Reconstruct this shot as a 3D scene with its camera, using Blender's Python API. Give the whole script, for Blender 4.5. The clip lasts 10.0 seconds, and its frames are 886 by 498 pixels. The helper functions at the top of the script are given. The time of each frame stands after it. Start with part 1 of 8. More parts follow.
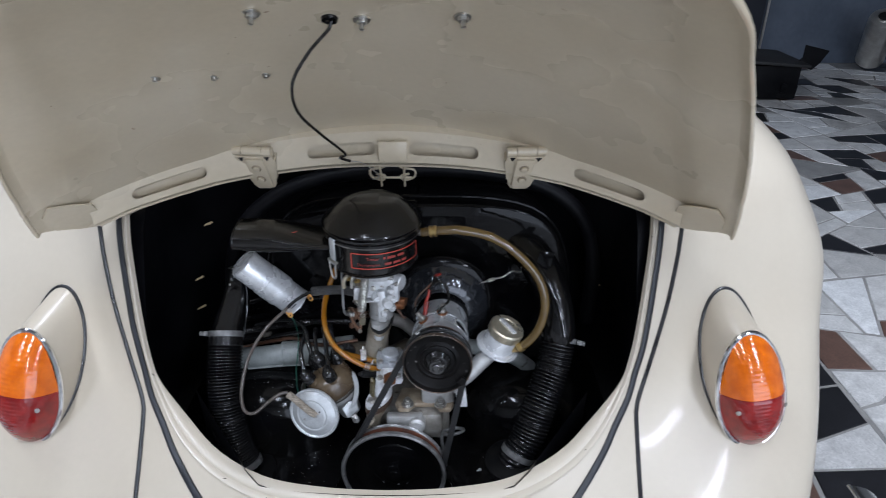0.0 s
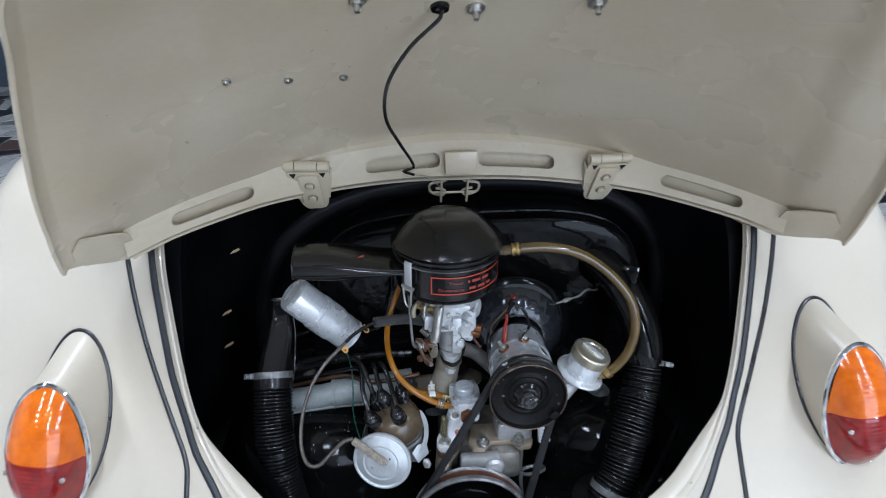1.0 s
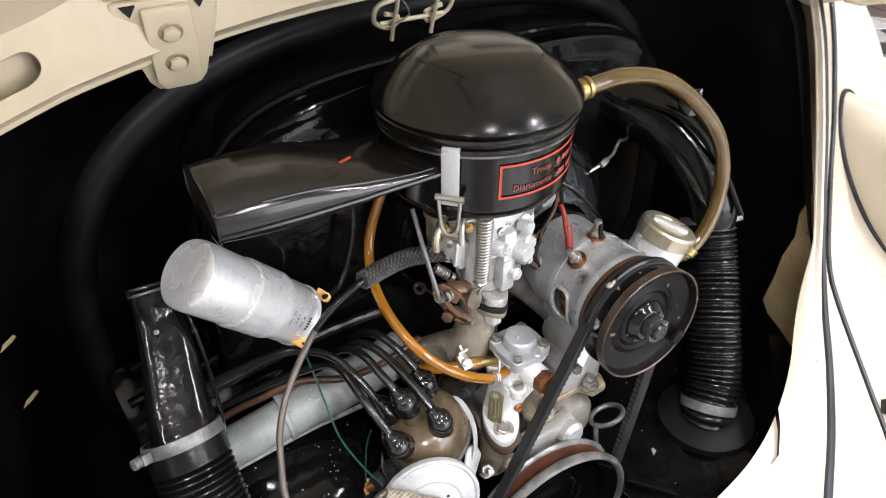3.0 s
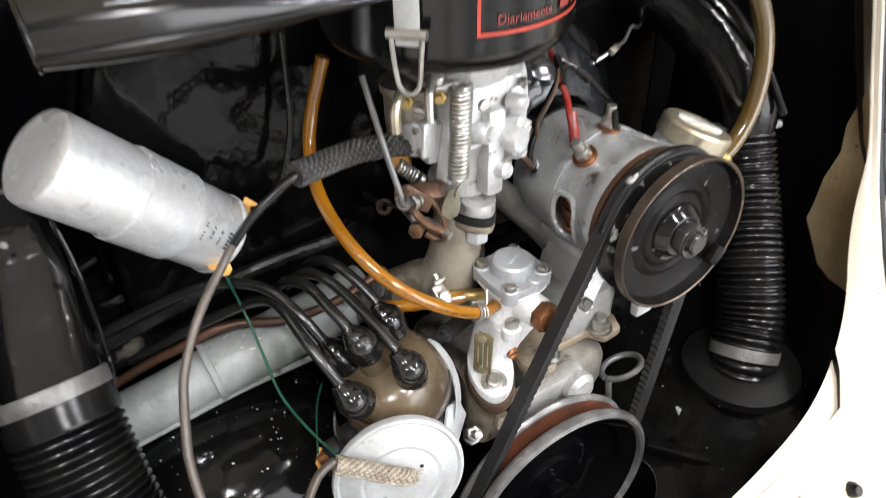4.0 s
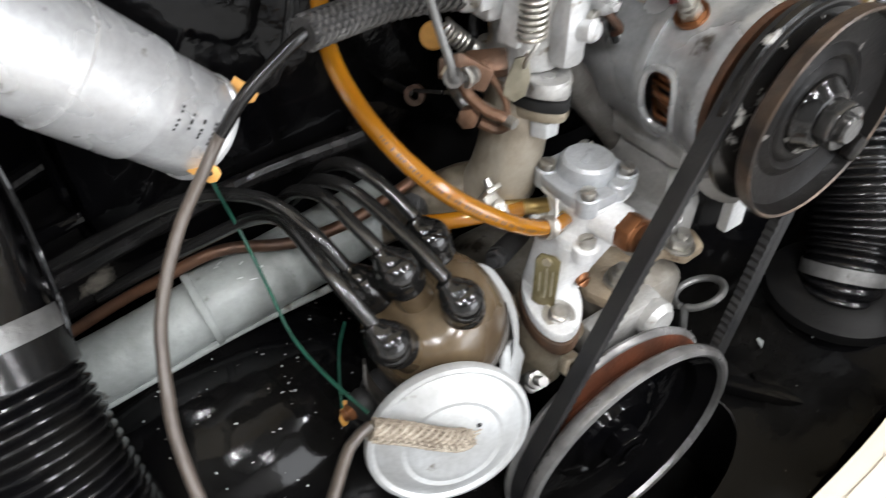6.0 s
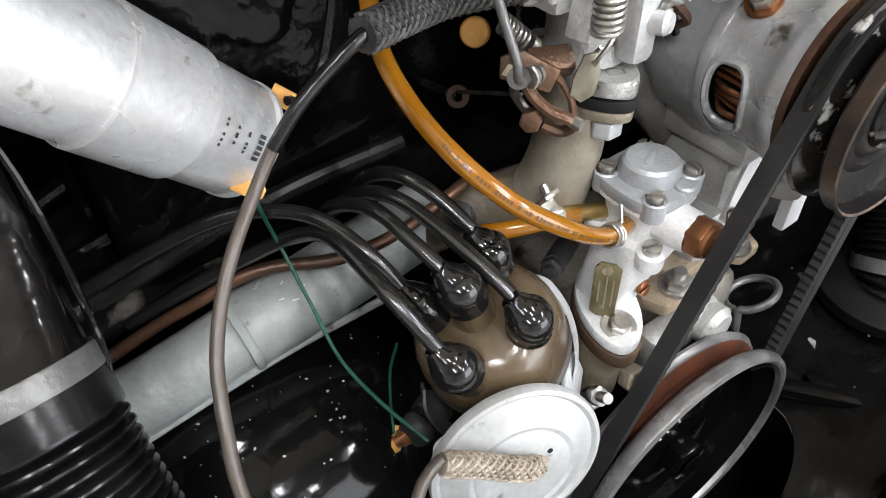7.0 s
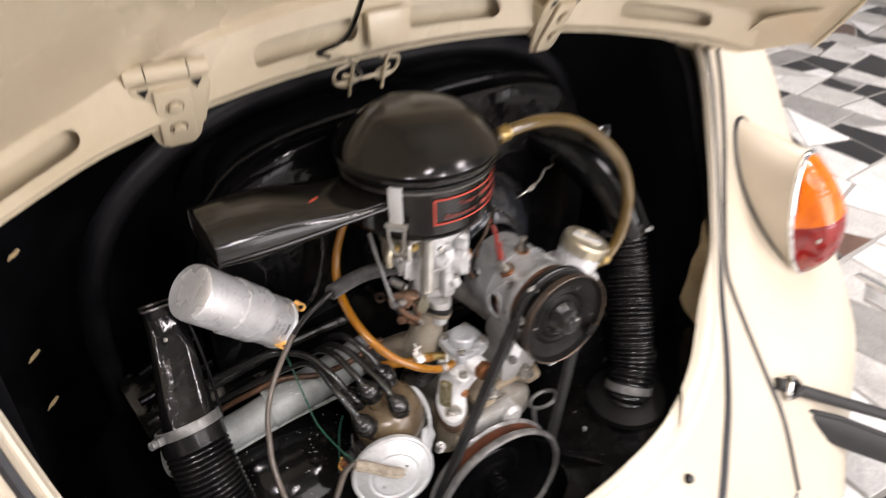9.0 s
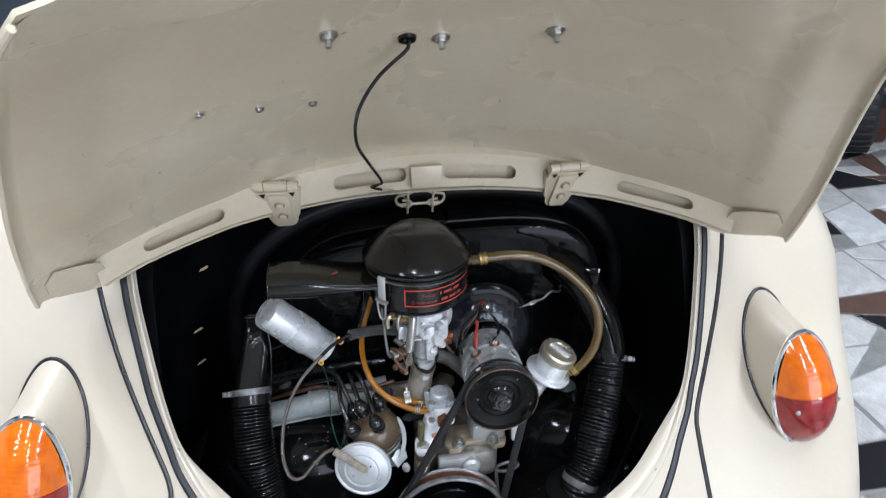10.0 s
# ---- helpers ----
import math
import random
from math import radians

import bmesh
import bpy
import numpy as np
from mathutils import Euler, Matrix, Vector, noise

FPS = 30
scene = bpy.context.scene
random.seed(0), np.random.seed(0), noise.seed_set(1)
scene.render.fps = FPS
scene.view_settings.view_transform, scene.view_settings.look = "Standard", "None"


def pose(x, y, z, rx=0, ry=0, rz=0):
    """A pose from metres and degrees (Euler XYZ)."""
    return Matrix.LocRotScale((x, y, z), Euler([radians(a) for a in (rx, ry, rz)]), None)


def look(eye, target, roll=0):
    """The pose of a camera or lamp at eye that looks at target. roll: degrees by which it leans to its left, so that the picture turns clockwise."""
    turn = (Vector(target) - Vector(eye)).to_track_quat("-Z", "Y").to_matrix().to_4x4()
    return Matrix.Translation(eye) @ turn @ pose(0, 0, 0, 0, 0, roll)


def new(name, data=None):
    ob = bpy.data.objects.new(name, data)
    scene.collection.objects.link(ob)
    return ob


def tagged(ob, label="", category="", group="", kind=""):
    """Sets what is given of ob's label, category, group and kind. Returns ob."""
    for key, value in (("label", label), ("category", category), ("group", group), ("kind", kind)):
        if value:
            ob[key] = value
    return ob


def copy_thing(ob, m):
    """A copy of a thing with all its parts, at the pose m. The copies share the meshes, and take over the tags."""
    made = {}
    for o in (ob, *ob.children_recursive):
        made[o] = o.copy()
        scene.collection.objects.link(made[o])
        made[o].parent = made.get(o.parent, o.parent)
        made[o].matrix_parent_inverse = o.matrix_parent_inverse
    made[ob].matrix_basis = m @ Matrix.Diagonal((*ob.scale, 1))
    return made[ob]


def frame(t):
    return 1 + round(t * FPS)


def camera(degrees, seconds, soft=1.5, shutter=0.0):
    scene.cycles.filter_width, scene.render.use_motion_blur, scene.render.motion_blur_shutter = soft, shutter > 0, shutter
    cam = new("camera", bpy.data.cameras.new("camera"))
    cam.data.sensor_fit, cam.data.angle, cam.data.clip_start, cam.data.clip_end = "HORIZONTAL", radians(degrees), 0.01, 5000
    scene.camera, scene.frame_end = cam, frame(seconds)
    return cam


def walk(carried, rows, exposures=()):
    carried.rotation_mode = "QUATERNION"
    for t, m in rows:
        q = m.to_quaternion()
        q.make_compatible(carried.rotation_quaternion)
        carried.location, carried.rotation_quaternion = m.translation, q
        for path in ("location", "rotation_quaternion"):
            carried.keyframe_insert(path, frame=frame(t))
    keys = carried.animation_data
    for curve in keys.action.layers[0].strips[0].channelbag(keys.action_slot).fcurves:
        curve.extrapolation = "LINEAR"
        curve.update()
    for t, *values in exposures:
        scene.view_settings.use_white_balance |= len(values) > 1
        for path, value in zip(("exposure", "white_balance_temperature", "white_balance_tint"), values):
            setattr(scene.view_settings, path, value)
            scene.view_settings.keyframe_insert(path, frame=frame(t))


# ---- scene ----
cam = camera(68.5, 10.0, soft=0.95, shutter=0.4)
PATH = [
    (0, (0.094, -0.792, 1.161), (0.084, 0.975, 0.224), -0.0),
    (0.5, (-0.002, -0.783, 1.143), (0.016, 0.996, 0.229), 0.0),
    (1, (-0.092, -0.691, 1.116), (0.057, 1.095, 0.229), -0.0),
    (1.5, (-0.125, -0.531, 1.046), (0.119, 1.229, 0.128), 0.1),
    (2, (-0.137, -0.361, 0.962), (0.255, 1.253, -0.152), 0.4),
    (2.2, (-0.163, -0.33, 0.943), (0.282, 1.223, -0.236), 0.9),
    (3.3, (-0.292, -0.241, 0.894), (0.624, 1.095, -0.28), -0.6),
    (3.5, (-0.268, -0.235, 0.864), (0.637, 1.107, -0.311), -0.9),
    (4, (-0.227, -0.203, 0.792), (0.632, 1.138, -0.418), -1.0),
    (4.5, (-0.201, -0.174, 0.739), (0.61, 1.1, -0.573), -1.7),
    (5, (-0.182, -0.158, 0.73), (0.603, 1.081, -0.629), -1.5),
    (5.5, (-0.181, -0.147, 0.733), (0.602, 1.08, -0.64), -1.1),
    (6, (-0.214, -0.124, 0.719), (0.571, 1.087, -0.665), -1.7),
    (6.2, (-0.227, -0.109, 0.712), (0.559, 1.097, -0.676), -2.5),
    (7.5, (-0.227, -0.086, 0.71), (0.572, 1.101, -0.687), -2.9),
    (8, (-0.226, -0.09, 0.714), (0.58, 1.093, -0.683), -2.4),
    (8.2, (-0.231, -0.093, 0.726), (0.584, 1.092, -0.663), -1.6),
    (8.3, (-0.238, -0.101, 0.751), (0.574, 1.075, -0.649), -1.0),
    (8.5, (-0.264, -0.141, 0.823), (0.544, 1.04, -0.575), -0.3),
    (8.7, (-0.294, -0.202, 0.895), (0.556, 1.034, -0.428), -0.2),
    (9, (-0.311, -0.352, 0.997), (0.615, 0.994, -0.156), -0.6),
    (9.2, (-0.287, -0.483, 1.062), (0.525, 0.991, -0.018), -2.3),
    (9.5, (-0.229, -0.633, 1.123), (0.309, 1.002, 0.104), -1.3),
    (10, (-0.115, -0.702, 1.158), (0.171, 1.053, 0.242), -0.5),
]
EXPOSURES = [(0.0, -0.95, 5850, 16), (1.0, -0.73, 5600, 13), (1.5, -0.49, 5800, 15), (2.0, -0.35, 6200, 18), (3.5, 0.36, 6930, 17), (4.5, 0.15, 6880, 15), (8.0, 0.14, 6780, 15), (8.5, 0.17, 6980, 17), (9.0, 0.0, 7350, 23), (9.5, -0.3, 6750, 19), (10.0, -0.51, 5960, 14)]
walk(cam, [(t, look(eye, target, roll)) for t, eye, target, roll in PATH], EXPOSURES)

# ---- light ----
world = bpy.data.worlds.new("world")
scene.world = world
world.use_nodes = True
world.node_tree.nodes["Background"].inputs["Color"].default_value = (0.72, 0.82, 1.0, 1)
world.node_tree.nodes["Background"].inputs["Strength"].default_value = 0.06
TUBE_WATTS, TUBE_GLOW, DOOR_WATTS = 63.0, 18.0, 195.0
TUBES = [(-1.9, -1.6), (-1.9, 0.6), (-0.5, -1.2), (-0.5, 1.4), (1.6, -1.6), (1.6, 0.1), (0.2, -3.2), (2.4, -3.3)]
CEILING = 3.0

# ---- materials ----
def material(name, c1, c2=None, scale=8.0, rough=0.5, metal=0.0, bump=0.0, bump_scale=200.0, rough_var=0.1, speck=None, coat=0.0, detail=4.0, grain=0.06, **more):
    """Two colours mixed by a large and a fine noise, with roughness that varies and a fine relief. speck: colour, share, scale."""
    m = bpy.data.materials.new(name)
    m.use_nodes = True
    t = m.node_tree
    b = t.nodes["Principled BSDF"]
    coord = t.nodes.new("ShaderNodeTexCoord")
    big = t.nodes.new("ShaderNodeTexNoise")
    big.inputs["Scale"].default_value, big.inputs["Detail"].default_value = scale, detail
    fine = t.nodes.new("ShaderNodeTexNoise")
    fine.inputs["Scale"].default_value, fine.inputs["Detail"].default_value = bump_scale, 3
    for n in (big, fine):
        t.links.new(coord.outputs["Object"], n.inputs["Vector"])
    ramp = t.nodes.new("ShaderNodeMapRange")
    ramp.inputs["From Min"].default_value, ramp.inputs["From Max"].default_value = 0.35, 0.65
    t.links.new(big.outputs["Fac"], ramp.inputs["Value"])
    mix = t.nodes.new("ShaderNodeMix")
    mix.data_type = "RGBA"
    c2 = c2 or tuple(v * 0.85 for v in c1)
    mix.inputs["A"].default_value, mix.inputs["B"].default_value = (*c1, 1), (*c2, 1)
    t.links.new(ramp.outputs["Result"], mix.inputs["Factor"])
    last = mix.outputs["Result"]
    hue = t.nodes.new("ShaderNodeHueSaturation")
    lift = t.nodes.new("ShaderNodeMapRange")
    lift.inputs["To Min"].default_value, lift.inputs["To Max"].default_value = 1 - grain * 3, 1 + grain * 3
    t.links.new(fine.outputs["Fac"], lift.inputs["Value"])
    t.links.new(lift.outputs["Result"], hue.inputs["Value"])
    t.links.new(last, hue.inputs["Color"])
    last = hue.outputs["Color"]
    if speck:
        colour, share, size = speck
        dots = t.nodes.new("ShaderNodeTexNoise")
        dots.inputs["Scale"].default_value, dots.inputs["Detail"].default_value = size, 5
        t.links.new(coord.outputs["Object"], dots.inputs["Vector"])
        cut = t.nodes.new("ShaderNodeMapRange")
        cut.inputs["From Min"].default_value, cut.inputs["From Max"].default_value = 1 - share, 1 - share + 0.06
        t.links.new(dots.outputs["Fac"], cut.inputs["Value"])
        over = t.nodes.new("ShaderNodeMix")
        over.data_type = "RGBA"
        over.inputs["B"].default_value = (*colour, 1)
        t.links.new(cut.outputs["Result"], over.inputs["Factor"])
        t.links.new(last, over.inputs["A"])
        last = over.outputs["Result"]
    t.links.new(last, b.inputs["Base Color"])
    wear = t.nodes.new("ShaderNodeMapRange")
    wear.inputs["To Min"].default_value, wear.inputs["To Max"].default_value = max(0.02, rough - rough_var), min(1, rough + rough_var)
    t.links.new(big.outputs["Fac"], wear.inputs["Value"])
    t.links.new(wear.outputs["Result"], b.inputs["Roughness"])
    b.inputs["Metallic"].default_value = metal
    b.inputs["Coat Weight"].default_value = coat
    b.inputs["Coat Roughness"].default_value = 0.06
    for key, value in more.items():
        b.inputs[key.replace("_", " ")].default_value = value
    if bump:
        relief = t.nodes.new("ShaderNodeBump")
        relief.inputs["Strength"].default_value, relief.inputs["Distance"].default_value = bump, 0.002
        t.links.new(fine.outputs["Fac"], relief.inputs["Height"])
        t.links.new(relief.outputs["Normal"], b.inputs["Normal"])
    return m


CREAM = material("cream_paint", (0.505, 0.447, 0.357), (0.470, 0.409, 0.318), 3.0, 0.32, 0, 0.02, 90, 0.06, coat=0.22, grain=0.01)
CREAM_IN = material("cream_underside", (0.585, 0.508, 0.378), (0.53, 0.445, 0.312), 5.0, 0.28, 0, 0.06, 120, 0.10, ((0.24, 0.16, 0.09), 0.270, 60), coat=0.45, grain=0.02)
CREAM_WORN = material("worn_cream", (0.42, 0.35, 0.25), (0.20, 0.15, 0.10), 60, 0.4, 0.2, 0.2, 200, 0.1, ((0.10, 0.07, 0.045), 0.38, 90))
CREAM_BARE = material("stained_cream", (0.60, 0.46, 0.27), (0.46, 0.33, 0.18), 18, 0.5, 0, 0.2, 200, 0.1, ((0.10, 0.045, 0.022), 0.33, 70))
BLACK_PAINT = material("black_gloss_paint", (0.0020, 0.0020, 0.0025), (0.0042, 0.004, 0.004), 14, 0.10, 0, 0.30, 60, 0.05, ((0.10, 0.095, 0.085), 0.235, 130), Specular_IOR_Level=0.17)
BAY_BLACK = material("bay_black", (0.0020, 0.0021, 0.0028), (0.0045, 0.0044, 0.0052), 9, 0.36, 0, 0.5, 30, 0.16, ((0.10, 0.08, 0.05), 0.19, 25), Specular_IOR_Level=0.15)
TIN_BLACK = material("tin_black", (0.0025, 0.0025, 0.003), (0.005, 0.0047, 0.0043), 18, 0.15, 0, 0.25, 90, 0.08, ((0.30, 0.285, 0.26), 0.245, 230), Specular_IOR_Level=0.16)
CLEANER_BLACK = material("cleaner_black", (0.003, 0.003, 0.0035), (0.006, 0.0056, 0.0054), 12, 0.18, 0, 0.06, 150, 0.08, ((0.05, 0.042, 0.034), 0.245, 90), Specular_IOR_Level=0.45, coat=0.06)
RUBBER = material("black_rubber", (0.004, 0.004, 0.0046), (0.008, 0.0077, 0.0074), 40, 0.20, 0, 0.06, 300, 0.08, ((0.03, 0.029, 0.028), 0.26, 120), Specular_IOR_Level=0.36)
RUBBER_DULL = material("dull_rubber", (0.014, 0.014, 0.015), (0.022, 0.0215, 0.021), 50, 0.55, 0, 0.15, 500, 0.1, Specular_IOR_Level=0.4)
SEAL = material("seal_rubber", (0.007, 0.008, 0.011), (0.014, 0.0155, 0.020), 30, 0.45, 0, 0.1, 300, 0.1)
BEAD = material("bead_black", (0.010, 0.010, 0.012), (0.02, 0.02, 0.022), 30, 0.3, 0, 0.05, 300, 0.1)
ALU = material("cast_aluminium", (0.52, 0.52, 0.51), (0.34, 0.33, 0.31), 34, 0.42, 0.4, 0.35, 420, 0.15, ((0.13, 0.09, 0.055), 0.34, 70))
ALU_DIRTY = material("dirty_aluminium", (0.36, 0.32, 0.25), (0.20, 0.155, 0.105), 30, 0.48, 0.35, 0.4, 350, 0.15, ((0.06, 0.038, 0.022), 0.36, 60))
PUMP_ZINC = material("zinc_casting", (0.80, 0.81, 0.82), (0.70, 0.70, 0.69), 45, 0.38, 0.1, 0.25, 500, 0.12, ((0.28, 0.22, 0.14), 0.27, 60))
OILY = material("oily_casting", (0.050, 0.042, 0.034), (0.022, 0.018, 0.014), 30, 0.38, 0.2, 0.4, 300, 0.12)
STAND_GREY = material("stand_casting", (0.50, 0.50, 0.49), (0.34, 0.33, 0.31), 26, 0.42, 0.3, 0.4, 350, 0.12, ((0.12, 0.075, 0.045), 0.33, 45))
GEN_GREY = material("generator_steel", (0.54, 0.555, 0.565), (0.34, 0.345, 0.35), 18, 0.28, 0.5, 0.14, 380, 0.14, ((0.10, 0.085, 0.07), 0.335, 42), detail=7.0)
COIL_ALU = material("coil_aluminium", (0.76, 0.77, 0.78), (0.62, 0.625, 0.63), 24, 0.27, 0.45, 0.10, 300, 0.1, ((0.26, 0.24, 0.21), 0.31, 60))
VAC_ZINC = material("vacuum_zinc", (0.52, 0.535, 0.54), (0.43, 0.435, 0.43), 40, 0.34, 0.25, 0.08, 350, 0.1, ((0.20, 0.18, 0.155), 0.30, 80))
CHROME = material("chrome", (0.80, 0.80, 0.80), (0.72, 0.72, 0.72), 20, 0.10, 1.0, 0.0, 200, 0.06, grain=0.01)
STEEL = material("zinc_steel", (0.58, 0.57, 0.54), (0.42, 0.40, 0.36), 80, 0.34, 0.9, 0.1, 500, 0.12)
WORN_STEEL = material("worn_steel", (0.30, 0.29, 0.28), (0.10, 0.095, 0.09), 60, 0.3, 0.9, 0.15, 400, 0.12)
RUST = material("rusty_steel", (0.10, 0.042, 0.022), (0.05, 0.027, 0.016), 60, 0.42, 0.3, 0.4, 350, 0.12, ((0.20, 0.17, 0.145), 0.31, 90))
HUB_GLOSS = material("oily_black_hub", (0.004, 0.004, 0.004), (0.012, 0.011, 0.010), 40, 0.10, 0.0, 0.12, 120, 0.05, ((0.34, 0.33, 0.31), 0.33, 60), Specular_IOR_Level=0.35)
PULLEY_BLACK = material("pulley_black", (0.0045, 0.0045, 0.0045), (0.009, 0.008, 0.0075), 30, 0.34, 0.0, 0.2, 260, 0.12, ((0.16, 0.15, 0.14), 0.325, 150), Specular_IOR_Level=0.10)
CHIPPED = material("chipped_black", (0.006, 0.006, 0.006), (0.014, 0.013, 0.012), 30, 0.20, 0.0, 0.12, 260, 0.10, ((0.42, 0.41, 0.39), 0.385, 70))
DUCT_BLACK = material("crinkled_black_duct", (0.0022, 0.0022, 0.0027), (0.0045, 0.0043, 0.0043), 14, 0.12, 0, 0.6, 45, 0.06, ((0.20, 0.19, 0.175), 0.25, 160), Specular_IOR_Level=0.32)
DOME_BLACK = material("dome_black", (0.0025, 0.0025, 0.003), (0.005, 0.0047, 0.0043), 18, 0.11, 0, 0.16, 90, 0.05, ((0.40, 0.38, 0.35), 0.275, 210), Specular_IOR_Level=0.24)
HOOP = material("dull_hoop_rubber", (0.003, 0.003, 0.004), (0.007, 0.0068, 0.0075), 20, 0.42, 0, 0.25, 120, 0.12, ((0.05, 0.05, 0.055), 0.26, 60), Specular_IOR_Level=0.14)
RUST_DARK = material("groove_rust", (0.15, 0.050, 0.026), (0.075, 0.030, 0.018), 40, 0.38, 0.3, 0.3, 350, 0.12)
PULLEY_RIM = material("pulley_rim", (0.27, 0.265, 0.26), (0.13, 0.126, 0.122), 40, 0.30, 0.45, 0.12, 300, 0.12, ((0.05, 0.045, 0.042), 0.33, 60))
PULLEY_RUST = material("pulley_rust", (0.115, 0.078, 0.055), (0.045, 0.038, 0.034), 45, 0.32, 0.5, 0.3, 300, 0.14, ((0.22, 0.15, 0.10), 0.34, 60))
HUB_STEEL = material("oily_hub_steel", (0.10, 0.098, 0.095), (0.02, 0.0195, 0.019), 60, 0.16, 0.6, 0.05, 260, 0.08, ((0.55, 0.54, 0.52), 0.40, 75), Specular_IOR_Level=0.7)
MANIFOLD = material("oily_manifold", (0.36, 0.325, 0.265), (0.22, 0.185, 0.14), 30, 0.36, 0.2, 0.3, 260, 0.16, ((0.06, 0.042, 0.026), 0.36, 45))
MANIFOLD_DARK = material("dark_brown_manifold", (0.16, 0.135, 0.10), (0.06, 0.047, 0.034), 30, 0.36, 0.2, 0.3, 260, 0.16, ((0.02, 0.015, 0.011), 0.40, 38))
RISER_GREY = material("dull_grey_pipe", (0.22, 0.212, 0.20), (0.11, 0.10, 0.09), 34, 0.42, 0.3, 0.35, 300, 0.14, ((0.05, 0.04, 0.03), 0.36, 50))
CASE_OIL = material("oily_crankcase", (0.34, 0.32, 0.285), (0.15, 0.13, 0.105), 34, 0.36, 0.3, 0.25, 300, 0.16, ((0.05, 0.038, 0.026), 0.36, 40))
COPPER = material("copper", (0.34, 0.14, 0.06), (0.20, 0.085, 0.04), 60, 0.36, 0.8, 0.1, 300, 0.1)
BRASS = material("brass", (0.50, 0.36, 0.14), (0.36, 0.25, 0.10), 50, 0.34, 0.9, 0.1, 300, 0.1)
PALE_BRASS = material("pale_brass", (0.62, 0.57, 0.45), (0.50, 0.44, 0.32), 40, 0.30, 0.8, 0.1, 300, 0.1)
BRONZE_TAB = material("copper_tab", (0.72, 0.38, 0.10), (0.60, 0.29, 0.07), 60, 0.4, 0.3, 0.0, 300, 0.1)
BAKELITE = material("brown_bakelite", (0.120, 0.086, 0.050), (0.062, 0.042, 0.025), 22, 0.26, 0, 0.05, 250, 0.12, ((0.035, 0.024, 0.015), 0.34, 34), coat=0.3)
GREY_PIPE = material("grey_painted_pipe", (0.29, 0.31, 0.30), (0.20, 0.212, 0.205), 30, 0.36, 0.0, 0.25, 250, 0.14, ((0.05, 0.046, 0.04), 0.35, 55))
FUEL_HOSE = material("amber_fuel_hose", (0.33, 0.130, 0.008), (0.22, 0.082, 0.005), 18, 0.12, 0, 0.02, 200, 0.05, grain=0.02, coat=0.6)
BREATHER = material("brown_breather_hose", (0.115, 0.072, 0.019), (0.080, 0.048, 0.013), 20, 0.12, 0, 0.02, 200, 0.06, grain=0.02, coat=0.5)
BRAID_DARK = material("dark_braid", (0.045, 0.043, 0.042), (0.02, 0.019, 0.019), 120, 0.65, 0, 0.6, 700, 0.1)
BRAID_LIGHT = material("light_braid", (0.30, 0.255, 0.20), (0.18, 0.145, 0.11), 140, 0.75, 0, 0.6, 700, 0.1)
WIRE_GREY = material("taupe_cable", (0.115, 0.092, 0.075), (0.055, 0.045, 0.038), 14, 0.30, 0, 0.05, 300, 0.1)
WIRE_BLACK = material("black_cable", (0.007, 0.007, 0.007), (0.013, 0.012, 0.012), 40, 0.26, 0, 0.05, 300, 0.1)
WIRE_RED = material("red_cable", (0.34, 0.025, 0.013), (0.12, 0.014, 0.010), 60, 0.30, 0, 0.1, 300, 0.1)
WIRE_GREEN = material("green_cable", (0.012, 0.095, 0.060), (0.006, 0.045, 0.030), 50, 0.30, 0, 0.05, 300, 0.1)
LEAD = material("ignition_lead", (0.017, 0.0165, 0.016), (0.010, 0.0098, 0.0095), 30, 0.20, 0.0, 0.03, 300, 0.05, Specular_IOR_Level=0.9, grain=0.02)
COLLAR = material("collar_rubber", (0.0035, 0.0035, 0.0037), (0.006, 0.0058, 0.0056), 40, 0.45, 0, 0.15, 400, 0.1, Specular_IOR_Level=0.14)
STAND_STAIN = material("stained_flange", (0.42, 0.35, 0.26), (0.26, 0.195, 0.13), 26, 0.44, 0.25, 0.4, 350, 0.12, ((0.10, 0.055, 0.03), 0.36, 60))
LEDGE_DUSTY = material("dusty_black_ledge", (0.004, 0.004, 0.0045), (0.012, 0.011, 0.010), 20, 0.26, 0, 0.5, 120, 0.14, ((0.13, 0.118, 0.10), 0.45, 22), Specular_IOR_Level=0.35, detail=8.0)
CLAMP_GREY = material("dull_clamp_steel", (0.22, 0.22, 0.216), (0.12, 0.118, 0.114), 60, 0.42, 0.5, 0.25, 300, 0.12, ((0.06, 0.057, 0.053), 0.32, 90))
TIN_BROWN = material("brown_gasket", (0.085, 0.045, 0.025), (0.05, 0.03, 0.02), 60, 0.6, 0, 0.3, 300, 0.1)
RED_PRINT = material("red_print", (0.50, 0.055, 0.03), (0.42, 0.045, 0.025), 60, 0.5, 0, 0, 300, 0.1)
RED_TEXT = material("red_lettering", (0.30, 0.035, 0.025), (0.24, 0.03, 0.02), 60, 0.5, 0, 0, 300, 0.1)
INK = material("black_ink", (0.02, 0.02, 0.02), (0.03, 0.03, 0.03), 60, 0.6)
DARK_PRINT = material("brown_print", (0.09, 0.04, 0.01), (0.07, 0.03, 0.01), 60, 0.5)
DARK = material("dark_recess", (0.004, 0.004, 0.004), (0.006, 0.006, 0.006), 20, 0.8)
AMBER_LENS = material("amber_lens", (0.66, 0.14, 0.003), (0.52, 0.095, 0.002), 60, 0.10, 0, 0.0, 200, 0.04, coat=0.4, grain=0.01)
RED_LENS = material("red_lens", (0.26, 0.008, 0.006), (0.17, 0.006, 0.005), 60, 0.10, 0, 0.0, 200, 0.04, coat=0.4, grain=0.01)
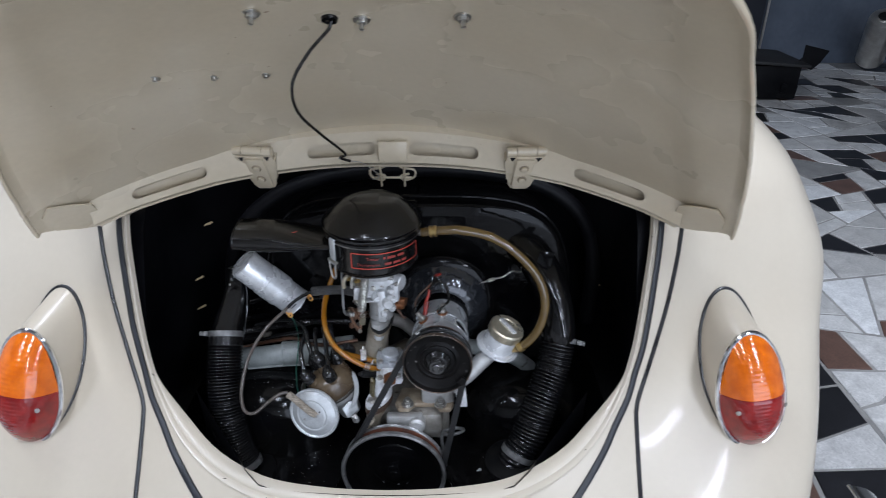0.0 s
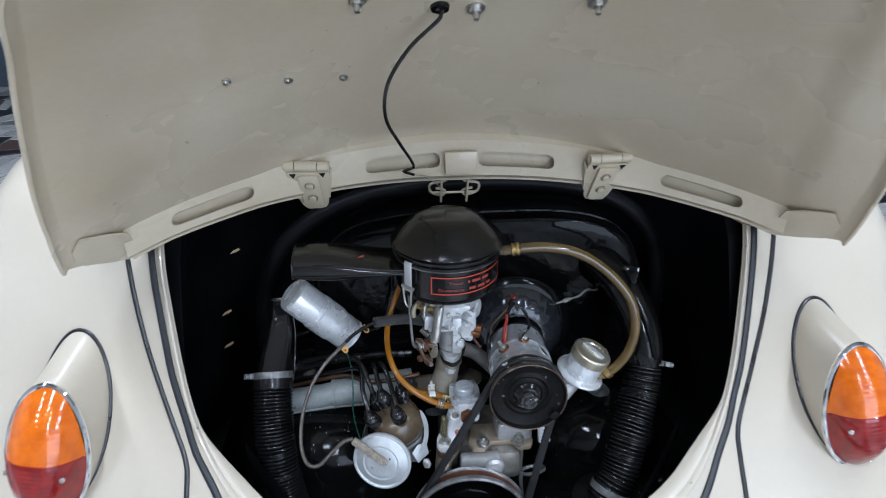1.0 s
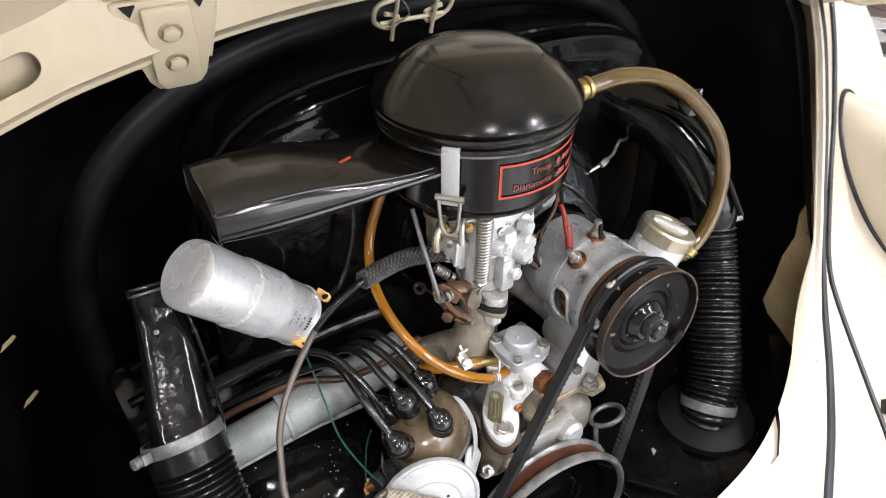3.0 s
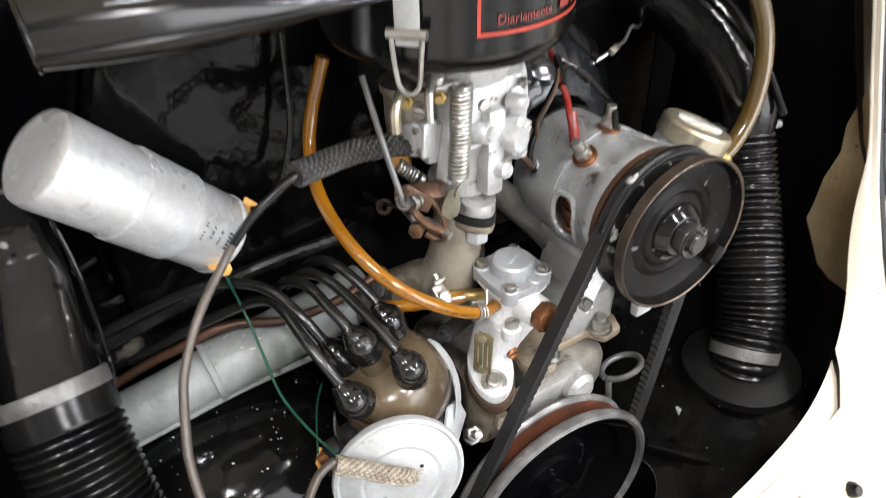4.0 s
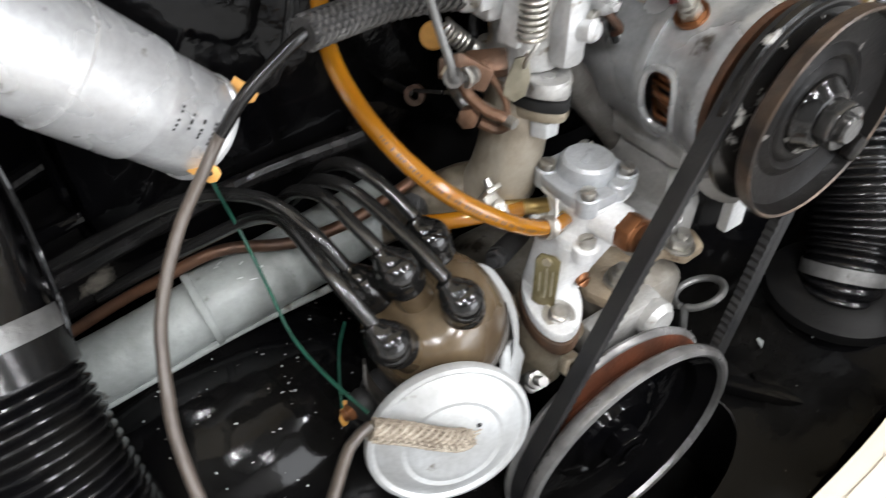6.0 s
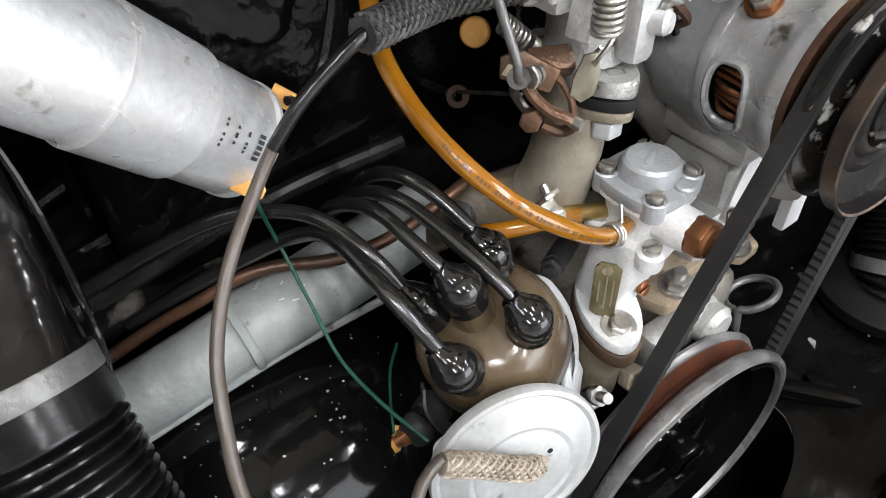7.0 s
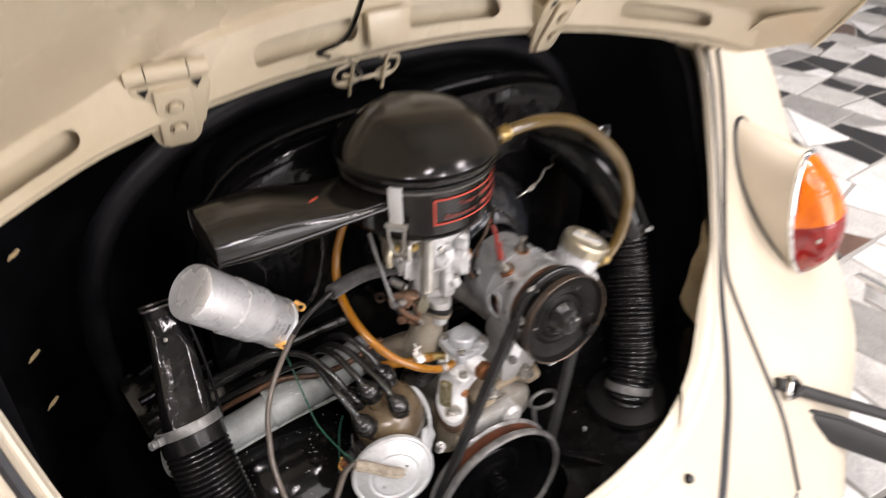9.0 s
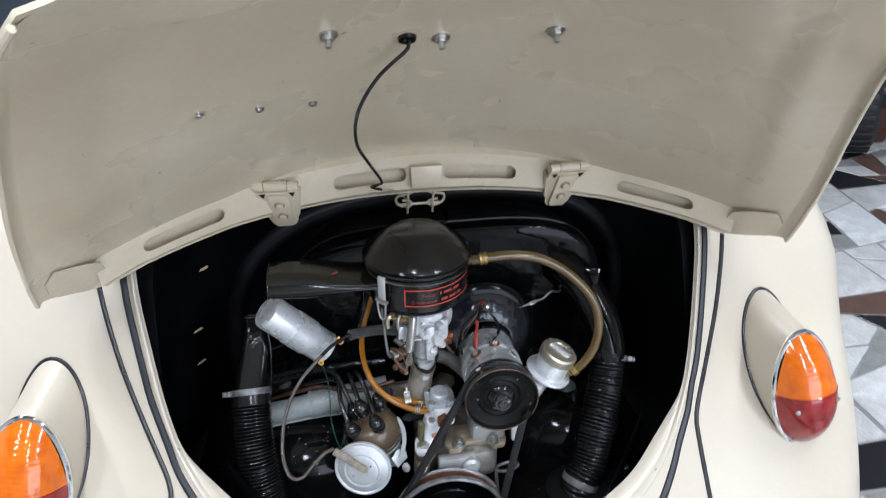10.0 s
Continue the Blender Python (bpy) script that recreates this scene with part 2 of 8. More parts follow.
REFLECTOR = material("lamp_reflector", (0.7, 0.7, 0.68), (0.6, 0.6, 0.58), 20, 0.3, 0.9)
GROUT = material("grout", (0.30, 0.29, 0.27), (0.22, 0.21, 0.20), 6, 0.75, 0, 0.4, 90, 0.1)
WALL_BLUE = material("slate_blue_wall", (0.085, 0.103, 0.135), (0.060, 0.075, 0.10), 3, 0.42, 0, 1.2, 26, 0.14, ((0.20, 0.21, 0.23), 0.27, 40))
WALL_LIGHT = material("side_wall", (0.52, 0.52, 0.51), (0.46, 0.46, 0.452), 2, 0.7)
CEIL_WHITE = material("ceiling_grey", (0.23, 0.23, 0.225), (0.19, 0.19, 0.186), 2, 0.8)
DOOR_DARK = material("dark_door", (0.012, 0.014, 0.02), (0.018, 0.02, 0.028), 6, 0.45)
ALU_TUBE = material("exhaust_steel", (0.62, 0.61, 0.58), (0.50, 0.48, 0.45), 16, 0.32, 0.9, 0.1, 200)


def marble(name, by_island):
    """Broken marble: each piece takes its own stone by its random number."""
    m = bpy.data.materials.new(name)
    m.use_nodes = True
    t = m.node_tree
    b = t.nodes["Principled BSDF"]
    info = t.nodes.new("ShaderNodeObjectInfo")
    pick = t.nodes.new("ShaderNodeValToRGB")
    pick.color_ramp.interpolation = "CONSTANT"
    stops = [(0.0, (0.52, 0.51, 0.49)), (0.26, (0.42, 0.41, 0.39)), (0.44, (0.24, 0.235, 0.225)), (0.56, (0.64, 0.64, 0.63)), (0.70, (0.016, 0.016, 0.018)), (0.90, (0.11, 0.065, 0.05))]
    while len(pick.color_ramp.elements) < len(stops):
        pick.color_ramp.elements.new(0.5)
    for e, (p, c) in zip(pick.color_ramp.elements, stops):
        e.position, e.color = p, (*c, 1)
    if by_island:
        info = t.nodes.new("ShaderNodeNewGeometry")
    t.links.new(info.outputs["Random Per Island" if by_island else "Random"], pick.inputs["Fac"])
    coord = t.nodes.new("ShaderNodeTexCoord")
    vein = t.nodes.new("ShaderNodeTexNoise")
    vein.inputs["Scale"].default_value, vein.inputs["Detail"].default_value, vein.inputs["Distortion"].default_value = 9, 8, 1.5
    fleck = t.nodes.new("ShaderNodeTexVoronoi")
    fleck.inputs["Scale"].default_value = 210
    for n in (vein, fleck):
        t.links.new(coord.outputs["Object"], n.inputs["Vector"])
    shade = t.nodes.new("ShaderNodeMapRange")
    shade.inputs["To Min"].default_value, shade.inputs["To Max"].default_value = 0.45, 1.5
    t.links.new(vein.outputs["Fac"], shade.inputs["Value"])
    spots = t.nodes.new("ShaderNodeMapRange")
    spots.inputs["To Min"].default_value, spots.inputs["To Max"].default_value = 0.86, 1.16
    t.links.new(fleck.outputs["Color"], spots.inputs["Value"])
    both = t.nodes.new("ShaderNodeMath")
    both.operation = "MULTIPLY"
    t.links.new(shade.outputs["Result"], both.inputs[0])
    t.links.new(spots.outputs["Result"], both.inputs[1])
    hue = t.nodes.new("ShaderNodeHueSaturation")
    t.links.new(pick.outputs["Color"], hue.inputs["Color"])
    t.links.new(both.outputs["Value"], hue.inputs["Value"])
    t.links.new(hue.outputs["Color"], b.inputs["Base Color"])
    b.inputs["Roughness"].default_value = 0.28
    return m


MARBLE = marble("broken_marble", False)
MARBLE_FAR = marble("far_broken_marble", True)

# ---- shapes: a shape is (points, faces) ----
def frame_at(o, z, x=(1, 0, 0)):
    """A pose at o whose z axis points along z."""
    z = Vector(z).normalized()
    x = Vector(x)
    x = x - x.dot(z) * z
    if x.length < 1e-4:
        x = Vector((0, 1, 0)) - z.y * z
    x.normalize()
    y = z.cross(x)
    m = Matrix((x, y, z)).transposed().to_4x4()
    m.translation = Vector(o)
    return m


def moved(shape, m):
    return [m @ Vector(p) for p in shape[0]], shape[1]


def join(*shapes):
    points, faces = [], []
    for p, f in shapes:
        k = len(points)
        points += p
        faces += [tuple(i + k for i in face) for face in f]
    return points, faces


def lathe(profile, n=32, o=(0, 0, 0), axis=(0, 0, 1), wave=None):
    """A turned shape: profile rows (radius, height), closed where the radius is 0."""
    points, rings, faces = [], [], []
    for r, h in profile:
        if r < 1e-6:
            rings.append([len(points)])
            points.append(Vector((0, 0, h)))
        else:
            rings.append(list(range(len(points), len(points) + n)))
            for i in range(n):
                a = 2 * math.pi * i / n
                q = r * (wave(a) if wave else 1)
                points.append(Vector((q * math.cos(a), q * math.sin(a), h)))
    for a, b in zip(rings, rings[1:]):
        for i in range(n):
            j = (i + 1) % n
            if len(a) == 1 and len(b) > 1:
                faces.append((a[0], b[j], b[i]))
            elif len(b) == 1 and len(a) > 1:
                faces.append((a[i], a[j], b[0]))
            elif len(a) > 1:
                faces.append((a[i], a[j], b[j], b[i]))
    return moved((points, faces), frame_at(o, axis))


def spline(points, step=0.006):
    """A smooth line through the points."""
    p = [Vector(q) for q in points]
    p = [2 * p[0] - p[1]] + p + [2 * p[-1] - p[-2]]
    out = []
    for a, b, c, d in zip(p, p[1:], p[2:], p[3:]):
        n = max(2, int((c - b).length / step))
        for i in range(n):
            t = i / n
            out.append(0.5 * (2 * b + (c - a) * t + (2 * a - 5 * b + 4 * c - d) * t * t + (3 * b - a - 3 * c + d) * t ** 3))
    return out + [p[-2]]


def tube(line, radius, n=12, closed=False, caps=True):
    """A round tube along a line; radius: a number or a function of the way along (0 to 1, metres)."""
    line = [Vector(q) for q in line]
    count = len(line)
    length = [0.0]
    for a, b in zip(line, line[1:]):
        length.append(length[-1] + (b - a).length)
    points, faces = [], []
    side = None
    for i, q in enumerate(line):
        a, b = line[(i - 1) % count if closed else max(i - 1, 0)], line[(i + 1) % count if closed else min(i + 1, count - 1)]
        way = (b - a).normalized()
        if side is None:
            side = way.orthogonal().normalized()
        side = (side - side.dot(way) * way).normalized()
        up = way.cross(side)
        r = radius(length[i] / length[-1], length[i]) if callable(radius) else radius
        for k in range(n):
            w = 2 * math.pi * k / n
            points.append(q + r * (math.cos(w) * side + math.sin(w) * up))
    for i in range(count if closed else count - 1):
        j = (i + 1) % count
        for k in range(n):
            l = (k + 1) % n
            faces.append((i * n + k, i * n + l, j * n + l, j * n + k))
    if caps and not closed:
        faces.append(tuple(range(n - 1, -1, -1)))
        faces.append(tuple((count - 1) * n + k for k in range(n)))
    return points, faces


def block(size, m=None, bevel=0.002, taper=1.0):
    """A box with rounded edges, its middle at the pose m; taper: how much its top narrows."""
    bm = bmesh.new()
    bmesh.ops.create_cube(bm, size=1)
    for v in bm.verts:
        k = taper if v.co.z > 0 else 1
        v.co = Vector((v.co.x * size[0] * k, v.co.y * size[1] * k, v.co.z * size[2]))
    if bevel:
        bmesh.ops.bevel(bm, geom=list(bm.edges), offset=bevel, segments=2, affect="EDGES", profile=0.5)
    bm.verts.index_update()
    shape = [v.co.copy() for v in bm.verts], [tuple(v.index for v in f.verts) for f in bm.faces]
    bm.free()
    return moved(shape, m) if m else shape


def prism(outline, height, m=None, bevel=0.0015):
    """An outline in the plane, raised by height, with rounded edges."""
    bm = bmesh.new()
    low = [bm.verts.new((x, y, 0)) for x, y in outline]
    face = bm.faces.new(low)
    top = bmesh.ops.extrude_face_region(bm, geom=[face])
    bmesh.ops.translate(bm, vec=(0, 0, height), verts=[v for v in top["geom"] if isinstance(v, bmesh.types.BMVert)])
    bmesh.ops.recalc_face_normals(bm, faces=list(bm.faces))
    if bevel:
        bmesh.ops.bevel(bm, geom=list(bm.edges), offset=bevel, segments=2, affect="EDGES", profile=0.5)
    bm.verts.index_update()
    shape = [v.co.copy() for v in bm.verts], [tuple(v.index for v in f.verts) for f in bm.faces]
    bm.free()
    return moved(shape, m) if m else shape


def ngon(n, r, turn=0.0, sx=1.0, sy=1.0):
    return [(sx * r * math.cos(2 * math.pi * i / n + turn), sy * r * math.sin(2 * math.pi * i / n + turn)) for i in range(n)]


def hex_nut(r, h, m):
    return prism(ngon(6, r), h, m, r * 0.1)


def slot_screw(r, h, m):
    """A round screw head with a slot across it."""
    a = r * 0.16
    half = [(r * math.cos(w), r * math.sin(w)) for w in [math.asin(0.16) + i * (math.pi - 2 * math.asin(0.16)) / 10 for i in range(11)]]
    upper = prism(half, h, None, r * 0.08)
    lower = moved(upper, pose(0, 0, 0, 0, 0, 180))
    base = prism(ngon(20, r), h * 0.55, None, 0)
    return moved(join(upper, lower, base), m)


def sheet(outline, holes, place, gap=0.012, back=0.0):
    """A curved sheet with holes: outline and holes in (u, v), place(u, v) gives the point. back: its thickness, away from the side it faces."""
    from mathutils.geometry import delaunay_2d_cdt
    points, edges = [], []

    def split(loop):
        """No edge longer than the gap."""
        out = []
        for a, b in zip(loop, loop[1:] + loop[:1]):
            n = max(1, math.ceil(math.hypot(b[0] - a[0], b[1] - a[1]) / gap))
            out += [(a[0] + (b[0] - a[0]) * i / n, a[1] + (b[1] - a[1]) * i / n) for i in range(n)]
        return out
    outline, holes = split(outline), [split(h) for h in holes]
    for loop in (outline, *holes):
        k = len(points)
        points += [Vector(q) for q in loop]
        edges += [(k + i, k + (i + 1) % len(loop)) for i in range(len(loop))]

    def inside(q, loop):
        hit = False
        for (x1, y1), (x2, y2) in zip(loop, loop[1:] + loop[:1]):
            if (y1 > q[1]) != (y2 > q[1]) and q[0] < (x2 - x1) * (q[1] - y1) / (y2 - y1) + x1:
                hit = not hit
        return hit

    def near(q, loop):
        return any((q[0] - a[0]) ** 2 + (q[1] - a[1]) ** 2 < (gap * 0.6) ** 2 for a in loop)

    us, vs = [q[0] for q in outline], [q[1] for q in outline]
    u = min(us) + gap
    while u < max(us):
        v = min(vs) + gap
        while v < max(vs):
            q = (u, v)
            if inside(q, outline) and not near(q, outline) and not any(inside(q, h) or near(q, h) for h in holes):
                points.append(Vector(q))
            v += gap
        u += gap
    out, _, tri, *_ = delaunay_2d_cdt(points, edges, [], 0, 1e-6)
    faces = []
    for f in tri:
        c = (sum(out[i].x for i in f) / 3, sum(out[i].y for i in f) / 3)
        if inside(c, outline) and not any(inside(c, h) for h in holes):
            faces.append(tuple(f))
    front = [Vector(place(q.x, q.y)) for q in out]
    if not back:
        return front, faces
    normals = [Vector() for _ in front]
    for f in faces:
        n = (front[f[1]] - front[f[0]]).cross(front[f[2]] - front[f[0]])
        for i in f:
            normals[i] += n
    k = len(front)
    rear = [p - back * n.normalized() for p, n in zip(front, normals)]
    count = {}
    for f in faces:
        for a, b in zip(f, f[1:] + f[:1]):
            count[(a, b)] = True
    rim = [(a, b) for a, b in count if (b, a) not in count]
    return front + rear, faces + [tuple(i + k for i in reversed(f)) for f in faces] + [(b, a, a + k, b + k) for a, b in rim]


def grid(nu, nv, place, closed_u=False):
    """A sheet of nu by nv cells; place takes numbers from 0 to 1."""
    w = nu if closed_u else nu + 1
    points = [Vector(place(i / nu, j / nv)) for j in range(nv + 1) for i in range(w)]
    faces = []
    for j in range(nv):
        for i in range(nu):
            a, b = i, (i + 1) % w if closed_u else i + 1
            faces.append((j * w + a, j * w + b, (j + 1) * w + b, (j + 1) * w + a))
    return points, faces


def rounded_slot(x0, x1, y0, r, n=8):
    left = [(x0 + r + r * math.cos(math.pi / 2 + math.pi * i / n), y0 + r * math.sin(math.pi / 2 + math.pi * i / n)) for i in range(n + 1)]
    right = [(x1 - r + r * math.cos(-math.pi / 2 + math.pi * i / n), y0 + r * math.sin(-math.pi / 2 + math.pi * i / n)) for i in range(n + 1)]
    return left + right


def squircle(h, k=4.0, n=32, sx=1.0, sy=1.0):
    """A rounded square of half width h."""
    out = []
    for i in range(n):
        a = 2 * math.pi * i / n
        f = (abs(math.cos(a)) ** k + abs(math.sin(a)) ** k) ** (-1 / k)
        out.append((sx * h * f * math.cos(a), sy * h * f * math.sin(a)))
    return out


def loft(sections, n=32, k=4.0):
    """A casting through rounded rectangles: centre and half widths of each, from its foot to its top."""
    points, faces = [], []
    for x, y, z, hx, hy in sections:
        points += [Vector((x + u, y + v, z)) for u, v in squircle(1.0, k, n, hx, hy)]
    rows = len(sections)
    for j in range(rows - 1):
        faces += [(j * n + i, j * n + (i + 1) % n, (j + 1) * n + (i + 1) % n, (j + 1) * n + i) for i in range(n)]
    faces += [tuple(reversed(range(n))), tuple((rows - 1) * n + i for i in range(n))]
    return points, faces


def strap(line, across, width, thick):
    """A flat bent strip along a line; across: the direction of its width."""
    line, across = [Vector(p) for p in line], Vector(across).normalized()
    points, faces = [], []
    for i, p in enumerate(line):
        d = (line[min(i + 1, len(line) - 1)] - line[max(i - 1, 0)]).normalized()
        w = (across - across.dot(d) * d).normalized()
        n = d.cross(w)
        points += [p + a * width / 2 * w + b * thick / 2 * n for a, b in ((-1, -1), (1, -1), (1, 1), (-1, 1))]
    for i in range(len(line) - 1):
        faces += [(4 * i + a, 4 * i + (a + 1) % 4, 4 * i + 4 + (a + 1) % 4, 4 * i + 4 + a) for a in range(4)]
    k = 4 * (len(line) - 1)
    return points, faces + [(3, 2, 1, 0), (k, k + 1, k + 2, k + 3)]


def letters(words, size, place):
    """Writing in the built-in font as flat faces; place maps its (x, y) to a point."""
    curve = bpy.data.curves.new("writing", "FONT")
    curve.body, curve.size, curve.resolution_u = words, size, 2
    ob = bpy.data.objects.new("writing", curve)
    scene.collection.objects.link(ob)
    bpy.context.view_layer.update()
    mesh = bpy.data.meshes.new_from_object(ob.evaluated_get(bpy.context.evaluated_depsgraph_get()))
    shape = [Vector(place(v.co.x, v.co.y)) for v in mesh.vertices], [tuple(p.vertices) for p in mesh.polygons]
    bpy.data.objects.remove(ob)
    bpy.data.meshes.remove(mesh)
    bpy.data.curves.remove(curve)
    return shape


ORIGIN = {}


def thing(name, label, category, base, group="", kind=""):
    ob = new(name)
    ob.location = base
    ob.empty_display_size = 0.05
    ORIGIN[ob.name] = Vector(base)
    return tagged(ob, label, category, group, kind)


def part(name, shape, stuff, parent=None, label="", sharp=35, solid=True):
    """One mesh object from a shape in world metres, under its thing or part."""
    base = ORIGIN[parent.name] if parent else Vector()
    mesh = bpy.data.meshes.new(name)
    mesh.from_pydata([tuple(p - base) for p in shape[0]], [], shape[1])
    if solid:
        bm = bmesh.new()
        bm.from_mesh(mesh)
        bmesh.ops.recalc_face_normals(bm, faces=list(bm.faces))
        bm.to_mesh(mesh)
        bm.free()
    mesh.shade_smooth()
    mesh.set_sharp_from_angle(angle=radians(sharp))
    mesh.materials.append(stuff)
    ob = new(name, mesh)
    if parent:
        ob.parent = parent
    ORIGIN[ob.name] = base
    if label:
        tagged(ob, label)
    return ob

# ---- the room ----
def room():
    x0, x1, y0, y1, h = -4.2, 5.6, -4.5, 4.7, CEILING
    for name, lo, hi, stuff in (
        ("wall_north", (x0, y1, 0), (x1, y1 + 0.15, h), WALL_BLUE),
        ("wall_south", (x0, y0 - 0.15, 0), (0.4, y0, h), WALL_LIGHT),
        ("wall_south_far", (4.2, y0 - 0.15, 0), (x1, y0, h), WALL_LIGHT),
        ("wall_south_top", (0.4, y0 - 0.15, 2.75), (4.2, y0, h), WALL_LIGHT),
        ("wall_east", (x1, y0, 0), (x1 + 0.15, y1, h), WALL_LIGHT),
        ("wall_west", (x0 - 0.15, y0, 0), (x0, y1, h), WALL_LIGHT),
        ("ceiling", (x0, y0, h), (x1, y1, h + 0.12), CEIL_WHITE),
    ):
        size = Vector(hi) - Vector(lo)
        ob = part(name, block(size, Matrix.Translation((Vector(lo) + Vector(hi)) / 2), 0), stuff)
        tagged(ob, {"wall_north": "slate blue rough painted workshop wall", "ceiling": "plain grey workshop ceiling"}.get(name, "plain grey painted workshop wall"), "ceiling" if name == "ceiling" else "wall", kind="structure")
    # dark doorway leaf with a pale steel edge, standing against the wall
    door = tagged(part("door_1", block((0.9, 0.05, 2.1), pose(2.15, 4.66, 1.05), 0.004), DOOR_DARK), "closed dark navy steel door in the wall", "door", kind="structure")
    part("door_edge", block((0.018, 0.012, 2.08), pose(2.62, 4.63, 1.05), 0.002), STEEL, door, "pale steel edge strip")


room()


def tube_light():
    fixture = thing("ceiling_light", "white fluorescent tube fixture on the ceiling", "ceiling light", (0, 0, CEILING), "ceiling tube lights")
    part("housing", block((0.14, 1.24, 0.05), pose(0, 0, CEILING - 0.026), 0.006), CEIL_WHITE, fixture)
    for x in (-0.035, 0.035):
        part("tube", tube([(x, -0.6, CEILING - 0.075), (x, 0.6, CEILING - 0.075)], 0.013, 10), TUBE_GLASS, fixture)
    for y in (-0.605, 0.605):
        part("socket", block((0.12, 0.02, 0.05), pose(0, y, CEILING - 0.07), 0.004), CEIL_WHITE, fixture)
    return fixture


TUBE_GLASS = material("tube_glass", (0.9, 0.92, 0.95), (0.88, 0.9, 0.94), 5, 0.3)
TUBE_GLASS.node_tree.nodes["Principled BSDF"].inputs["Emission Color"].default_value = (0.86, 0.94, 1.0, 1)
TUBE_GLASS.node_tree.nodes["Principled BSDF"].inputs["Emission Strength"].default_value = TUBE_GLOW
first_light = tube_light()
first_light.location = (*TUBES[0], CEILING)
for x, y in TUBES[1:]:
    copy_thing(first_light, Matrix.Translation((x, y, CEILING)))
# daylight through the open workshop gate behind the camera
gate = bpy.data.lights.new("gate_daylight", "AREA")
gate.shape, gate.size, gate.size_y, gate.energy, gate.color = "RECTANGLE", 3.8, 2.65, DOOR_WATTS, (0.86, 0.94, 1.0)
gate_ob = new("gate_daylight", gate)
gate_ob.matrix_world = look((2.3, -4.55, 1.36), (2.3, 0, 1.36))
for x, y in TUBES:
    lamp = bpy.data.lights.new("tube_lamp", "AREA")
    lamp.shape, lamp.size, lamp.size_y, lamp.energy, lamp.color = "RECTANGLE", 0.12, 1.22, TUBE_WATTS, (0.90, 0.96, 1.0)
    lamp_ob = new("tube_lamp", lamp)
    lamp_ob.location = (x, y, CEILING - 0.1)

# ---- smooth numbers ----
def smooth(xs, ys, v):
    """A smooth curve through the rows, straight on beyond its ends."""
    if v <= xs[0]:
        return ys[0] + (v - xs[0]) * (ys[1] - ys[0]) / (xs[1] - xs[0])
    if v >= xs[-1]:
        return ys[-1] + (v - xs[-1]) * (ys[-1] - ys[-2]) / (xs[-1] - xs[-2])
    i = max(k for k in range(len(xs) - 1) if xs[k] <= v)

    def slope(k):
        a, b = max(k - 1, 0), min(k + 1, len(xs) - 1)
        return (ys[b] - ys[a]) / (xs[b] - xs[a])
    w = xs[i + 1] - xs[i]
    t = (v - xs[i]) / w
    return (2 * t ** 3 - 3 * t * t + 1) * ys[i] + (t ** 3 - 2 * t * t + t) * w * slope(i) + (3 * t * t - 2 * t ** 3) * ys[i + 1] + (t ** 3 - t * t) * w * slope(i + 1)


# ---- the car's rear body ----
BODY_Z = (0.20, 0.30, 0.348, 0.463, 0.537, 0.63, 0.72, 0.76, 0.80, 0.84, 0.90)
BODY_Y = (-0.236, -0.183, -0.144, -0.049, -0.011, 0.027, 0.070, 0.105, 0.18, 0.27, 0.38)
BEAD_Z = (0.20, 0.35, 0.44, 0.456, 0.468, 0.497, 0.543, 0.585, 0.63, 0.67, 0.705, 0.80, 0.90)
BEAD_X = (0.395, 0.389, 0.389, 0.3895, 0.393, 0.4055, 0.4225, 0.436, 0.4475, 0.456, 0.462, 0.482, 0.502)
WING_Z = (0.10, 0.20, 0.30, 0.40, 0.50, 0.60, 0.70, 0.78, 0.84, 0.90)
WING_X = (0.56, 0.63, 0.70, 0.742, 0.77, 0.795, 0.768, 0.72, 0.64, 0.54)
WING_U = (0.0, 0.12, 0.25, 0.46, 0.66, 0.82, 0.92, 0.975, 1.0)
WING_IN = (0.0, 0.042, 0.073, 0.098, 0.108, 0.112, 0.113, 0.114, 0.114)
WING_OUT = (0.0, 0.0, 0.0, 0.002, 0.012, 0.035, 0.08, 0.14, 0.22)
WING_FLAT_Z = (0.18, 0.34, 0.42, 0.484, 0.515, 0.55, 0.62, 0.70, 0.90)
WING_FLAT = (0.0, 0.03, 0.11, 0.26, 0.39, 0.53, 0.70, 0.88, 1.0)


def body_y(x, z):
    return smooth(BODY_Z, BODY_Y, z) + 0.35 * x * x


def bead_x(z):
    return smooth(BEAD_Z, BEAD_X, z)


def wing_y(x, z):
    """The fender's skin, for x from the bead outwards."""
    b = bead_x(z)
    u = min(1.0, max(0.0, (abs(x) - b) / (smooth(WING_Z, WING_X, z) - b)))
    return body_y(b, z) + smooth(WING_FLAT_Z, WING_FLAT, max(0.18, z)) * smooth(WING_U, WING_IN, u) + smooth(WING_U, WING_OUT, u)


def opening(grow=0.0):
    """The outline (x, z) of the engine opening, clockwise from the middle of its lower edge."""
    half = [(0.0, 0.374), (0.10, 0.3755), (0.19, 0.382), (0.268, 0.404), (0.322, 0.437), (0.361, 0.484), (0.384, 0.544), (0.399, 0.632), (0.410, 0.715), (0.408, 0.775), (0.37, 0.815), (0.20, 0.838), (0.0, 0.842)]
    loop = [Vector((x, 0, z)) for x, z in half] + [Vector((-x, 0, z)) for x, z in reversed(half[1:-1])]
    line = spline(loop + loop[:1], 0.012)[:-1]
    out = []
    for a, b, c in zip(line[-1:] + line[:-1], line, line[1:] + line[:1]):
        t = (c - a).normalized()
        out.append((b.x + grow * t.z, b.z - grow * t.x))
    return out


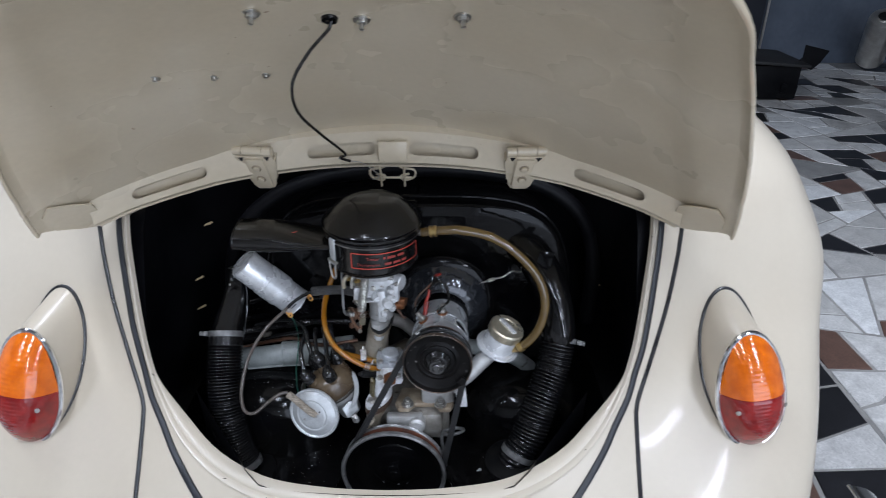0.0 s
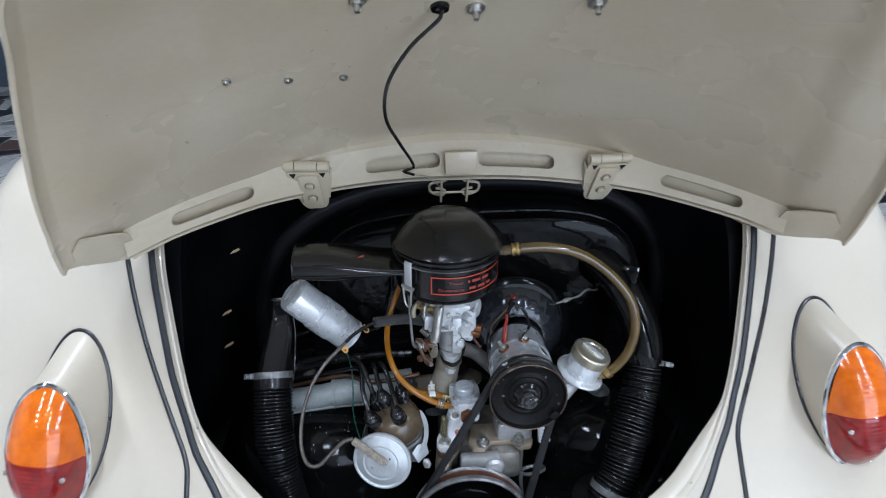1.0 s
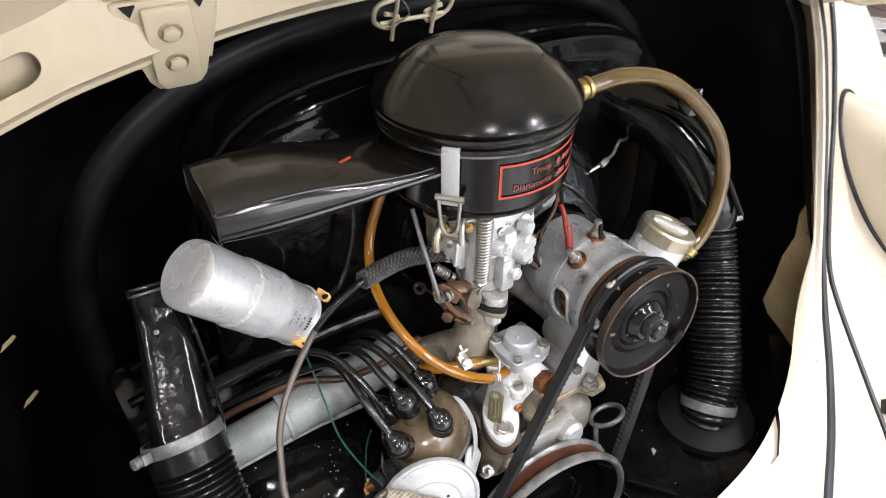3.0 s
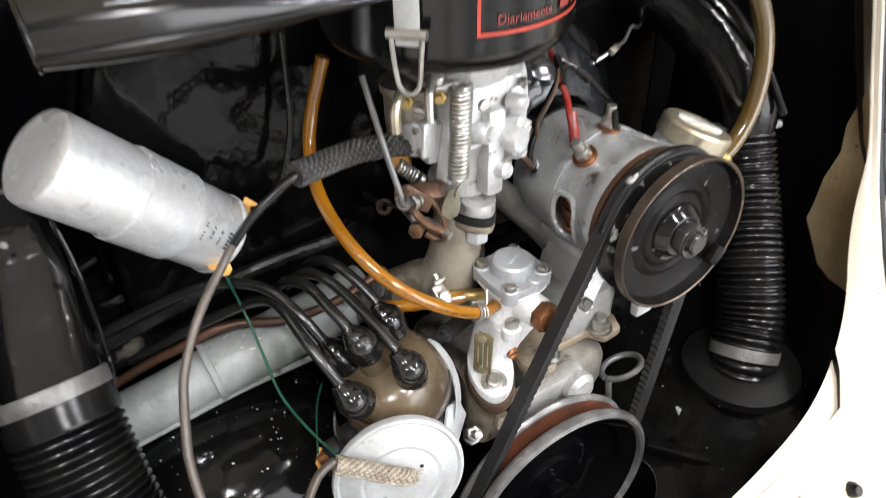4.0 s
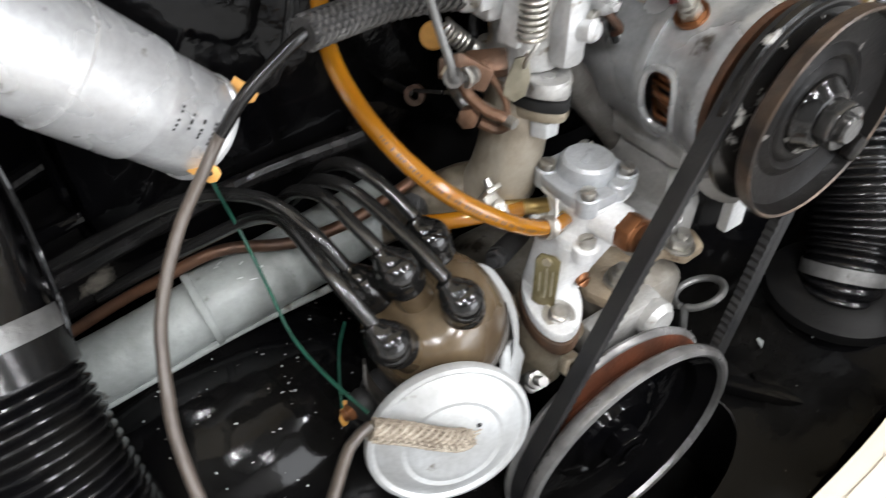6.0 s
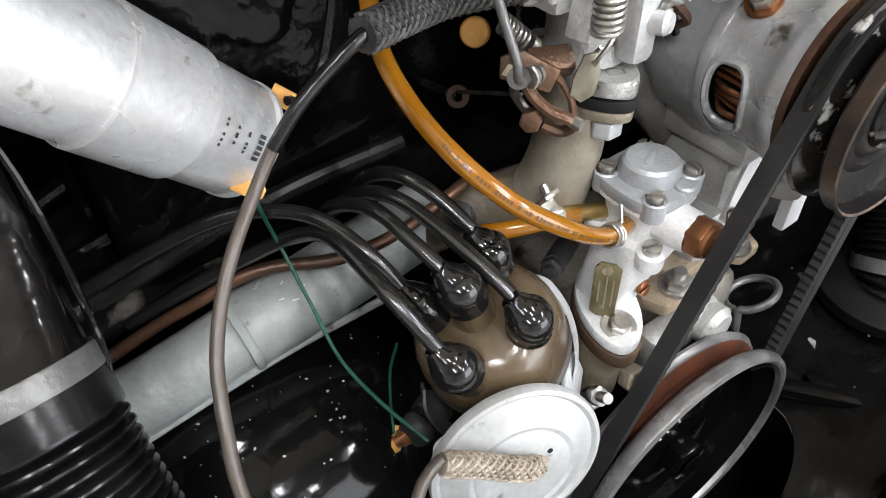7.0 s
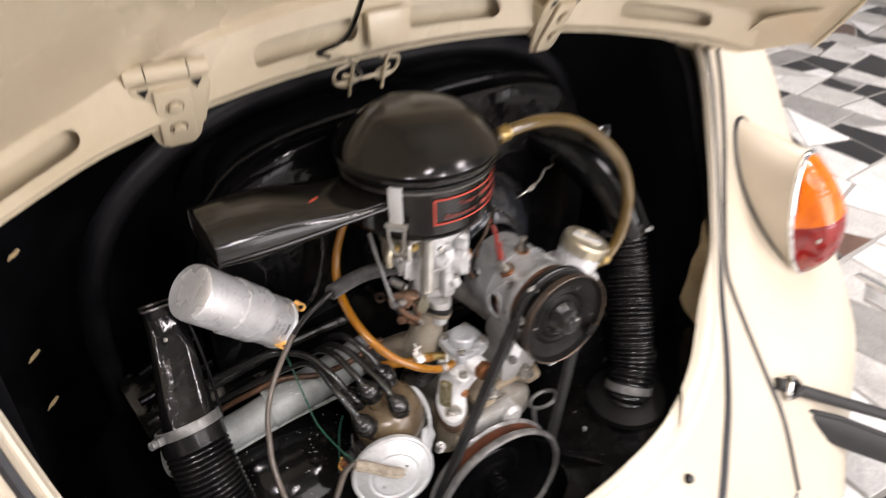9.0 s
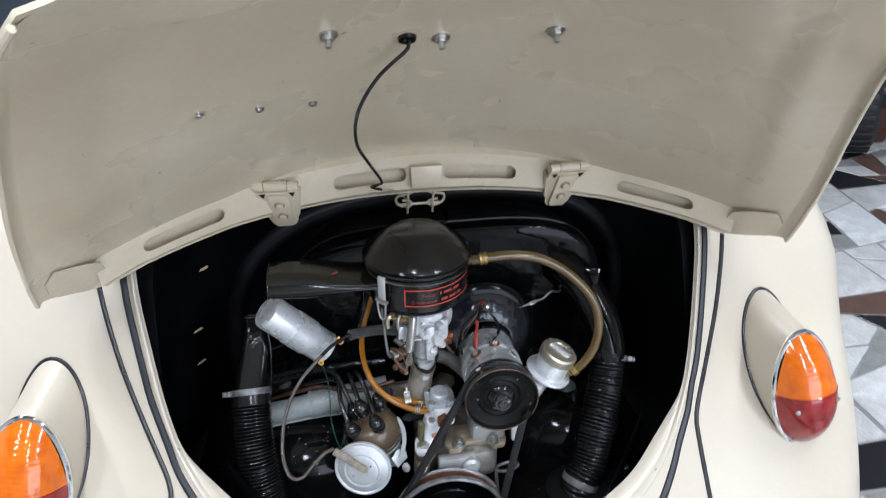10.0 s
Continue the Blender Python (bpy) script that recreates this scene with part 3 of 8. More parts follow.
car = thing("car", "cream rounded two-door classic car, engine lid open", "car", (0, 0.6, 0))
car.location.x = 0.005  # the body stands a little off the engine's middle


def rear_panel():
    edge = [(-bead_x(z), z) for z in np.linspace(0.2, 0.9, 36)] + [(x, 0.9) for x in np.linspace(-0.48, 0.48, 40)] + [(bead_x(z), z) for z in np.linspace(0.9, 0.2, 36)] + [(x, 0.2) for x in np.linspace(0.37, -0.37, 40)]
    edge = [(float(x), float(z)) for x, z in edge]
    hole = opening(0.0)
    panel = part("rear_panel", sheet(edge, [hole], lambda x, z: (x, body_y(x, z), z), 0.02), CREAM, car, solid=False)
    # folded flange round the opening, with a raised gutter lip
    ring = opening(0.0)
    sec = [(0.0, 0.0), (0.0015, -0.005), (0.004, -0.0065), (0.0065, -0.005), (0.008, 0.0)]
    n = len(ring)
    loops = [opening(g) for g, _ in sec]
    part("gutter_lip", grid(n, len(sec) - 1, lambda u, v: (lambda k, j: (loops[j][k][0], body_y(*loops[j][k]) + sec[j][1], loops[j][k][1]))(round(u * n) % n, round(v * (len(sec) - 1))), True), CREAM, panel, solid=False)
    # the flange rolls inwards, deepest at the lower corners
    turn = [(0.0, 0.0), (0.0025, 0.001), (0.006, 0.005), (0.0095, 0.013), (0.0105, 0.022)]
    inner = [opening(-g) for g, _ in turn]

    def rolled(u, v):
        k, j = round(u * n) % n, round(v * 4)
        (x, z), (p, q) = ring[k], inner[j][k]
        f = min(1, max(0, (0.51 - z) / 0.09))
        f = 0.10 + 0.90 * f * f * (3 - 2 * f)
        x, z = x + (p - x) * f, z + (q - z) * f
        return (x, body_y(*ring[k]) + turn[j][1] * f, z)
    part("flange", grid(n, 4, rolled, True), CREAM, panel, "cream folded flange with chipped edge", solid=False)
    # the rubber seal in its channel
    right = [(0.190, 0.292), (0.210, 0.310), (0.247, 0.338), (0.288, 0.370), (0.330, 0.411), (0.353, 0.4415), (0.3765, 0.474), (0.388, 0.507)]
    upper = [p for p in opening(0.0165) if p[1] > 0.53]
    start = min(range(len(upper)), key=lambda i: (upper[i][1] if upper[i][0] > 0 else 9))
    upper = upper[start:] + upper[:start]
    if upper[1][1] < upper[0][1]:
        upper = upper[::-1]
    path = spline([Vector((x, 0, z)) for x, z in right + upper[::3] + [(-x, z) for x, z in reversed(right)]], 0.012)
    m = len(path) - 1

    def seal(u, v):
        k = round(u * m)
        t = (path[min(m, k + 1)] - path[max(0, k - 1)]).normalized()
        g, h = [(-0.0045, -0.0005), (-0.0045, -0.004), (0, -0.006), (0.0045, -0.004), (0.0045, -0.0005)][round(v * 4)]
        x, z = path[k].x + g * t.z, path[k].z - g * t.x
        return (x, body_y(x, z) + h, z)
    part("rubber_seal", grid(m, 4, seal), SEAL, car, "dark blue-black rubber lid seal", solid=False)
    part("rubber_buffer", lathe([(0, 0), (0.006, 0), (0.006, 0.004), (0.004, 0.008), (0, 0.008)], 16, (0.172, body_y(0.172, 0.348) + 0.001, 0.348), (0, -0.75, 0.65)), RUBBER, car, "small black rubber buffer")


rear_panel()


def fender(s):
    """One rear fender with its bead and tail light; s: 1 right, -1 left."""

    def skin(u, v):
        z = 0.12 + (0.885 - 0.12) * v
        b, w = bead_x(z), max(bead_x(z) + 0.02, smooth(WING_Z, WING_X, z))
        if u <= 0.75:
            x = b + (w - b) * math.sin(u / 0.75 * math.pi / 2)
            return s * x, wing_y(x, z), z
        k = (u - 0.75) / 0.25
        return s * (w + 0.012 * math.sin(k * math.pi)), wing_y(w, z) + k * 0.75, z
    wing = part("fender", grid(48, 44, skin), CREAM, car, "cream bulged rear fender", solid=False)
    line = [(s * bead_x(z), body_y(bead_x(z), z) - 0.001, z) for z in np.linspace(0.2, 0.88, 60)]
    part("fender_bead", tube(line, 0.0036, 8), BEAD, car, "thin black bead in the fender joint")
    tail_light(s)
    return wing


def tail_light(s):
    up = Vector((-0.16 * s, 0.222, 0.962)).normalized()
    out = Vector((0.09 * s, -0.97, 0.236))
    out = (out - out.dot(up) * up).normalized()
    side = up.cross(out) * -1
    mid = Vector((0.5615 * s, -0.001, 0.495))

    def at(u, v, h):
        return mid + u * side + v * up + h * out

    def ring(k, n=48):
        """The egg-shaped outline, k times its size."""
        return [(k * 0.0530 * math.cos(a) * (1 - 0.10 * math.sin(a)), k * 0.0965 * math.sin(a)) for a in [2 * math.pi * i / n for i in range(n)]]

    # the pod runs forwards into the fender
    way = Vector((0.0, 1.0, 0.06)).normalized()
    foot = []
    n = 48
    base = [at(u, v, -0.004) for u, v in ring(1.02)]
    for p in base:
        d = 0.0
        while d < 0.3:
            q = p + d * way
            if q.y > wing_y(q.x, q.z):
                break
            d += 0.002
        foot.append(p + max(d, 0.006) * way)
    points, faces = [], []
    for j in range(9):
        t = j / 8
        for p, f in zip(base, foot):
            c = Vector((mid.x, p.y, mid.z))
            inner = (p.x - mid.x) * s < 0
            swell = 1 + (0.09 if inner else -0.06) * math.sin(t * math.pi / 2)
            q = p.lerp(f + 0.01 * way, t)
            q = Vector((mid.x + (q.x - mid.x) * swell, q.y, mid.z + (q.z - mid.z) * (1 + (0.03 if q.z > mid.z else -0.13) * t)))
            points.append(q)
    for j in range(8):
        for i in range(n):
            k = (i + 1) % n
            faces.append((j * n + i, j * n + k, (j + 1) * n + k, (j + 1) * n + i))
    lamp = part("tail_light", (points, faces), CREAM, car, "cream teardrop tail light pod with amber and red lens", solid=False)
    gasket = []
    for i in range(n):
        q, r = points[7 * n + i], points[8 * n + i]
        x, z = q.x + (r.x - q.x) * 0.2, q.z + (r.z - q.z) * 0.2
        gasket.append(Vector((x, wing_y(x, z) - 0.0015, z)))
    part("gasket", tube(gasket, 0.0034, 8, True), BEAD, lamp, "thin black rubber gasket")
    part("chrome_ring", tube([at(u, v, 0.0) for u, v in ring(1.0)], 0.0042, 10, True), CHROME, lamp, "chromed lens ring")
    part("reflector", (lambda pts: ([at(0, 0, -0.003)] + pts, [(0, i + 1, (i + 1) % n + 1) for i in range(n)]))([at(u, v, -0.001) for u, v in ring(0.99)]), REFLECTOR, lamp, solid=False)

    def swell(u, v):
        """How far the lens stands out: a full, blunt bulge that is steepest at its rim."""
        a = math.asin(max(-1, min(1, v / 0.0950)))
        w = max(1e-6, 0.0518 * math.cos(a) * (1 - 0.10 * math.sin(a)))
        r = math.sqrt(min(1, (v / 0.0950) ** 2 + (u / 0.0518) ** 2))
        return 0.002 + 0.043 * (1 - r ** 3.0) * (1 - 0.35 * max(0.0, v) / 0.095), w

    def lens(v0, v1):
        def spot(i, j):
            v = v0 + (v1 - v0) * j
            u = (2 * i - 1) * swell(0, v)[1]
            h = swell(u, v)[0]
            return at(u, v, h + 0.00022 * math.cos(v * 2 * math.pi / 0.0065) * (1 - abs(2 * i - 1)))
        return grid(28, 60, spot)
    part("amber_lens", lens(0.006, 0.0949), AMBER_LENS, lamp, "amber upper lens", solid=False)
    part("red_lens", lens(-0.0949, 0.0055), RED_LENS, lamp, "dark red lower lens", solid=False)
    part("lens_joint", tube([at(u, 0.0058, swell(u, 0.0058)[0] + 0.0002) for u in [-0.050 + 0.100 * i / 23 for i in range(24)]], 0.0006, 6), RED_LENS, lamp)
    for u, v in ((-0.036, -0.016), (0.036, -0.016)):
        part("screw", slot_screw(0.0036, 0.0022, frame_at(at(u, v, swell(u, v)[0] + 0.0002), (out + 0.35 * u / 0.036 * side).normalized())), STEEL, lamp, "small lens screw")


fender(1)
fender(-1)


CHIP_BROWN = material("chip_brown", (0.06, 0.04, 0.025), (0.03, 0.022, 0.016), 60, 0.6, 0, 0.3, 300, 0.1)


def engine_bay():
    """Black walls behind the opening, the firewall, and the beige patch left bare on one side."""
    plan = [(0.392, -0.02), (0.425, 0.10), (0.418, 0.22), (0.385, 0.34), (0.30, 0.43), (0.15, 0.465), (0, 0.47)]
    line = spline([(x, y, 0) for x, y in plan] + [(-x, y, 0) for x, y in reversed(plan[:-1])], 0.03)
    n = len(line) - 1
    part("bay_wall", grid(n, 12, lambda u, v: (line[round(u * n)].x * (1 - 0.1 * max(0, v - 0.75)), max(line[round(u * n)].y, body_y(line[round(u * n)].x, 0.24 + 0.62 * v) + 0.018 if 0.24 + 0.62 * v > 0.36 else -1), 0.24 + 0.62 * v)), BAY_BLACK, car, "black painted engine bay wall", solid=False)
    part("bay_roof", sheet([(-0.40, 0.26), (0.40, 0.26), (0.40, 0.47), (-0.40, 0.47)], [], lambda x, y: (x, y, 0.850), 0.06), BAY_BLACK, car, solid=False)
    part("apron_inside", grid(30, 4, lambda u, v: ((2 * u - 1) * 0.32, body_y((2 * u - 1) * 0.32, 0.374) + 0.012 + 0.01 * v + 0.30 * max(0, abs(2 * u - 1) - 0.62), 0.385 - 0.13 * v + 0.16 * max(0, abs(2 * u - 1) - 0.55))), BAY_BLACK, car, solid=False)
    part("bare_patch", sheet([(0.540, 0.060), (0.500, 0.067), (0.472, 0.062), (0.438, 0.069), (0.405, 0.069), (0.364, 0.073), (0.352, 0.059), (0.347, 0.034), (0.338, 0.008), (0.322, -0.008), (0.345, -0.018), (0.39, -0.018), (0.435, -0.006), (0.481, 0.024), (0.515, 0.044)], [], lambda z, y: (0.3865 + 0.275 * (y + 0.02), y, z), 0.02, 0.001), CREAM_BARE, car, "unpainted stained cream patch", solid=False)
    rng = random.Random(11)
    edge = opening(0.001)
    for k in range(8):
        i = rng.randrange(len(edge))
        x, z = edge[i]
        if z > 0.78:
            continue
        t = Vector((edge[(i + 1) % len(edge)][0] - x, 0, edge[(i + 1) % len(edge)][1] - z)).normalized()
        w, h = rng.uniform(0.001, 0.0035), rng.uniform(0.0005, 0.0010)
        shape = [(-w, -h), (-w * 0.4, h * rng.uniform(0.4, 1)), (w * 0.3, h * rng.uniform(0.6, 1.2)), (w, -h * 0.5), (w * 0.2, -h)]
        part("paint_chip", prism(shape, 0.0006, frame_at((x, body_y(x, z) - 0.0042, z), (0, -1, 0.1), t), 0), CHIP_BROWN, car, "chipped paint on the opening edge")
    spots = [(-0.376, 0.342, 0.617), (-0.395, 0.30, 0.52), (-0.398, 0.29, 0.46), (0.392, 0.315, 0.50)]
    for k, (x, y, z) in enumerate(spots):
        shape = prism([(-0.010, -0.0018), (-0.005, 0.002), (0.008, 0.0024), (0.010, -0.0012), (0.002, -0.0026)], 0.0008, frame_at((x + (0.006 if x < 0 else -0.006), y - 0.006, z), (0.75 if x < 0 else -0.75, -0.66, 0), (0.6, 0.7, 0)), 0)
        part("bare_spot", shape, CREAM_BARE, car, "small bare spot in the black paint")


engine_bay()


def wheel(s, y=0.62):
    """A wheel, hidden in its fender, on which the car stands."""
    c = (0.60 * s, y, 0.312)
    ring = [(0.235 + 0.076 * math.cos(2 * math.pi * i / 20), 0.07 * math.sin(2 * math.pi * i / 20)) for i in range(21)]
    tyre = part("wheel", lathe(ring, 48, c, (s, 0, 0)), RUBBER_DULL, car, "black tyre")
    part("rim", lathe([(0, 0.02), (0.06, 0.03), (0.12, 0.01), (0.165, 0.035), (0.178, 0.05), (0.178, -0.05), (0, -0.05)], 40, c, (s, 0, 0)), CREAM, tyre)


wheel(1)
wheel(-1)
wheel(1, 3.02)
wheel(-1, 3.02)


def shell():
    """The closed body ahead of the engine bay: back, roof, bonnet and front fenders."""
    ys = (0.49, 0.80, 1.20, 1.70, 2.20, 2.60, 2.90, 3.30, 3.70, 3.92)
    tops = (1.00, 1.22, 1.40, 1.48, 1.43, 1.20, 0.98, 0.88, 0.70, 0.50)
    wides = (0.50, 0.58, 0.62, 0.63, 0.62, 0.58, 0.52, 0.44, 0.30, 0.12)

    def skin(u, v):
        y = 0.49 + 3.43 * u
        top, w = smooth(ys, tops, y), smooth(ys, wides, y)
        a = math.pi * v
        c, h = math.cos(a), math.sin(a)
        return w * (abs(c) ** 0.55) * (1 if c > 0 else -1), y, 0.26 + (top - 0.26) * abs(h) ** 0.62
    part("body_shell", grid(60, 40, skin), CREAM, car, "cream rounded roof and bonnet", solid=False)
    part("rear_cowl", grid(30, 6, lambda u, v: Vector(((2 * u - 1) * 0.48, body_y((2 * u - 1) * 0.48, 0.9), 0.9)).lerp(Vector(skin(0.0, 0.5 - (2 * u - 1) * 0.36)), v)), CREAM, car, solid=False)
    for s in (1, -1):
        part("front_fender", grid(30, 16, lambda u, v: (s * (0.42 + 0.34 * math.sin(math.pi * (0.08 + 0.62 * v))), 2.55 + 1.0 * u, 0.30 + (0.02 + 0.46 * math.sin(math.pi * min(1, 0.06 + 0.9 * u))) * math.cos(1.25 * v))), CREAM, car, "cream front fender", solid=False)
        part("running_board", block((0.16, 1.35, 0.03), pose(0.68 * s, 1.85, 0.27), 0.01), RUBBER_DULL, car, "black running board")


shell()


# ---- the open engine lid ----
LID_YZ = [(0.245, 0.822), (0.172, 0.893), (0.098, 0.96), (-0.013, 1.045), (-0.12, 1.108), (-0.25, 1.158)]
LID_S = [0.0]
for (y1, z1), (y2, z2) in zip(LID_YZ, LID_YZ[1:]):
    LID_S.append(LID_S[-1] + math.hypot(y2 - y1, z2 - z1))


def lid_at(x, s, h=0.0):
    """A point of the lid's inner face: x across, s from the hinge edge to the free edge, h proud of it."""
    y, z = smooth(LID_S, [p[0] for p in LID_YZ], s), smooth(LID_S, [p[1] for p in LID_YZ], s)
    y2, z2 = smooth(LID_S, [p[0] for p in LID_YZ], s + 0.004), smooth(LID_S, [p[1] for p in LID_YZ], s + 0.004)
    l = math.hypot(y2 - y, z2 - z)
    ny, nz = -(z2 - z) / l, (y2 - y) / l
    a = (0.80 - 0.5 * max(0.0, s - 0.22)) * x * x + h
    return x, y + a * ny, z + a * nz


LID_WS = (0.085, 0.20, 0.30, 0.40, 0.50, 0.57, 0.615)
LID_WX = (0.4975, 0.470, 0.4415, 0.406, 0.366, 0.333, 0.295)


def lid_width(s):
    """Half the lid's width: straight from the hinge edge out to sharp corners, then tapering."""
    return smooth(LID_WS, LID_WX, s) if s > 0.096 else 0.425 + (0.4945 - 0.425) * s / 0.096


def lid_step(x, s):
    """The border of the pressing stands a little proud of the field."""
    k = min(1.0, max(0.0, (abs(x) - (0.418 - 0.342 * (s - 0.119))) / 0.022))
    return 0.0045 * k * k * (3 - 2 * k)


def strip_at(x, v, h=0.0):
    """A point of the lid's inner frame; v from its lower (-1) to its upper edge (1)."""
    lean = 0.55 * x
    y = 0.209 - 0.55 * x * x - 0.19 * max(0, abs(x) - 0.28) - 0.002 * v - h
    z = 0.812 - 0.27 * x * x + v * (0.032 - 0.02 * abs(x)) * (1.3 if v > 0 else 1.0) - (0.10 * max(0, abs(x) - 0.39))
    bend = 0.010 * (1 - min(1, abs(abs(v) - 1) * 4)) if abs(v) > 0.75 else 0
    return x - h * lean * 0.6, y + bend, z


def engine_lid():
    side = [(lid_width(float(s)), float(s)) for s in sorted([0.096] + list(np.linspace(0.0, 0.615, 44)))]
    outline = side + [(-x, s) for x, s in reversed(side)]
    lid = part("engine_lid", sheet(outline, [], lambda x, s: lid_at(x, s, lid_step(x, s)), 0.016, 0.004), CREAM_IN, car, "open cream engine lid, seen from its inner side", sharp=50)
    # folded edge
    def rim(s_):
        def place(u, v):
            s = 0.096 + 0.514 * u
            w = lid_width(s)
            return lid_at(s_ * (w + 0.001 - 0.012 * v), s, 0.0045 + 0.006 * (1 - v) ** 2)
        return grid(40, 3, place)
    for k in (1, -1):
        part("folded_edge", rim(k), CREAM_IN, lid, "folded lid edge with worn paint", solid=False)
        part("edge_hem", tube([lid_at(k * (lid_width(s) + 0.001), s, 0.008) for s in [0.096 + 0.514 * i / 39 for i in range(40)]], 0.0030, 8), CREAM_IN, lid, "rolled lid hem")
    # inner frame with four slots
    xs = np.linspace(-0.435, 0.435, 60)
    outline = [(float(x), -1.0) for x in xs] + [(float(x), 1.0) for x in reversed(xs)]
    flat = [(x * 10, v * 0.4) for x, v in outline]
    holes = []
    for x0, x1 in ((-0.384, -0.286), (-0.134, -0.026), (0.030, 0.140), (0.288, 0.386)):
        holes.append([(x * 10, y) for x, y in rounded_slot(x0, x1, 0.0, 0.0095)])
    holes = [[(x, v * 0.4 / 0.030) for x, v in h] for h in holes]
    part("inner_frame", sheet(flat, holes, lambda u, v: strip_at(u / 10, v / 0.4), 0.1, 0.0), CREAM_IN, lid, "cream inner frame with four long slots", solid=False)
    part("frame_back", grid(60, 2, lambda u, v: strip_at(-0.43 + 0.86 * u, -1 + 2 * v, -0.014)), CREAM_IN, lid, solid=False)
    part("frame_hem", tube([strip_at(float(x), -1.0, -0.004) for x in xs], 0.0042, 8), CREAM_IN, lid)
    part("frame_crest", tube([strip_at(float(x), 1.0, -0.008) for x in xs], 0.0062, 10), CREAM_IN, lid)
    for k in (1, -1):
        # corner gusset beyond the frame's end
        flap = [(k * 0.424, 0.100), (k * 0.440, 0.122), (k * 0.459, 0.143), (k * 0.474, 0.126), (k * 0.481, 0.100), (k * 0.478, 0.080), (k * 0.462, 0.052), (k * 0.446, 0.034), (k * 0.430, 0.030)]
        part("gusset", sheet(flap if k > 0 else flap[::-1], [], lambda x, s: lid_at(x, s, 0.0085 + 0.10 * max(0.0, 0.47 - abs(x))), 0.012, 0.002), CREAM_IN, lid, "thin folded corner gusset", sharp=50)
        hinge(lid, k)
    # brown lines on the crest: rust and the shade of the gap in one colour
    for x0, x1 in ((-0.43, -0.24), (-0.20, -0.10), (0.08, 0.20), (0.25, 0.43)):
        part("crest_gap_line", tube([strip_at(x0 + (x1 - x0) * i / 14, 1.0, -0.012 + 0.0035) for i in range(15)], 0.0009, 6), CHIP_BROWN, lid, "thin rust-brown line for the shaded gap along the frame")
    # near-black tube painted in as the shade of the gap
    part("crest_gap_shade", tube([strip_at(float(x), 1.0, -0.001) for x in np.linspace(-0.045, 0.03, 10)], 0.0016, 6), DARK, lid, "near-black line for the shade of the gap at the frame edge")
    part("catch_plate", prism([(-0.022, -0.012), (0.022, -0.012), (0.024, 0.022), (-0.024, 0.022)], 0.006, frame_at((0.003, 0.203, 0.806), (0, -1, 0), (1, 0, 0)), 0.002), CREAM_IN, lid, "cream spring bracket plate")
    # tiny rivets of the lid's dents, built as short pins on a disc
    for x, s, r in ((-0.262, 0.294, 0.0045), (-0.206, 0.254, 0.0045), (-0.148, 0.228, 0.0045)):
        p = Vector(lid_at(x, s))
        n = (Vector(lid_at(x, s, 0.01)) - p).normalized()
        part("stud", join(lathe([(0.0, 0.0), (r * 1.3, 0), (r * 1.3, 0.001), (r * 0.7, 0.0012), (r * 0.6, 0.004), (0, 0.004)], 12, p, n)), STEEL, lid, "tiny rivet in the lid")
    for x, s in ((-0.123, 0.380), (-0.008, 0.341), (0.107, 0.366)):
        p = Vector(lid_at(x, s))
        n = (Vector(lid_at(x, s, 0.01)) - p).normalized()
        part("stud_nut", join(lathe([(0, 0), (0.010, 0), (0.010, 0.0015), (0, 0.0015)], 20, p, n), hex_nut(0.0065, 0.006, frame_at(p, n)), lathe([(0.003, 0), (0.003, 0.013), (0, 0.013)], 10, p, n)), STEEL, lid, "plated nut on a washer")
    p = Vector(lid_at(-0.044, 0.347))
    n = (Vector(lid_at(-0.044, 0.347, 0.01)) - p).normalized()
    part("grommet", lathe([(0.004, 0), (0.010, 0), (0.009, 0.004), (0.004, 0.004)], 18, p, n), RUBBER, lid, "black rubber grommet")
    cable = [p, p + 0.012 * n, (-0.075, -0.008, 1.005), (-0.098, -0.004, 0.968), (-0.101, 0.025, 0.925), (-0.086, 0.078, 0.880), (-0.070, 0.135, 0.838), (-0.067, 0.165, 0.818), (-0.080, 0.185, 0.806), (-0.065, 0.195, 0.797)]
    part("lamp_cable", tube(spline(cable), 0.0021, 8), WIRE_BLACK, lid, "thin black number plate lamp cable")
    part("cable_end", tube(spline([(-0.065, 0.195, 0.797), (-0.047, 0.20, 0.792), (-0.030, 0.21, 0.775), (-0.022, 0.215, 0.762), (-0.034, 0.22, 0.755)]), 0.0009, 6), STEEL, lid, "bare twisted wire end")
    return lid


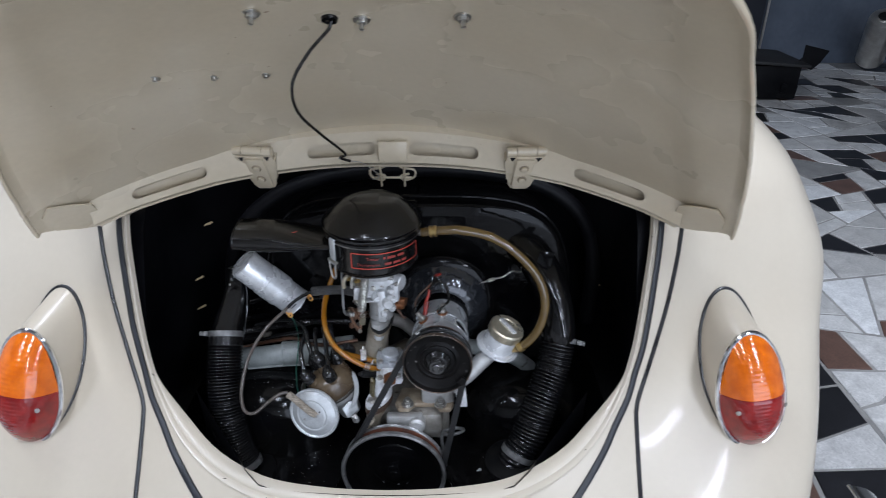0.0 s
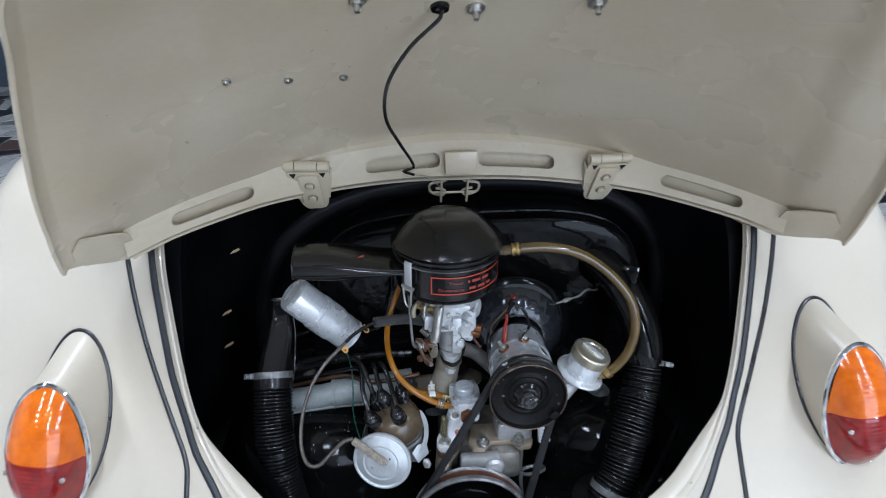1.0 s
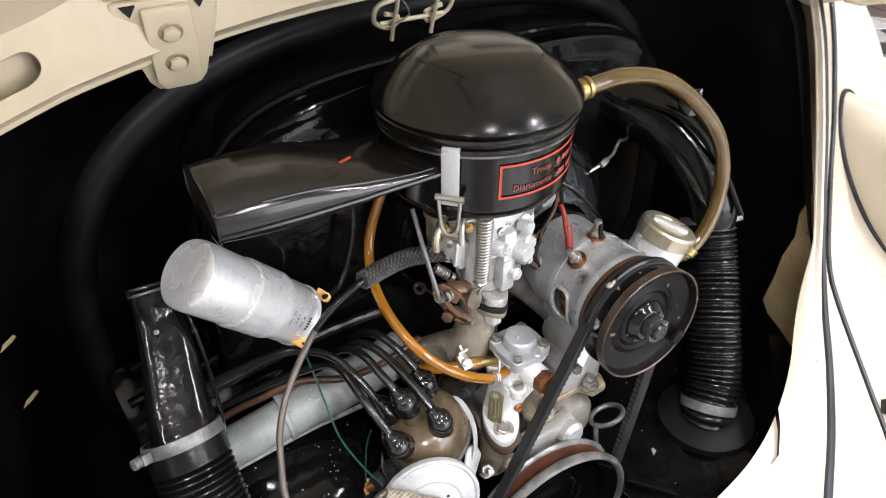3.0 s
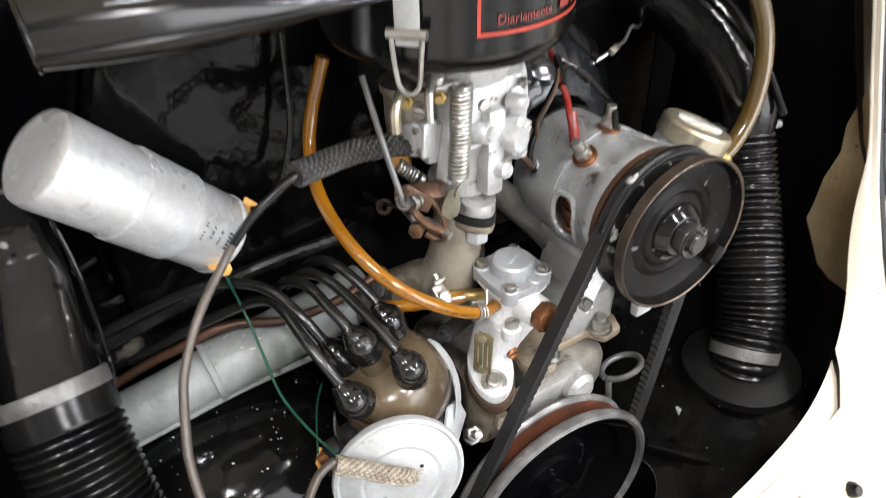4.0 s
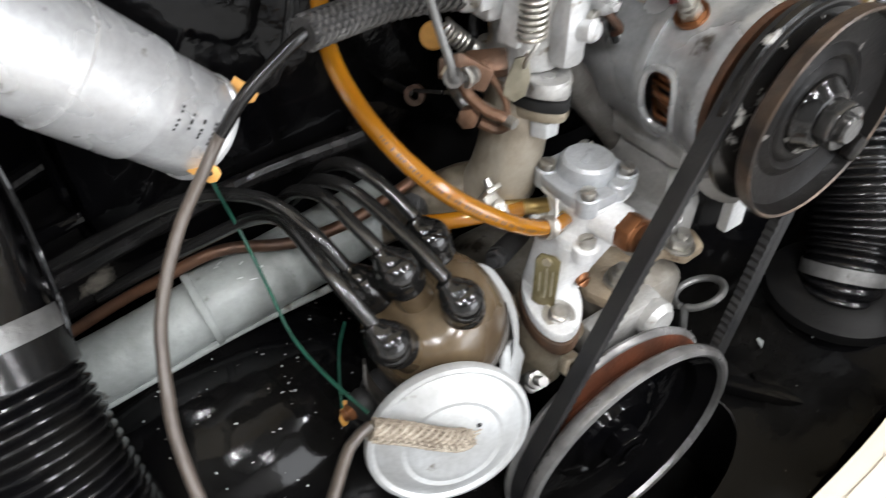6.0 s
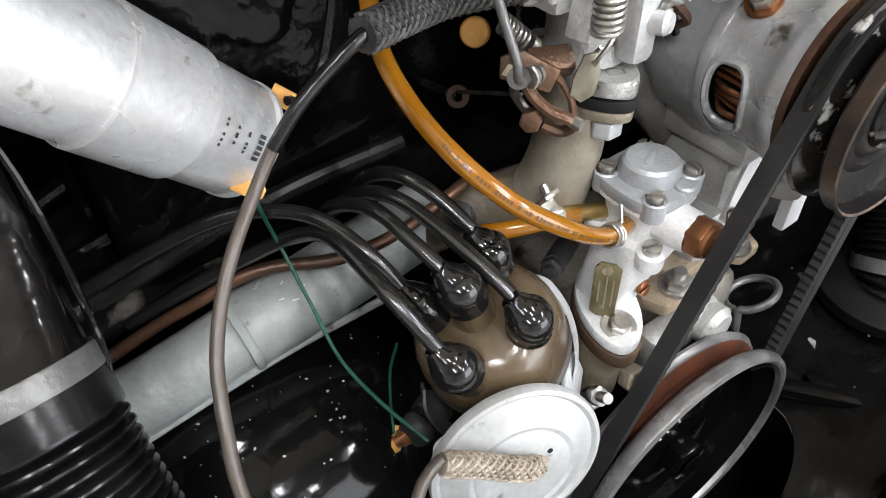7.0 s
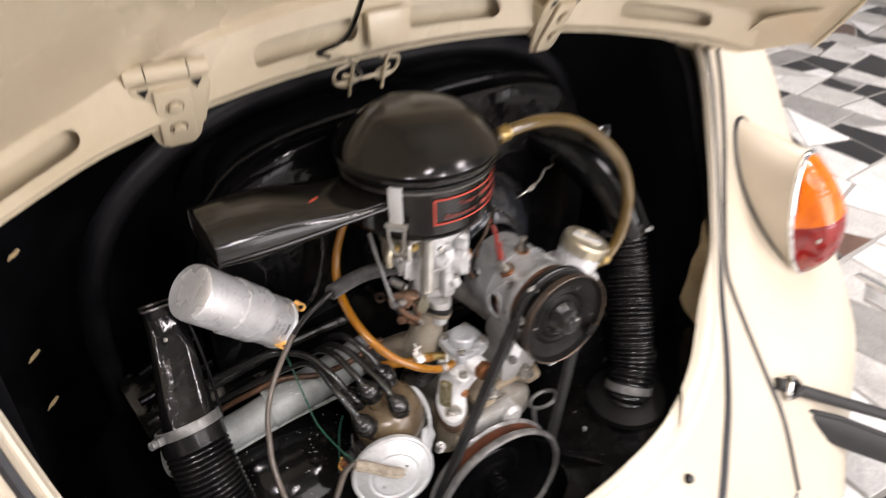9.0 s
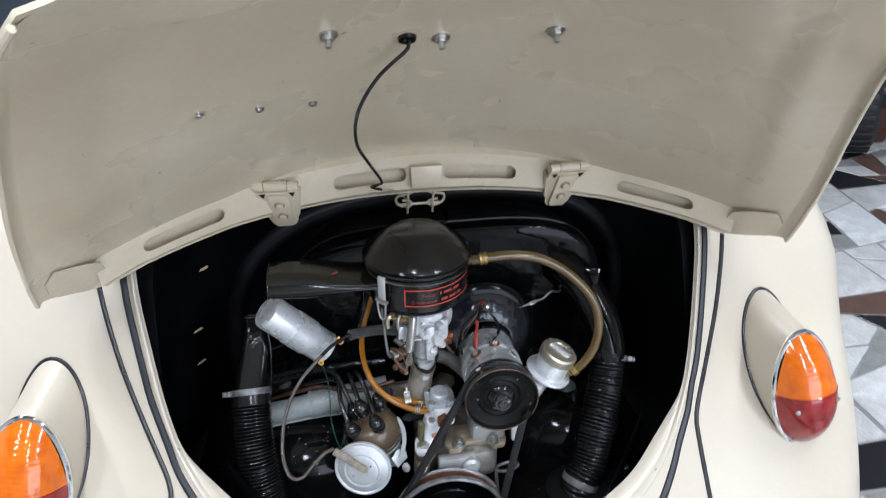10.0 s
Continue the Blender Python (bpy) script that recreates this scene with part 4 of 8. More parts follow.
def hinge(lid, k):
    """A pressed lid hinge: three knuckles on a pin, a tapered leaf with a raised channel, two bolts and folded sides."""
    x = 0.213 * k
    pin = frame_at((x, 0.176, 0.816), (0.12 * k, -0.97, 0.12), (1, 0.12 * k, 0))
    m = frame_at((x, 0.174, 0.816), (0.04 * k, -0.88, -0.47), (1, 0.05 * k, -0.04 * k))
    part("hinge", prism([(-0.030, -0.002), (-0.030, -0.018), (-0.019, -0.070), (-0.014, -0.078), (0.014, -0.078), (0.019, -0.070), (0.030, -0.018), (0.030, -0.002)], 0.004, m, 0.0012), CREAM_IN, lid, "cream pressed steel lid hinge")
    part("channel", prism([(-0.0145, -0.006), (-0.0150, -0.066), (-0.0110, -0.0745), (0.0110, -0.0745), (0.0150, -0.066), (0.0145, -0.006)], 0.0050, m @ pose(0, 0, 0.004), 0.0022), CREAM_IN, lid)
    for s in (-1, 1):
        side = [m @ Vector(p) for p in ((s * 0.0305, -0.012, 0.002), (s * 0.0270, -0.034, 0.002), (s * 0.0225, -0.056, 0.002))]
        part("hinge_side", strap([p + 0.0075 * (m.col[2].xyz * -1) for p in side], m.col[2].xyz, 0.018, 0.0024), CREAM_IN, lid)
        # no notch is cut: a near-black wedge paints its shade
        part("notch_shade", prism([(-0.0045, 0.0), (0.0, -0.0085), (0.0045, 0.0)], 0.0012, m @ pose(s * 0.0205, -0.0035, 0.0038), 0), DARK, lid, "near-black patch for the shade in a notch under the knuckles")
    for x0, x1 in ((-0.031, -0.0165), (-0.0155, 0.0155), (0.0165, 0.031)):
        part("knuckle", tube([pin @ Vector((x0, 0.005, 0.004)), pin @ Vector((x1, 0.005, 0.004))], 0.0074, 14), CREAM_IN, lid)
    for y in (-0.024, -0.050):
        part("bolt_recess", lathe([(0.0, 0.0002), (0.0068, 0.0002), (0.0074, 0.0006), (0.0078, 0.0)], 24, m @ Vector((0, y, 0.0090)), m.col[2].xyz), CREAM_WORN, lid, "darker worn-cream recess round a bolt")
        part("hinge_bolt", hex_nut(0.0056, 0.0036, m @ pose(0, y, 0.0090, 0, 0, 15)), CREAM_IN, lid, "worn painted hinge bolt")


engine_lid()


def lid_spring():
    spring = thing("lid_spring", "cream-painted wire lid spring hanging under the lid hinges", "spring", (0, 0.24, 0.78))
    for k in (-1, 1):
        x = 0.003 + 0.024 * k
        part("hook", tube(spline([(x - 0.010 * k, 0.215, 0.795), (x - 0.010 * k, 0.235, 0.772), (x + 0.012 * k, 0.238, 0.766), (x + 0.012 * k, 0.246, 0.750), (x - 0.006 * k, 0.25, 0.742), (x - 0.010 * k, 0.246, 0.752), (x + 0.004 * k, 0.242, 0.757)], 0.004), 0.0021, 8), CREAM_IN, spring)
        part("upper_loop", tube(spline([(x + 0.016 * k, 0.215, 0.800), (x + 0.018 * k, 0.225, 0.783), (x - 0.002 * k, 0.230, 0.776), (x - 0.004 * k, 0.245, 0.742), (x - 0.004 * k, 0.248, 0.732)], 0.004), 0.0019, 8), CREAM_IN, spring)
    part("cross_rod", tube([(-0.028, 0.247, 0.748), (0.034, 0.247, 0.748)], 0.002, 8), CREAM_IN, spring)
    coil = []
    for i in range(241):
        a = 2 * math.pi * 15 * i / 240
        coil.append((-0.03 + 0.066 * i / 240, 0.236 + 0.005 * math.cos(a), 0.786 + 0.005 * math.sin(a)))
    part("coil", tube(coil, 0.0011, 6), STEEL, spring)


lid_spring()
# ---- the engine ----
AXLE = Vector((-0.045, -0.9975, 0.052)).normalized()
CRANK = Vector((0.007, -0.003, 0.317))
DYNAMO = Vector((0.081, -0.0065, 0.5465))


def engine_tin():
    """Black sheet metal that closes the bay round the engine."""
    tin = thing("engine_tin", "glossy black sheet metal tin round the engine, dusty", "engine tin", (0, 0.1, 0.30))
    front = [(x, body_y(x, 0.37) + 0.016) for x in [-0.37 + 0.74 * i / 24 for i in range(25)]]
    edge = front + [(0.405, 0.10), (0.40, 0.30), (0.36, 0.45), (-0.36, 0.45), (-0.40, 0.30), (-0.405, 0.10)]
    well = [(CRANK.x + 0.098 * math.cos(a), 0.0 + 0.045 * math.sin(a) - 0.012) for a in [2 * math.pi * i / 40 for i in range(40)]]

    def ease(v):
        v = min(1, max(0, v))
        return v * v * (3 - 2 * v)

    def lie(x, y):
        side = ease((x - 0.125) / 0.065) * ease((0.10 - y) / 0.08)
        front = ease((-y - 0.015) / 0.045) * ease((x - 0.125) / 0.03)
        return x, y, 0.302 - 0.012 * math.exp(-((x - 0.01) / 0.14) ** 2) + 0.02 * max(0, y - 0.1) + 0.052 * max(side, front)
    part("rear_tin", sheet(edge, [well], lie, 0.03, 0.002), TIN_BLACK, tin)
    part("pulley_well", grid(40, 2, lambda u, v: (well[round(u * 40) % 40][0], well[round(u * 40) % 40][1], 0.292 - 0.09 * v), True), TIN_BLACK, tin, solid=False)
    part("well_floor", prism([(x, y) for x, y in well], 0.002, pose(0, 0, 0.20), 0), TIN_BLACK, tin)
    # cylinder covers either side
    for s, x0 in ((-1, -0.205), (1, 0.235)):
        prof = [(0.0, 0.075), (0.02, 0.0745), (0.040, 0.070), (0.056, 0.059), (0.067, 0.041), (0.073, 0.018), (0.075, -0.01), (0.076, -0.05)]
        dome = lathe(prof, 40, (0, 0, 0), (0, 0, 1))
        m = Matrix.Translation((x0, 0.128, 0.342)) @ Matrix.Diagonal((1.45, 1.1, 1.1, 1))
        part("cylinder_cover", moved(dome, m), DOME_BLACK, tin, "rounded glossy black cylinder cover")
    part("tin_fold", tube([lie(x, y + 0.012)[:2] + (lie(x, y + 0.012)[2] + 0.001,) for x, y in front], 0.004, 8), TIN_BLACK, tin, "rolled front edge of the tin")
    part("paint_chip", prism([(-0.009, -0.003), (-0.002, 0.004), (0.010, 0.003), (0.008, -0.003), (0.001, -0.001)], 0.0008, pose(0.153, 0.000, lie(0.153, 0)[2] + 0.002, 0, 14, 12), 0), VAC_ZINC, tin, "small white paint chip")
    for x, y in ((0.30, 0.02), (-0.33, 0.02), (0.24, -0.06), (-0.15, -0.075)):
        part("tin_screw", slot_screw(0.006, 0.003, pose(*lie(x, y))), WORN_STEEL, tin)
    for s in (-1, 1):
        x, y = (0.2080, -0.0110) if s > 0 else (-0.2470, 0.0120)
        part("hose_collar", lathe([(0.024, 0.006), (0.033, 0.007), (0.039, 0.0045), (0.046, 0.003), (0.0495, 0.0015), (0.0505, -0.006)], 48, (x, y, lie(x, y)[2] + 0.004), (-0.05, 0.03, 1) if s > 0 else (0, 0, 1)), COLLAR, tin, "black rubber hose collar")
    def cover_z(x, y):
        """The height of the cylinder covers, or of the flat tin."""
        high = lie(x, y)[2]
        for x0 in (-0.205, 0.235):
            r = math.hypot((x - x0) / 1.45, (y - 0.128) / 1.1)
            for (r0, h0), (r1, h1) in zip(prof, prof[1:]):
                if r0 <= r < r1:
                    high = max(high, 0.342 + 1.1 * (h0 + (h1 - h0) * (r - r0) / (r1 - r0)))
        return high
    rng = random.Random(21)
    flecks = []
    for k in range(330):
        x, y = (rng.uniform(-0.30, 0.36), rng.uniform(-0.10, 0.20)) if k % 4 else (rng.gauss(-0.19, 0.06), rng.gauss(0.09, 0.035))
        if math.hypot((x - CRANK.x) / 0.12, (y + 0.012) / 0.06) < 1 or y < body_y(x, 0.37) + 0.02:
            continue
        w = rng.choice((0.0003, 0.0003, 0.0004, 0.0005, 0.0006, 0.0010))
        z = cover_z(x, y)
        n = Vector(((cover_z(x - 0.002, y) - cover_z(x + 0.002, y)) / 0.004, (cover_z(x, y - 0.002) - cover_z(x, y + 0.002)) / 0.004, 1)).normalized()
        if n.z < 0.3:
            continue
        turn = rng.uniform(0, 6.28)
        flecks.append(prism([(w * rng.uniform(0.4, 1.3) * math.cos(t), w * rng.uniform(0.4, 1.0) * math.sin(t)) for t in (0.2, 1.5, 2.9, 4.0, 5.2)], 0.0003, frame_at(Vector((x, y, z)) + 0.0003 * n, n, (math.cos(turn), math.sin(turn), 0)), 0))
    tagged(part("dust_flecks", join(*flecks), VAC_ZINC, tin, "scattered pale flecks"), kind="stuff")
    # struts and folds at the pulley's foot
    part("side_strut", block((0.16, 0.016, 0.004), pose(0.20, -0.055, 0.307, 0, 0, -28), 0.001), TIN_BLACK, tin)
    part("side_strut", block((0.15, 0.012, 0.010), pose(0.155, -0.062, 0.307, 0, 0, -52), 0.002), TIN_BLACK, tin)
    return tin


engine_tin()


FAN_GLOSS = material("glossy_fan_cover", (0.02, 0.022, 0.026), (0.035, 0.037, 0.042), 30, 0.14, 0.4, 0.05, 120, 0.05, Specular_IOR_Level=0.9)


def fan_shroud():
    shroud = thing("fan_shroud", "glossy black pressed steel cooling fan shroud", "fan shroud", (0.04, 0.27, 0.40))
    half = [(0.0, 0.722), (0.10, 0.721), (0.17, 0.711), (0.215, 0.690), (0.245, 0.652), (0.262, 0.60), (0.27, 0.54), (0.265, 0.45), (0.20, 0.40)]
    outline = [(0.042 + x, z) for x, z in half] + [(0.042 - x, z) for x, z in reversed(half)]
    loop = spline([(x, 0, z) for x, z in outline] + [(outline[0][0], 0, outline[0][1])], 0.02)[:-1]
    n = len(loop)
    mid = Vector((0.042, 0, 0.56))
    rows = [(0.86, 0.196), (0.965, 0.196), (0.99, 0.199), (1.0, 0.206), (1.0, 0.225), (0.995, 0.30), (0.97, 0.335), (0.90, 0.345)]

    def skin(u, v):
        k, y = rows[round(v * (len(rows) - 1))]
        p = mid + k * (loop[round(u * n) % n] - mid)
        return p.x, y, p.z
    part("shroud_body", grid(n, len(rows) - 1, skin, True), BLACK_PAINT, shroud, solid=False)
    face = [(mid.x + 0.861 * (p.x - mid.x), mid.z + 0.861 * (p.z - mid.z)) for p in loop]
    hole = [(DYNAMO.x + 0.01 + 0.075 * math.cos(a), 0.535 + 0.075 * math.sin(a)) for a in [2 * math.pi * i / 40 for i in range(40)]]
    part("shroud_face", sheet(face, [hole], lambda x, z: (x, 0.196 + 0.012 * math.exp(-(((x - 0.093) ** 2 + (z - 0.535) ** 2) / 0.014)), z), 0.03), BLACK_PAINT, shroud, solid=False)
    part("seam_rib", tube([mid + 1.012 * (Vector((p.x, 0.0, p.z)) - mid) + Vector((0, 0.222, 0)) for p in loop], 0.0035, 8, True), BLACK_PAINT, shroud, "raised seam")
    part("rear_hoop", tube(spline([(-0.325, 0.30, 0.40), (-0.320, 0.30, 0.53), (-0.28, 0.30, 0.635), (-0.19, 0.30, 0.705), (-0.06, 0.30, 0.738), (0.12, 0.30, 0.742), (0.26, 0.30, 0.715), (0.345, 0.30, 0.65), (0.375, 0.30, 0.55), (0.375, 0.30, 0.42)], 0.02), 0.0145, 16), HOOP, shroud, "black seal behind the shroud")
    hub = (DYNAMO.x + 0.006, 0.168, 0.545)
    part("fan_plate", lathe([(0.092, 0.0), (0.094, 0.006), (0.088, 0.012), (0.080, 0.014)], 64, hub, (0, -1, 0.04)), BLACK_PAINT, shroud, "round glossy fan backing plate")
    part("fan_cone", lathe([(0.080, 0.012), (0.074, 0.022), (0.060, 0.034), (0.048, 0.040), (0.044, 0.040)], 96, hub, (0, -1, 0.04), lambda a: 1 + 0.010 * math.cos(24 * a)), FAN_GLOSS, shroud, "ribbed glossy fan cover cone")
    for a in range(6):
        w = a * math.pi / 3 + 0.4
        part("plate_screw", hex_nut(0.006, 0.004, frame_at((DYNAMO.x + 0.01 + 0.065 * math.cos(w), 0.185, 0.535 + 0.065 * math.sin(w)), (0, -1, 0))), WORN_STEEL, shroud)
    # outlets that turn down to the hoses
    part("outlet_right", tube(spline([(0.225, 0.215, 0.640), (0.252, 0.165, 0.622), (0.272, 0.125, 0.585), (0.280, 0.096, 0.545), (0.2815, 0.094, 0.520)], 0.01), lambda t, d: 0.033 - 0.0068 * t, 22), DUCT_BLACK, shroud, "black sheet metal outlet elbow")
    part("outlet_rib", tube(spline([(0.215, 0.178, 0.650), (0.245, 0.130, 0.640), (0.272, 0.092, 0.595), (0.284, 0.062, 0.548)], 0.01), 0.003, 8), DUCT_BLACK, shroud)
    part("outlet_flap", prism([(-0.012, 0), (0.012, 0), (0.016, 0.026), (-0.008, 0.026)], 0.002, frame_at((0.252, 0.13, 0.640), (-0.4, -0.8, 0.4), (1, -0.3, 0)), 0.0005), DUCT_BLACK, shroud)
    # left duct: a boxed elbow that turns round towards its hose
    mids = spline([(-0.265, 0.190, 0.602), (-0.266, 0.180, 0.582), (-0.270, 0.158, 0.553), (-0.276, 0.132, 0.525), (-0.2795, 0.103, 0.499)], 0.008)
    n, rows = 28, len(mids) - 1

    def duct(k=1.0):
        def place(u, v):
            j = round(v * rows)
            t = j / rows
            p, q = mids[max(0, j - 1)], mids[min(rows, j + 1)]
            d = (p - q).normalized()
            e1 = Vector((1, 0, 0))
            e1 = (e1 - e1.dot(d) * d).normalized()
            e2 = d.cross(e1)
            a = 2 * math.pi * u
            f = (abs(math.cos(a)) ** (9 - 6 * t) + abs(math.sin(a)) ** (9 - 6 * t)) ** (-1 / (9 - 6 * t))
            w, h = 0.0165 + 0.0102 * t ** 1.2, 0.012 + 0.0147 * t
            return mids[j] + k * f * (w * math.cos(a) * e1 + h * math.sin(a) * e2)
        return grid(n, rows, place, True)
    part("outlet_left", duct(), DUCT_BLACK, shroud, "black sheet metal duct", sharp=40, solid=False)
    part("duct_inside", duct(0.94), DARK, shroud, solid=False)
    part("outlet_left_lip", tube([duct()[0][i] for i in range(n)], 0.0014, 8, True), WORN_STEEL, shroud, "bare worn duct lip")
    part("duct_ridge", tube(spline([(-0.248, 0.160, 0.597), (-0.246, 0.146, 0.560), (-0.250, 0.112, 0.512), (-0.262, 0.092, 0.488)], 0.01), 0.0016, 8), DUCT_BLACK, shroud, "folded edge of the duct")
    part("duct_rivet", lathe([(0, 0.0015), (0.0018, 0.001), (0.0022, 0)], 12, (-0.272, 0.150, 0.592), (-0.3, -0.9, 0.3)), STEEL, shroud, "bright rivet")
    part("throttle_rod", tube(spline([(0.118, 0.160, 0.588), (0.134, 0.160, 0.589), (0.146, 0.159, 0.588), (0.152, 0.158, 0.592), (0.166, 0.156, 0.598), (0.174, 0.157, 0.601), (0.190, 0.163, 0.601), (0.206, 0.172, 0.607), (0.220, 0.178, 0.602), (0.228, 0.180, 0.604)], 0.004), 0.0016, 8), STEEL, shroud, "thin bright kinked wire")
    for p, q in (((0.134, 0.159, 0.589), (1, 0, 0)), ((0.170, 0.155, 0.600), (0.9, 0.1, 0.4))):
        part("wire_crimp", block((0.012, 0.006, 0.0045), frame_at(p, (0.1, -0.6, 0.8), q), 0.001), STEEL, shroud, "bright crimped clip")
    return shroud


fan_shroud()


def corrugated(line, r, depth, pitch, n=28, smooth_end=0.0):
    """A ribbed hose: rounded ribs along the line."""
    fine = spline(line, pitch / 6)

    def radius(t, d):
        if d < smooth_end:
            return r
        return r - depth * (1 - abs(math.sin(math.pi * d / pitch))) ** 1.3
    return tube(fine, radius, n)


def air_hose(right):
    s = "black corrugated rubber air hose with steel clamp" + (" beside generator" if right else " beside heater pipe")
    line = [(0.2820, 0.0950, 0.5220), (0.2700, 0.0690, 0.4800), (0.2460, 0.0310, 0.4300), (0.2290, 0.0060, 0.3920), (0.2120, -0.0085, 0.3660), (0.2060, -0.0125, 0.3500)] if right else [(-0.2797, 0.1140, 0.5135), (-0.2790, 0.0800, 0.4700), (-0.2740, 0.0500, 0.4250), (-0.2640, 0.0260, 0.3680), (-0.2470, 0.0120, 0.3180)]
    base = line[-1]
    hose = thing("air_hose", s, "hose", base, "ribbed air hoses")
    r = 0.0275 if right else 0.0285
    part("ribbed_hose", corrugated(line, r + 0.001, 0.0040, 0.0060 if right else 0.0050, 28, 0.0 if right else 0.018), RUBBER, hose)
    top, d = Vector(line[0]), (Vector(line[0]) - Vector(line[1])).normalized()
    m = frame_at(top, d, (1, 0, 0))
    band = 0.0042 if right else 0.0048
    part("clamp_band", lathe([(r - 0.001, -band), (r + 0.0012, -band), (r + 0.0016, -band + 0.001), (r + 0.0016, band - 0.001), (r + 0.0012, band), (r - 0.001, band)], 32, top + 0.002 * d, d), CLAMP_GREY, hose, "grey steel clamp band")
    w = radians(-12 if right else 215)
    m2 = m @ pose((r + 0.006) * math.cos(w), (r + 0.006) * math.sin(w), 0.002, 0, 0, math.degrees(w))
    part("clamp_lug", join(block((0.008, 0.010, 0.008), m2, 0.0015), slot_screw(0.004, 0.005, m2 @ pose(0.004, 0, 0, 0, 90, 0))), CLAMP_GREY, hose, "clamp screw lug")
    foot, d2 = Vector(line[-2 if right else -1]), (Vector(line[-3 if right else -2]) - Vector(line[-1])).normalized()
    part("foot_ring", lathe([(r - 0.002, -0.003), (r + 0.0015, -0.003), (r + 0.0015, 0.007), (r - 0.002, 0.007)], 32, foot, d2), CLAMP_GREY, hose, "plain steel foot ring")
    if not right:
        # moulded number on the smooth end
        def bend(x, y):
            a = -1.75 + (x - 0.025) / (r + 0.0004)
            return m @ Vector(((r + 0.0004) * math.cos(a), (r + 0.0004) * math.sin(a), -0.0105 + y))
        for i, w in enumerate((0.004, 0.003, 0.006, 0.005, 0.005, 0.003)):
            x0 = 0.010 + i * 0.0068
            part("moulded_bar", grid(3, 1, lambda u, v, x0=x0, w=w: bend(x0 + w * u, 0.005 * v)), RUBBER_DULL, hose, solid=False)
    return hose


air_hose(True)
air_hose(False)


def pulley_part(name, profile, centre, stuff, parent, label="", n=64):
    return part(name, lathe(profile, n, centre, AXLE), stuff, parent, label)


def crank_pulley():
    pulley = thing("crank_pulley", "large glossy black crankshaft pulley with worn rims", "pulley", CRANK)
    pulley_part("rear_flange", [(0.030, -0.024), (0.080, -0.024), (0.0848, -0.0225), (0.0862, -0.0200), (0.0848, -0.0178), (0.0825, -0.0168)], CRANK, PULLEY_RIM, pulley, "dark worn rear rim")
    pulley_part("groove", [(0.0825, -0.0168), (0.0715, -0.0120), (0.0715, -0.0095), (0.0810, -0.0052)], CRANK, RUST_DARK, pulley, "rust-red belt groove")
    pulley_part("front_flange", [(0.0810, -0.0052), (0.0848, -0.0042), (0.0875, -0.0015), (0.0885, 0.002), (0.0874, 0.0052), (0.0846, 0.0064), (0.0824, 0.0052), (0.0812, 0.0020)], CRANK, PULLEY_RIM, pulley, "bright worn rolled front rim")
    pulley_part("dish", [(0.0812, 0.002), (0.0790, -0.0015), (0.0706, -0.0062), (0.0690, -0.0145), (0.064, -0.0175), (0.046, -0.0175), (0.043, -0.015), (0.032, -0.014), (0.030, -0.009), (0.020, -0.008), (0, -0.008)], CRANK, BLACK_PAINT, pulley, "glossy black dished face")
    m = frame_at(CRANK, AXLE)
    part("bolt", join(hex_nut(0.0155, 0.012, m @ pose(0, 0, -0.008)), lathe([(0.0, 0.006), (0.009, 0.006), (0.008, 0.007), (0, 0.0072)], 20, CRANK, AXLE)), BLACK_PAINT, pulley, "large hexagon bolt")
    return pulley


crank_pulley()


def dynamo_pulley():
    pulley = thing("generator_pulley", "black generator pulley with rusty rim and bright hex nut", "pulley", DYNAMO)
    c = DYNAMO
    pulley_part("rear_half", [(0.018, -0.026), (0.049, -0.026), (0.0530, -0.0235), (0.0528, -0.0205), (0.040, -0.013)], c, CHIPPED, pulley, "black rear half with chipped paint")
    pulley_part("front_half", [(0.040, -0.013), (0.0512, -0.0085), (0.0526, -0.007), (0.0532, 0.0), (0.0524, 0.0008), (0.0512, 0.0)], c, PULLEY_RUST, pulley, "worn rusty front rim")
    pulley_part("dish", [(0.0512, 0.0), (0.0500, -0.0040), (0.0488, -0.0066), (0.0455, -0.0084), (0.0345, -0.0104), (0.0320, -0.0090), (0.0295, -0.0080), (0.0280, -0.0088), (0.0265, -0.0102), (0.0245, -0.0084), (0.022, -0.0078), (0.0, -0.0078)], c, PULLEY_BLACK, pulley, "stamped black dish")
    pulley_part("washer", [(0, 0.0002), (0.0135, 0.0), (0.0148, -0.0006), (0.0172, -0.0038), (0.0195, -0.0052), (0.0205, -0.0070), (0.0206, -0.0095)], c, HUB_GLOSS, pulley, "domed oily black washer", 40)
    m = frame_at(c, AXLE)
    part("nut", join(hex_nut(0.0125, 0.0095, m @ pose(0, 0, -0.002, 0, 0, 14)), lathe([(0.0075, 0.006), (0.0075, 0.0105), (0.0062, 0.0118), (0, 0.0118)], 20, c, AXLE), lathe([(0.0062, 0.0072), (0.0110, 0.0076), (0.0110, 0.0086), (0.0062, 0.008)], 24, c, AXLE)), HUB_STEEL, pulley, "worn shiny hexagon nut")
    w = radians(-38)
    part("notch", block((0.011, 0.013, 0.006), m @ pose(0.0475 * math.cos(w), 0.0475 * math.sin(w), -0.0015, 0, 0, -38), 0.0012), PULLEY_BLACK, pulley, "square holding notch")
    return pulley


dynamo_pulley()


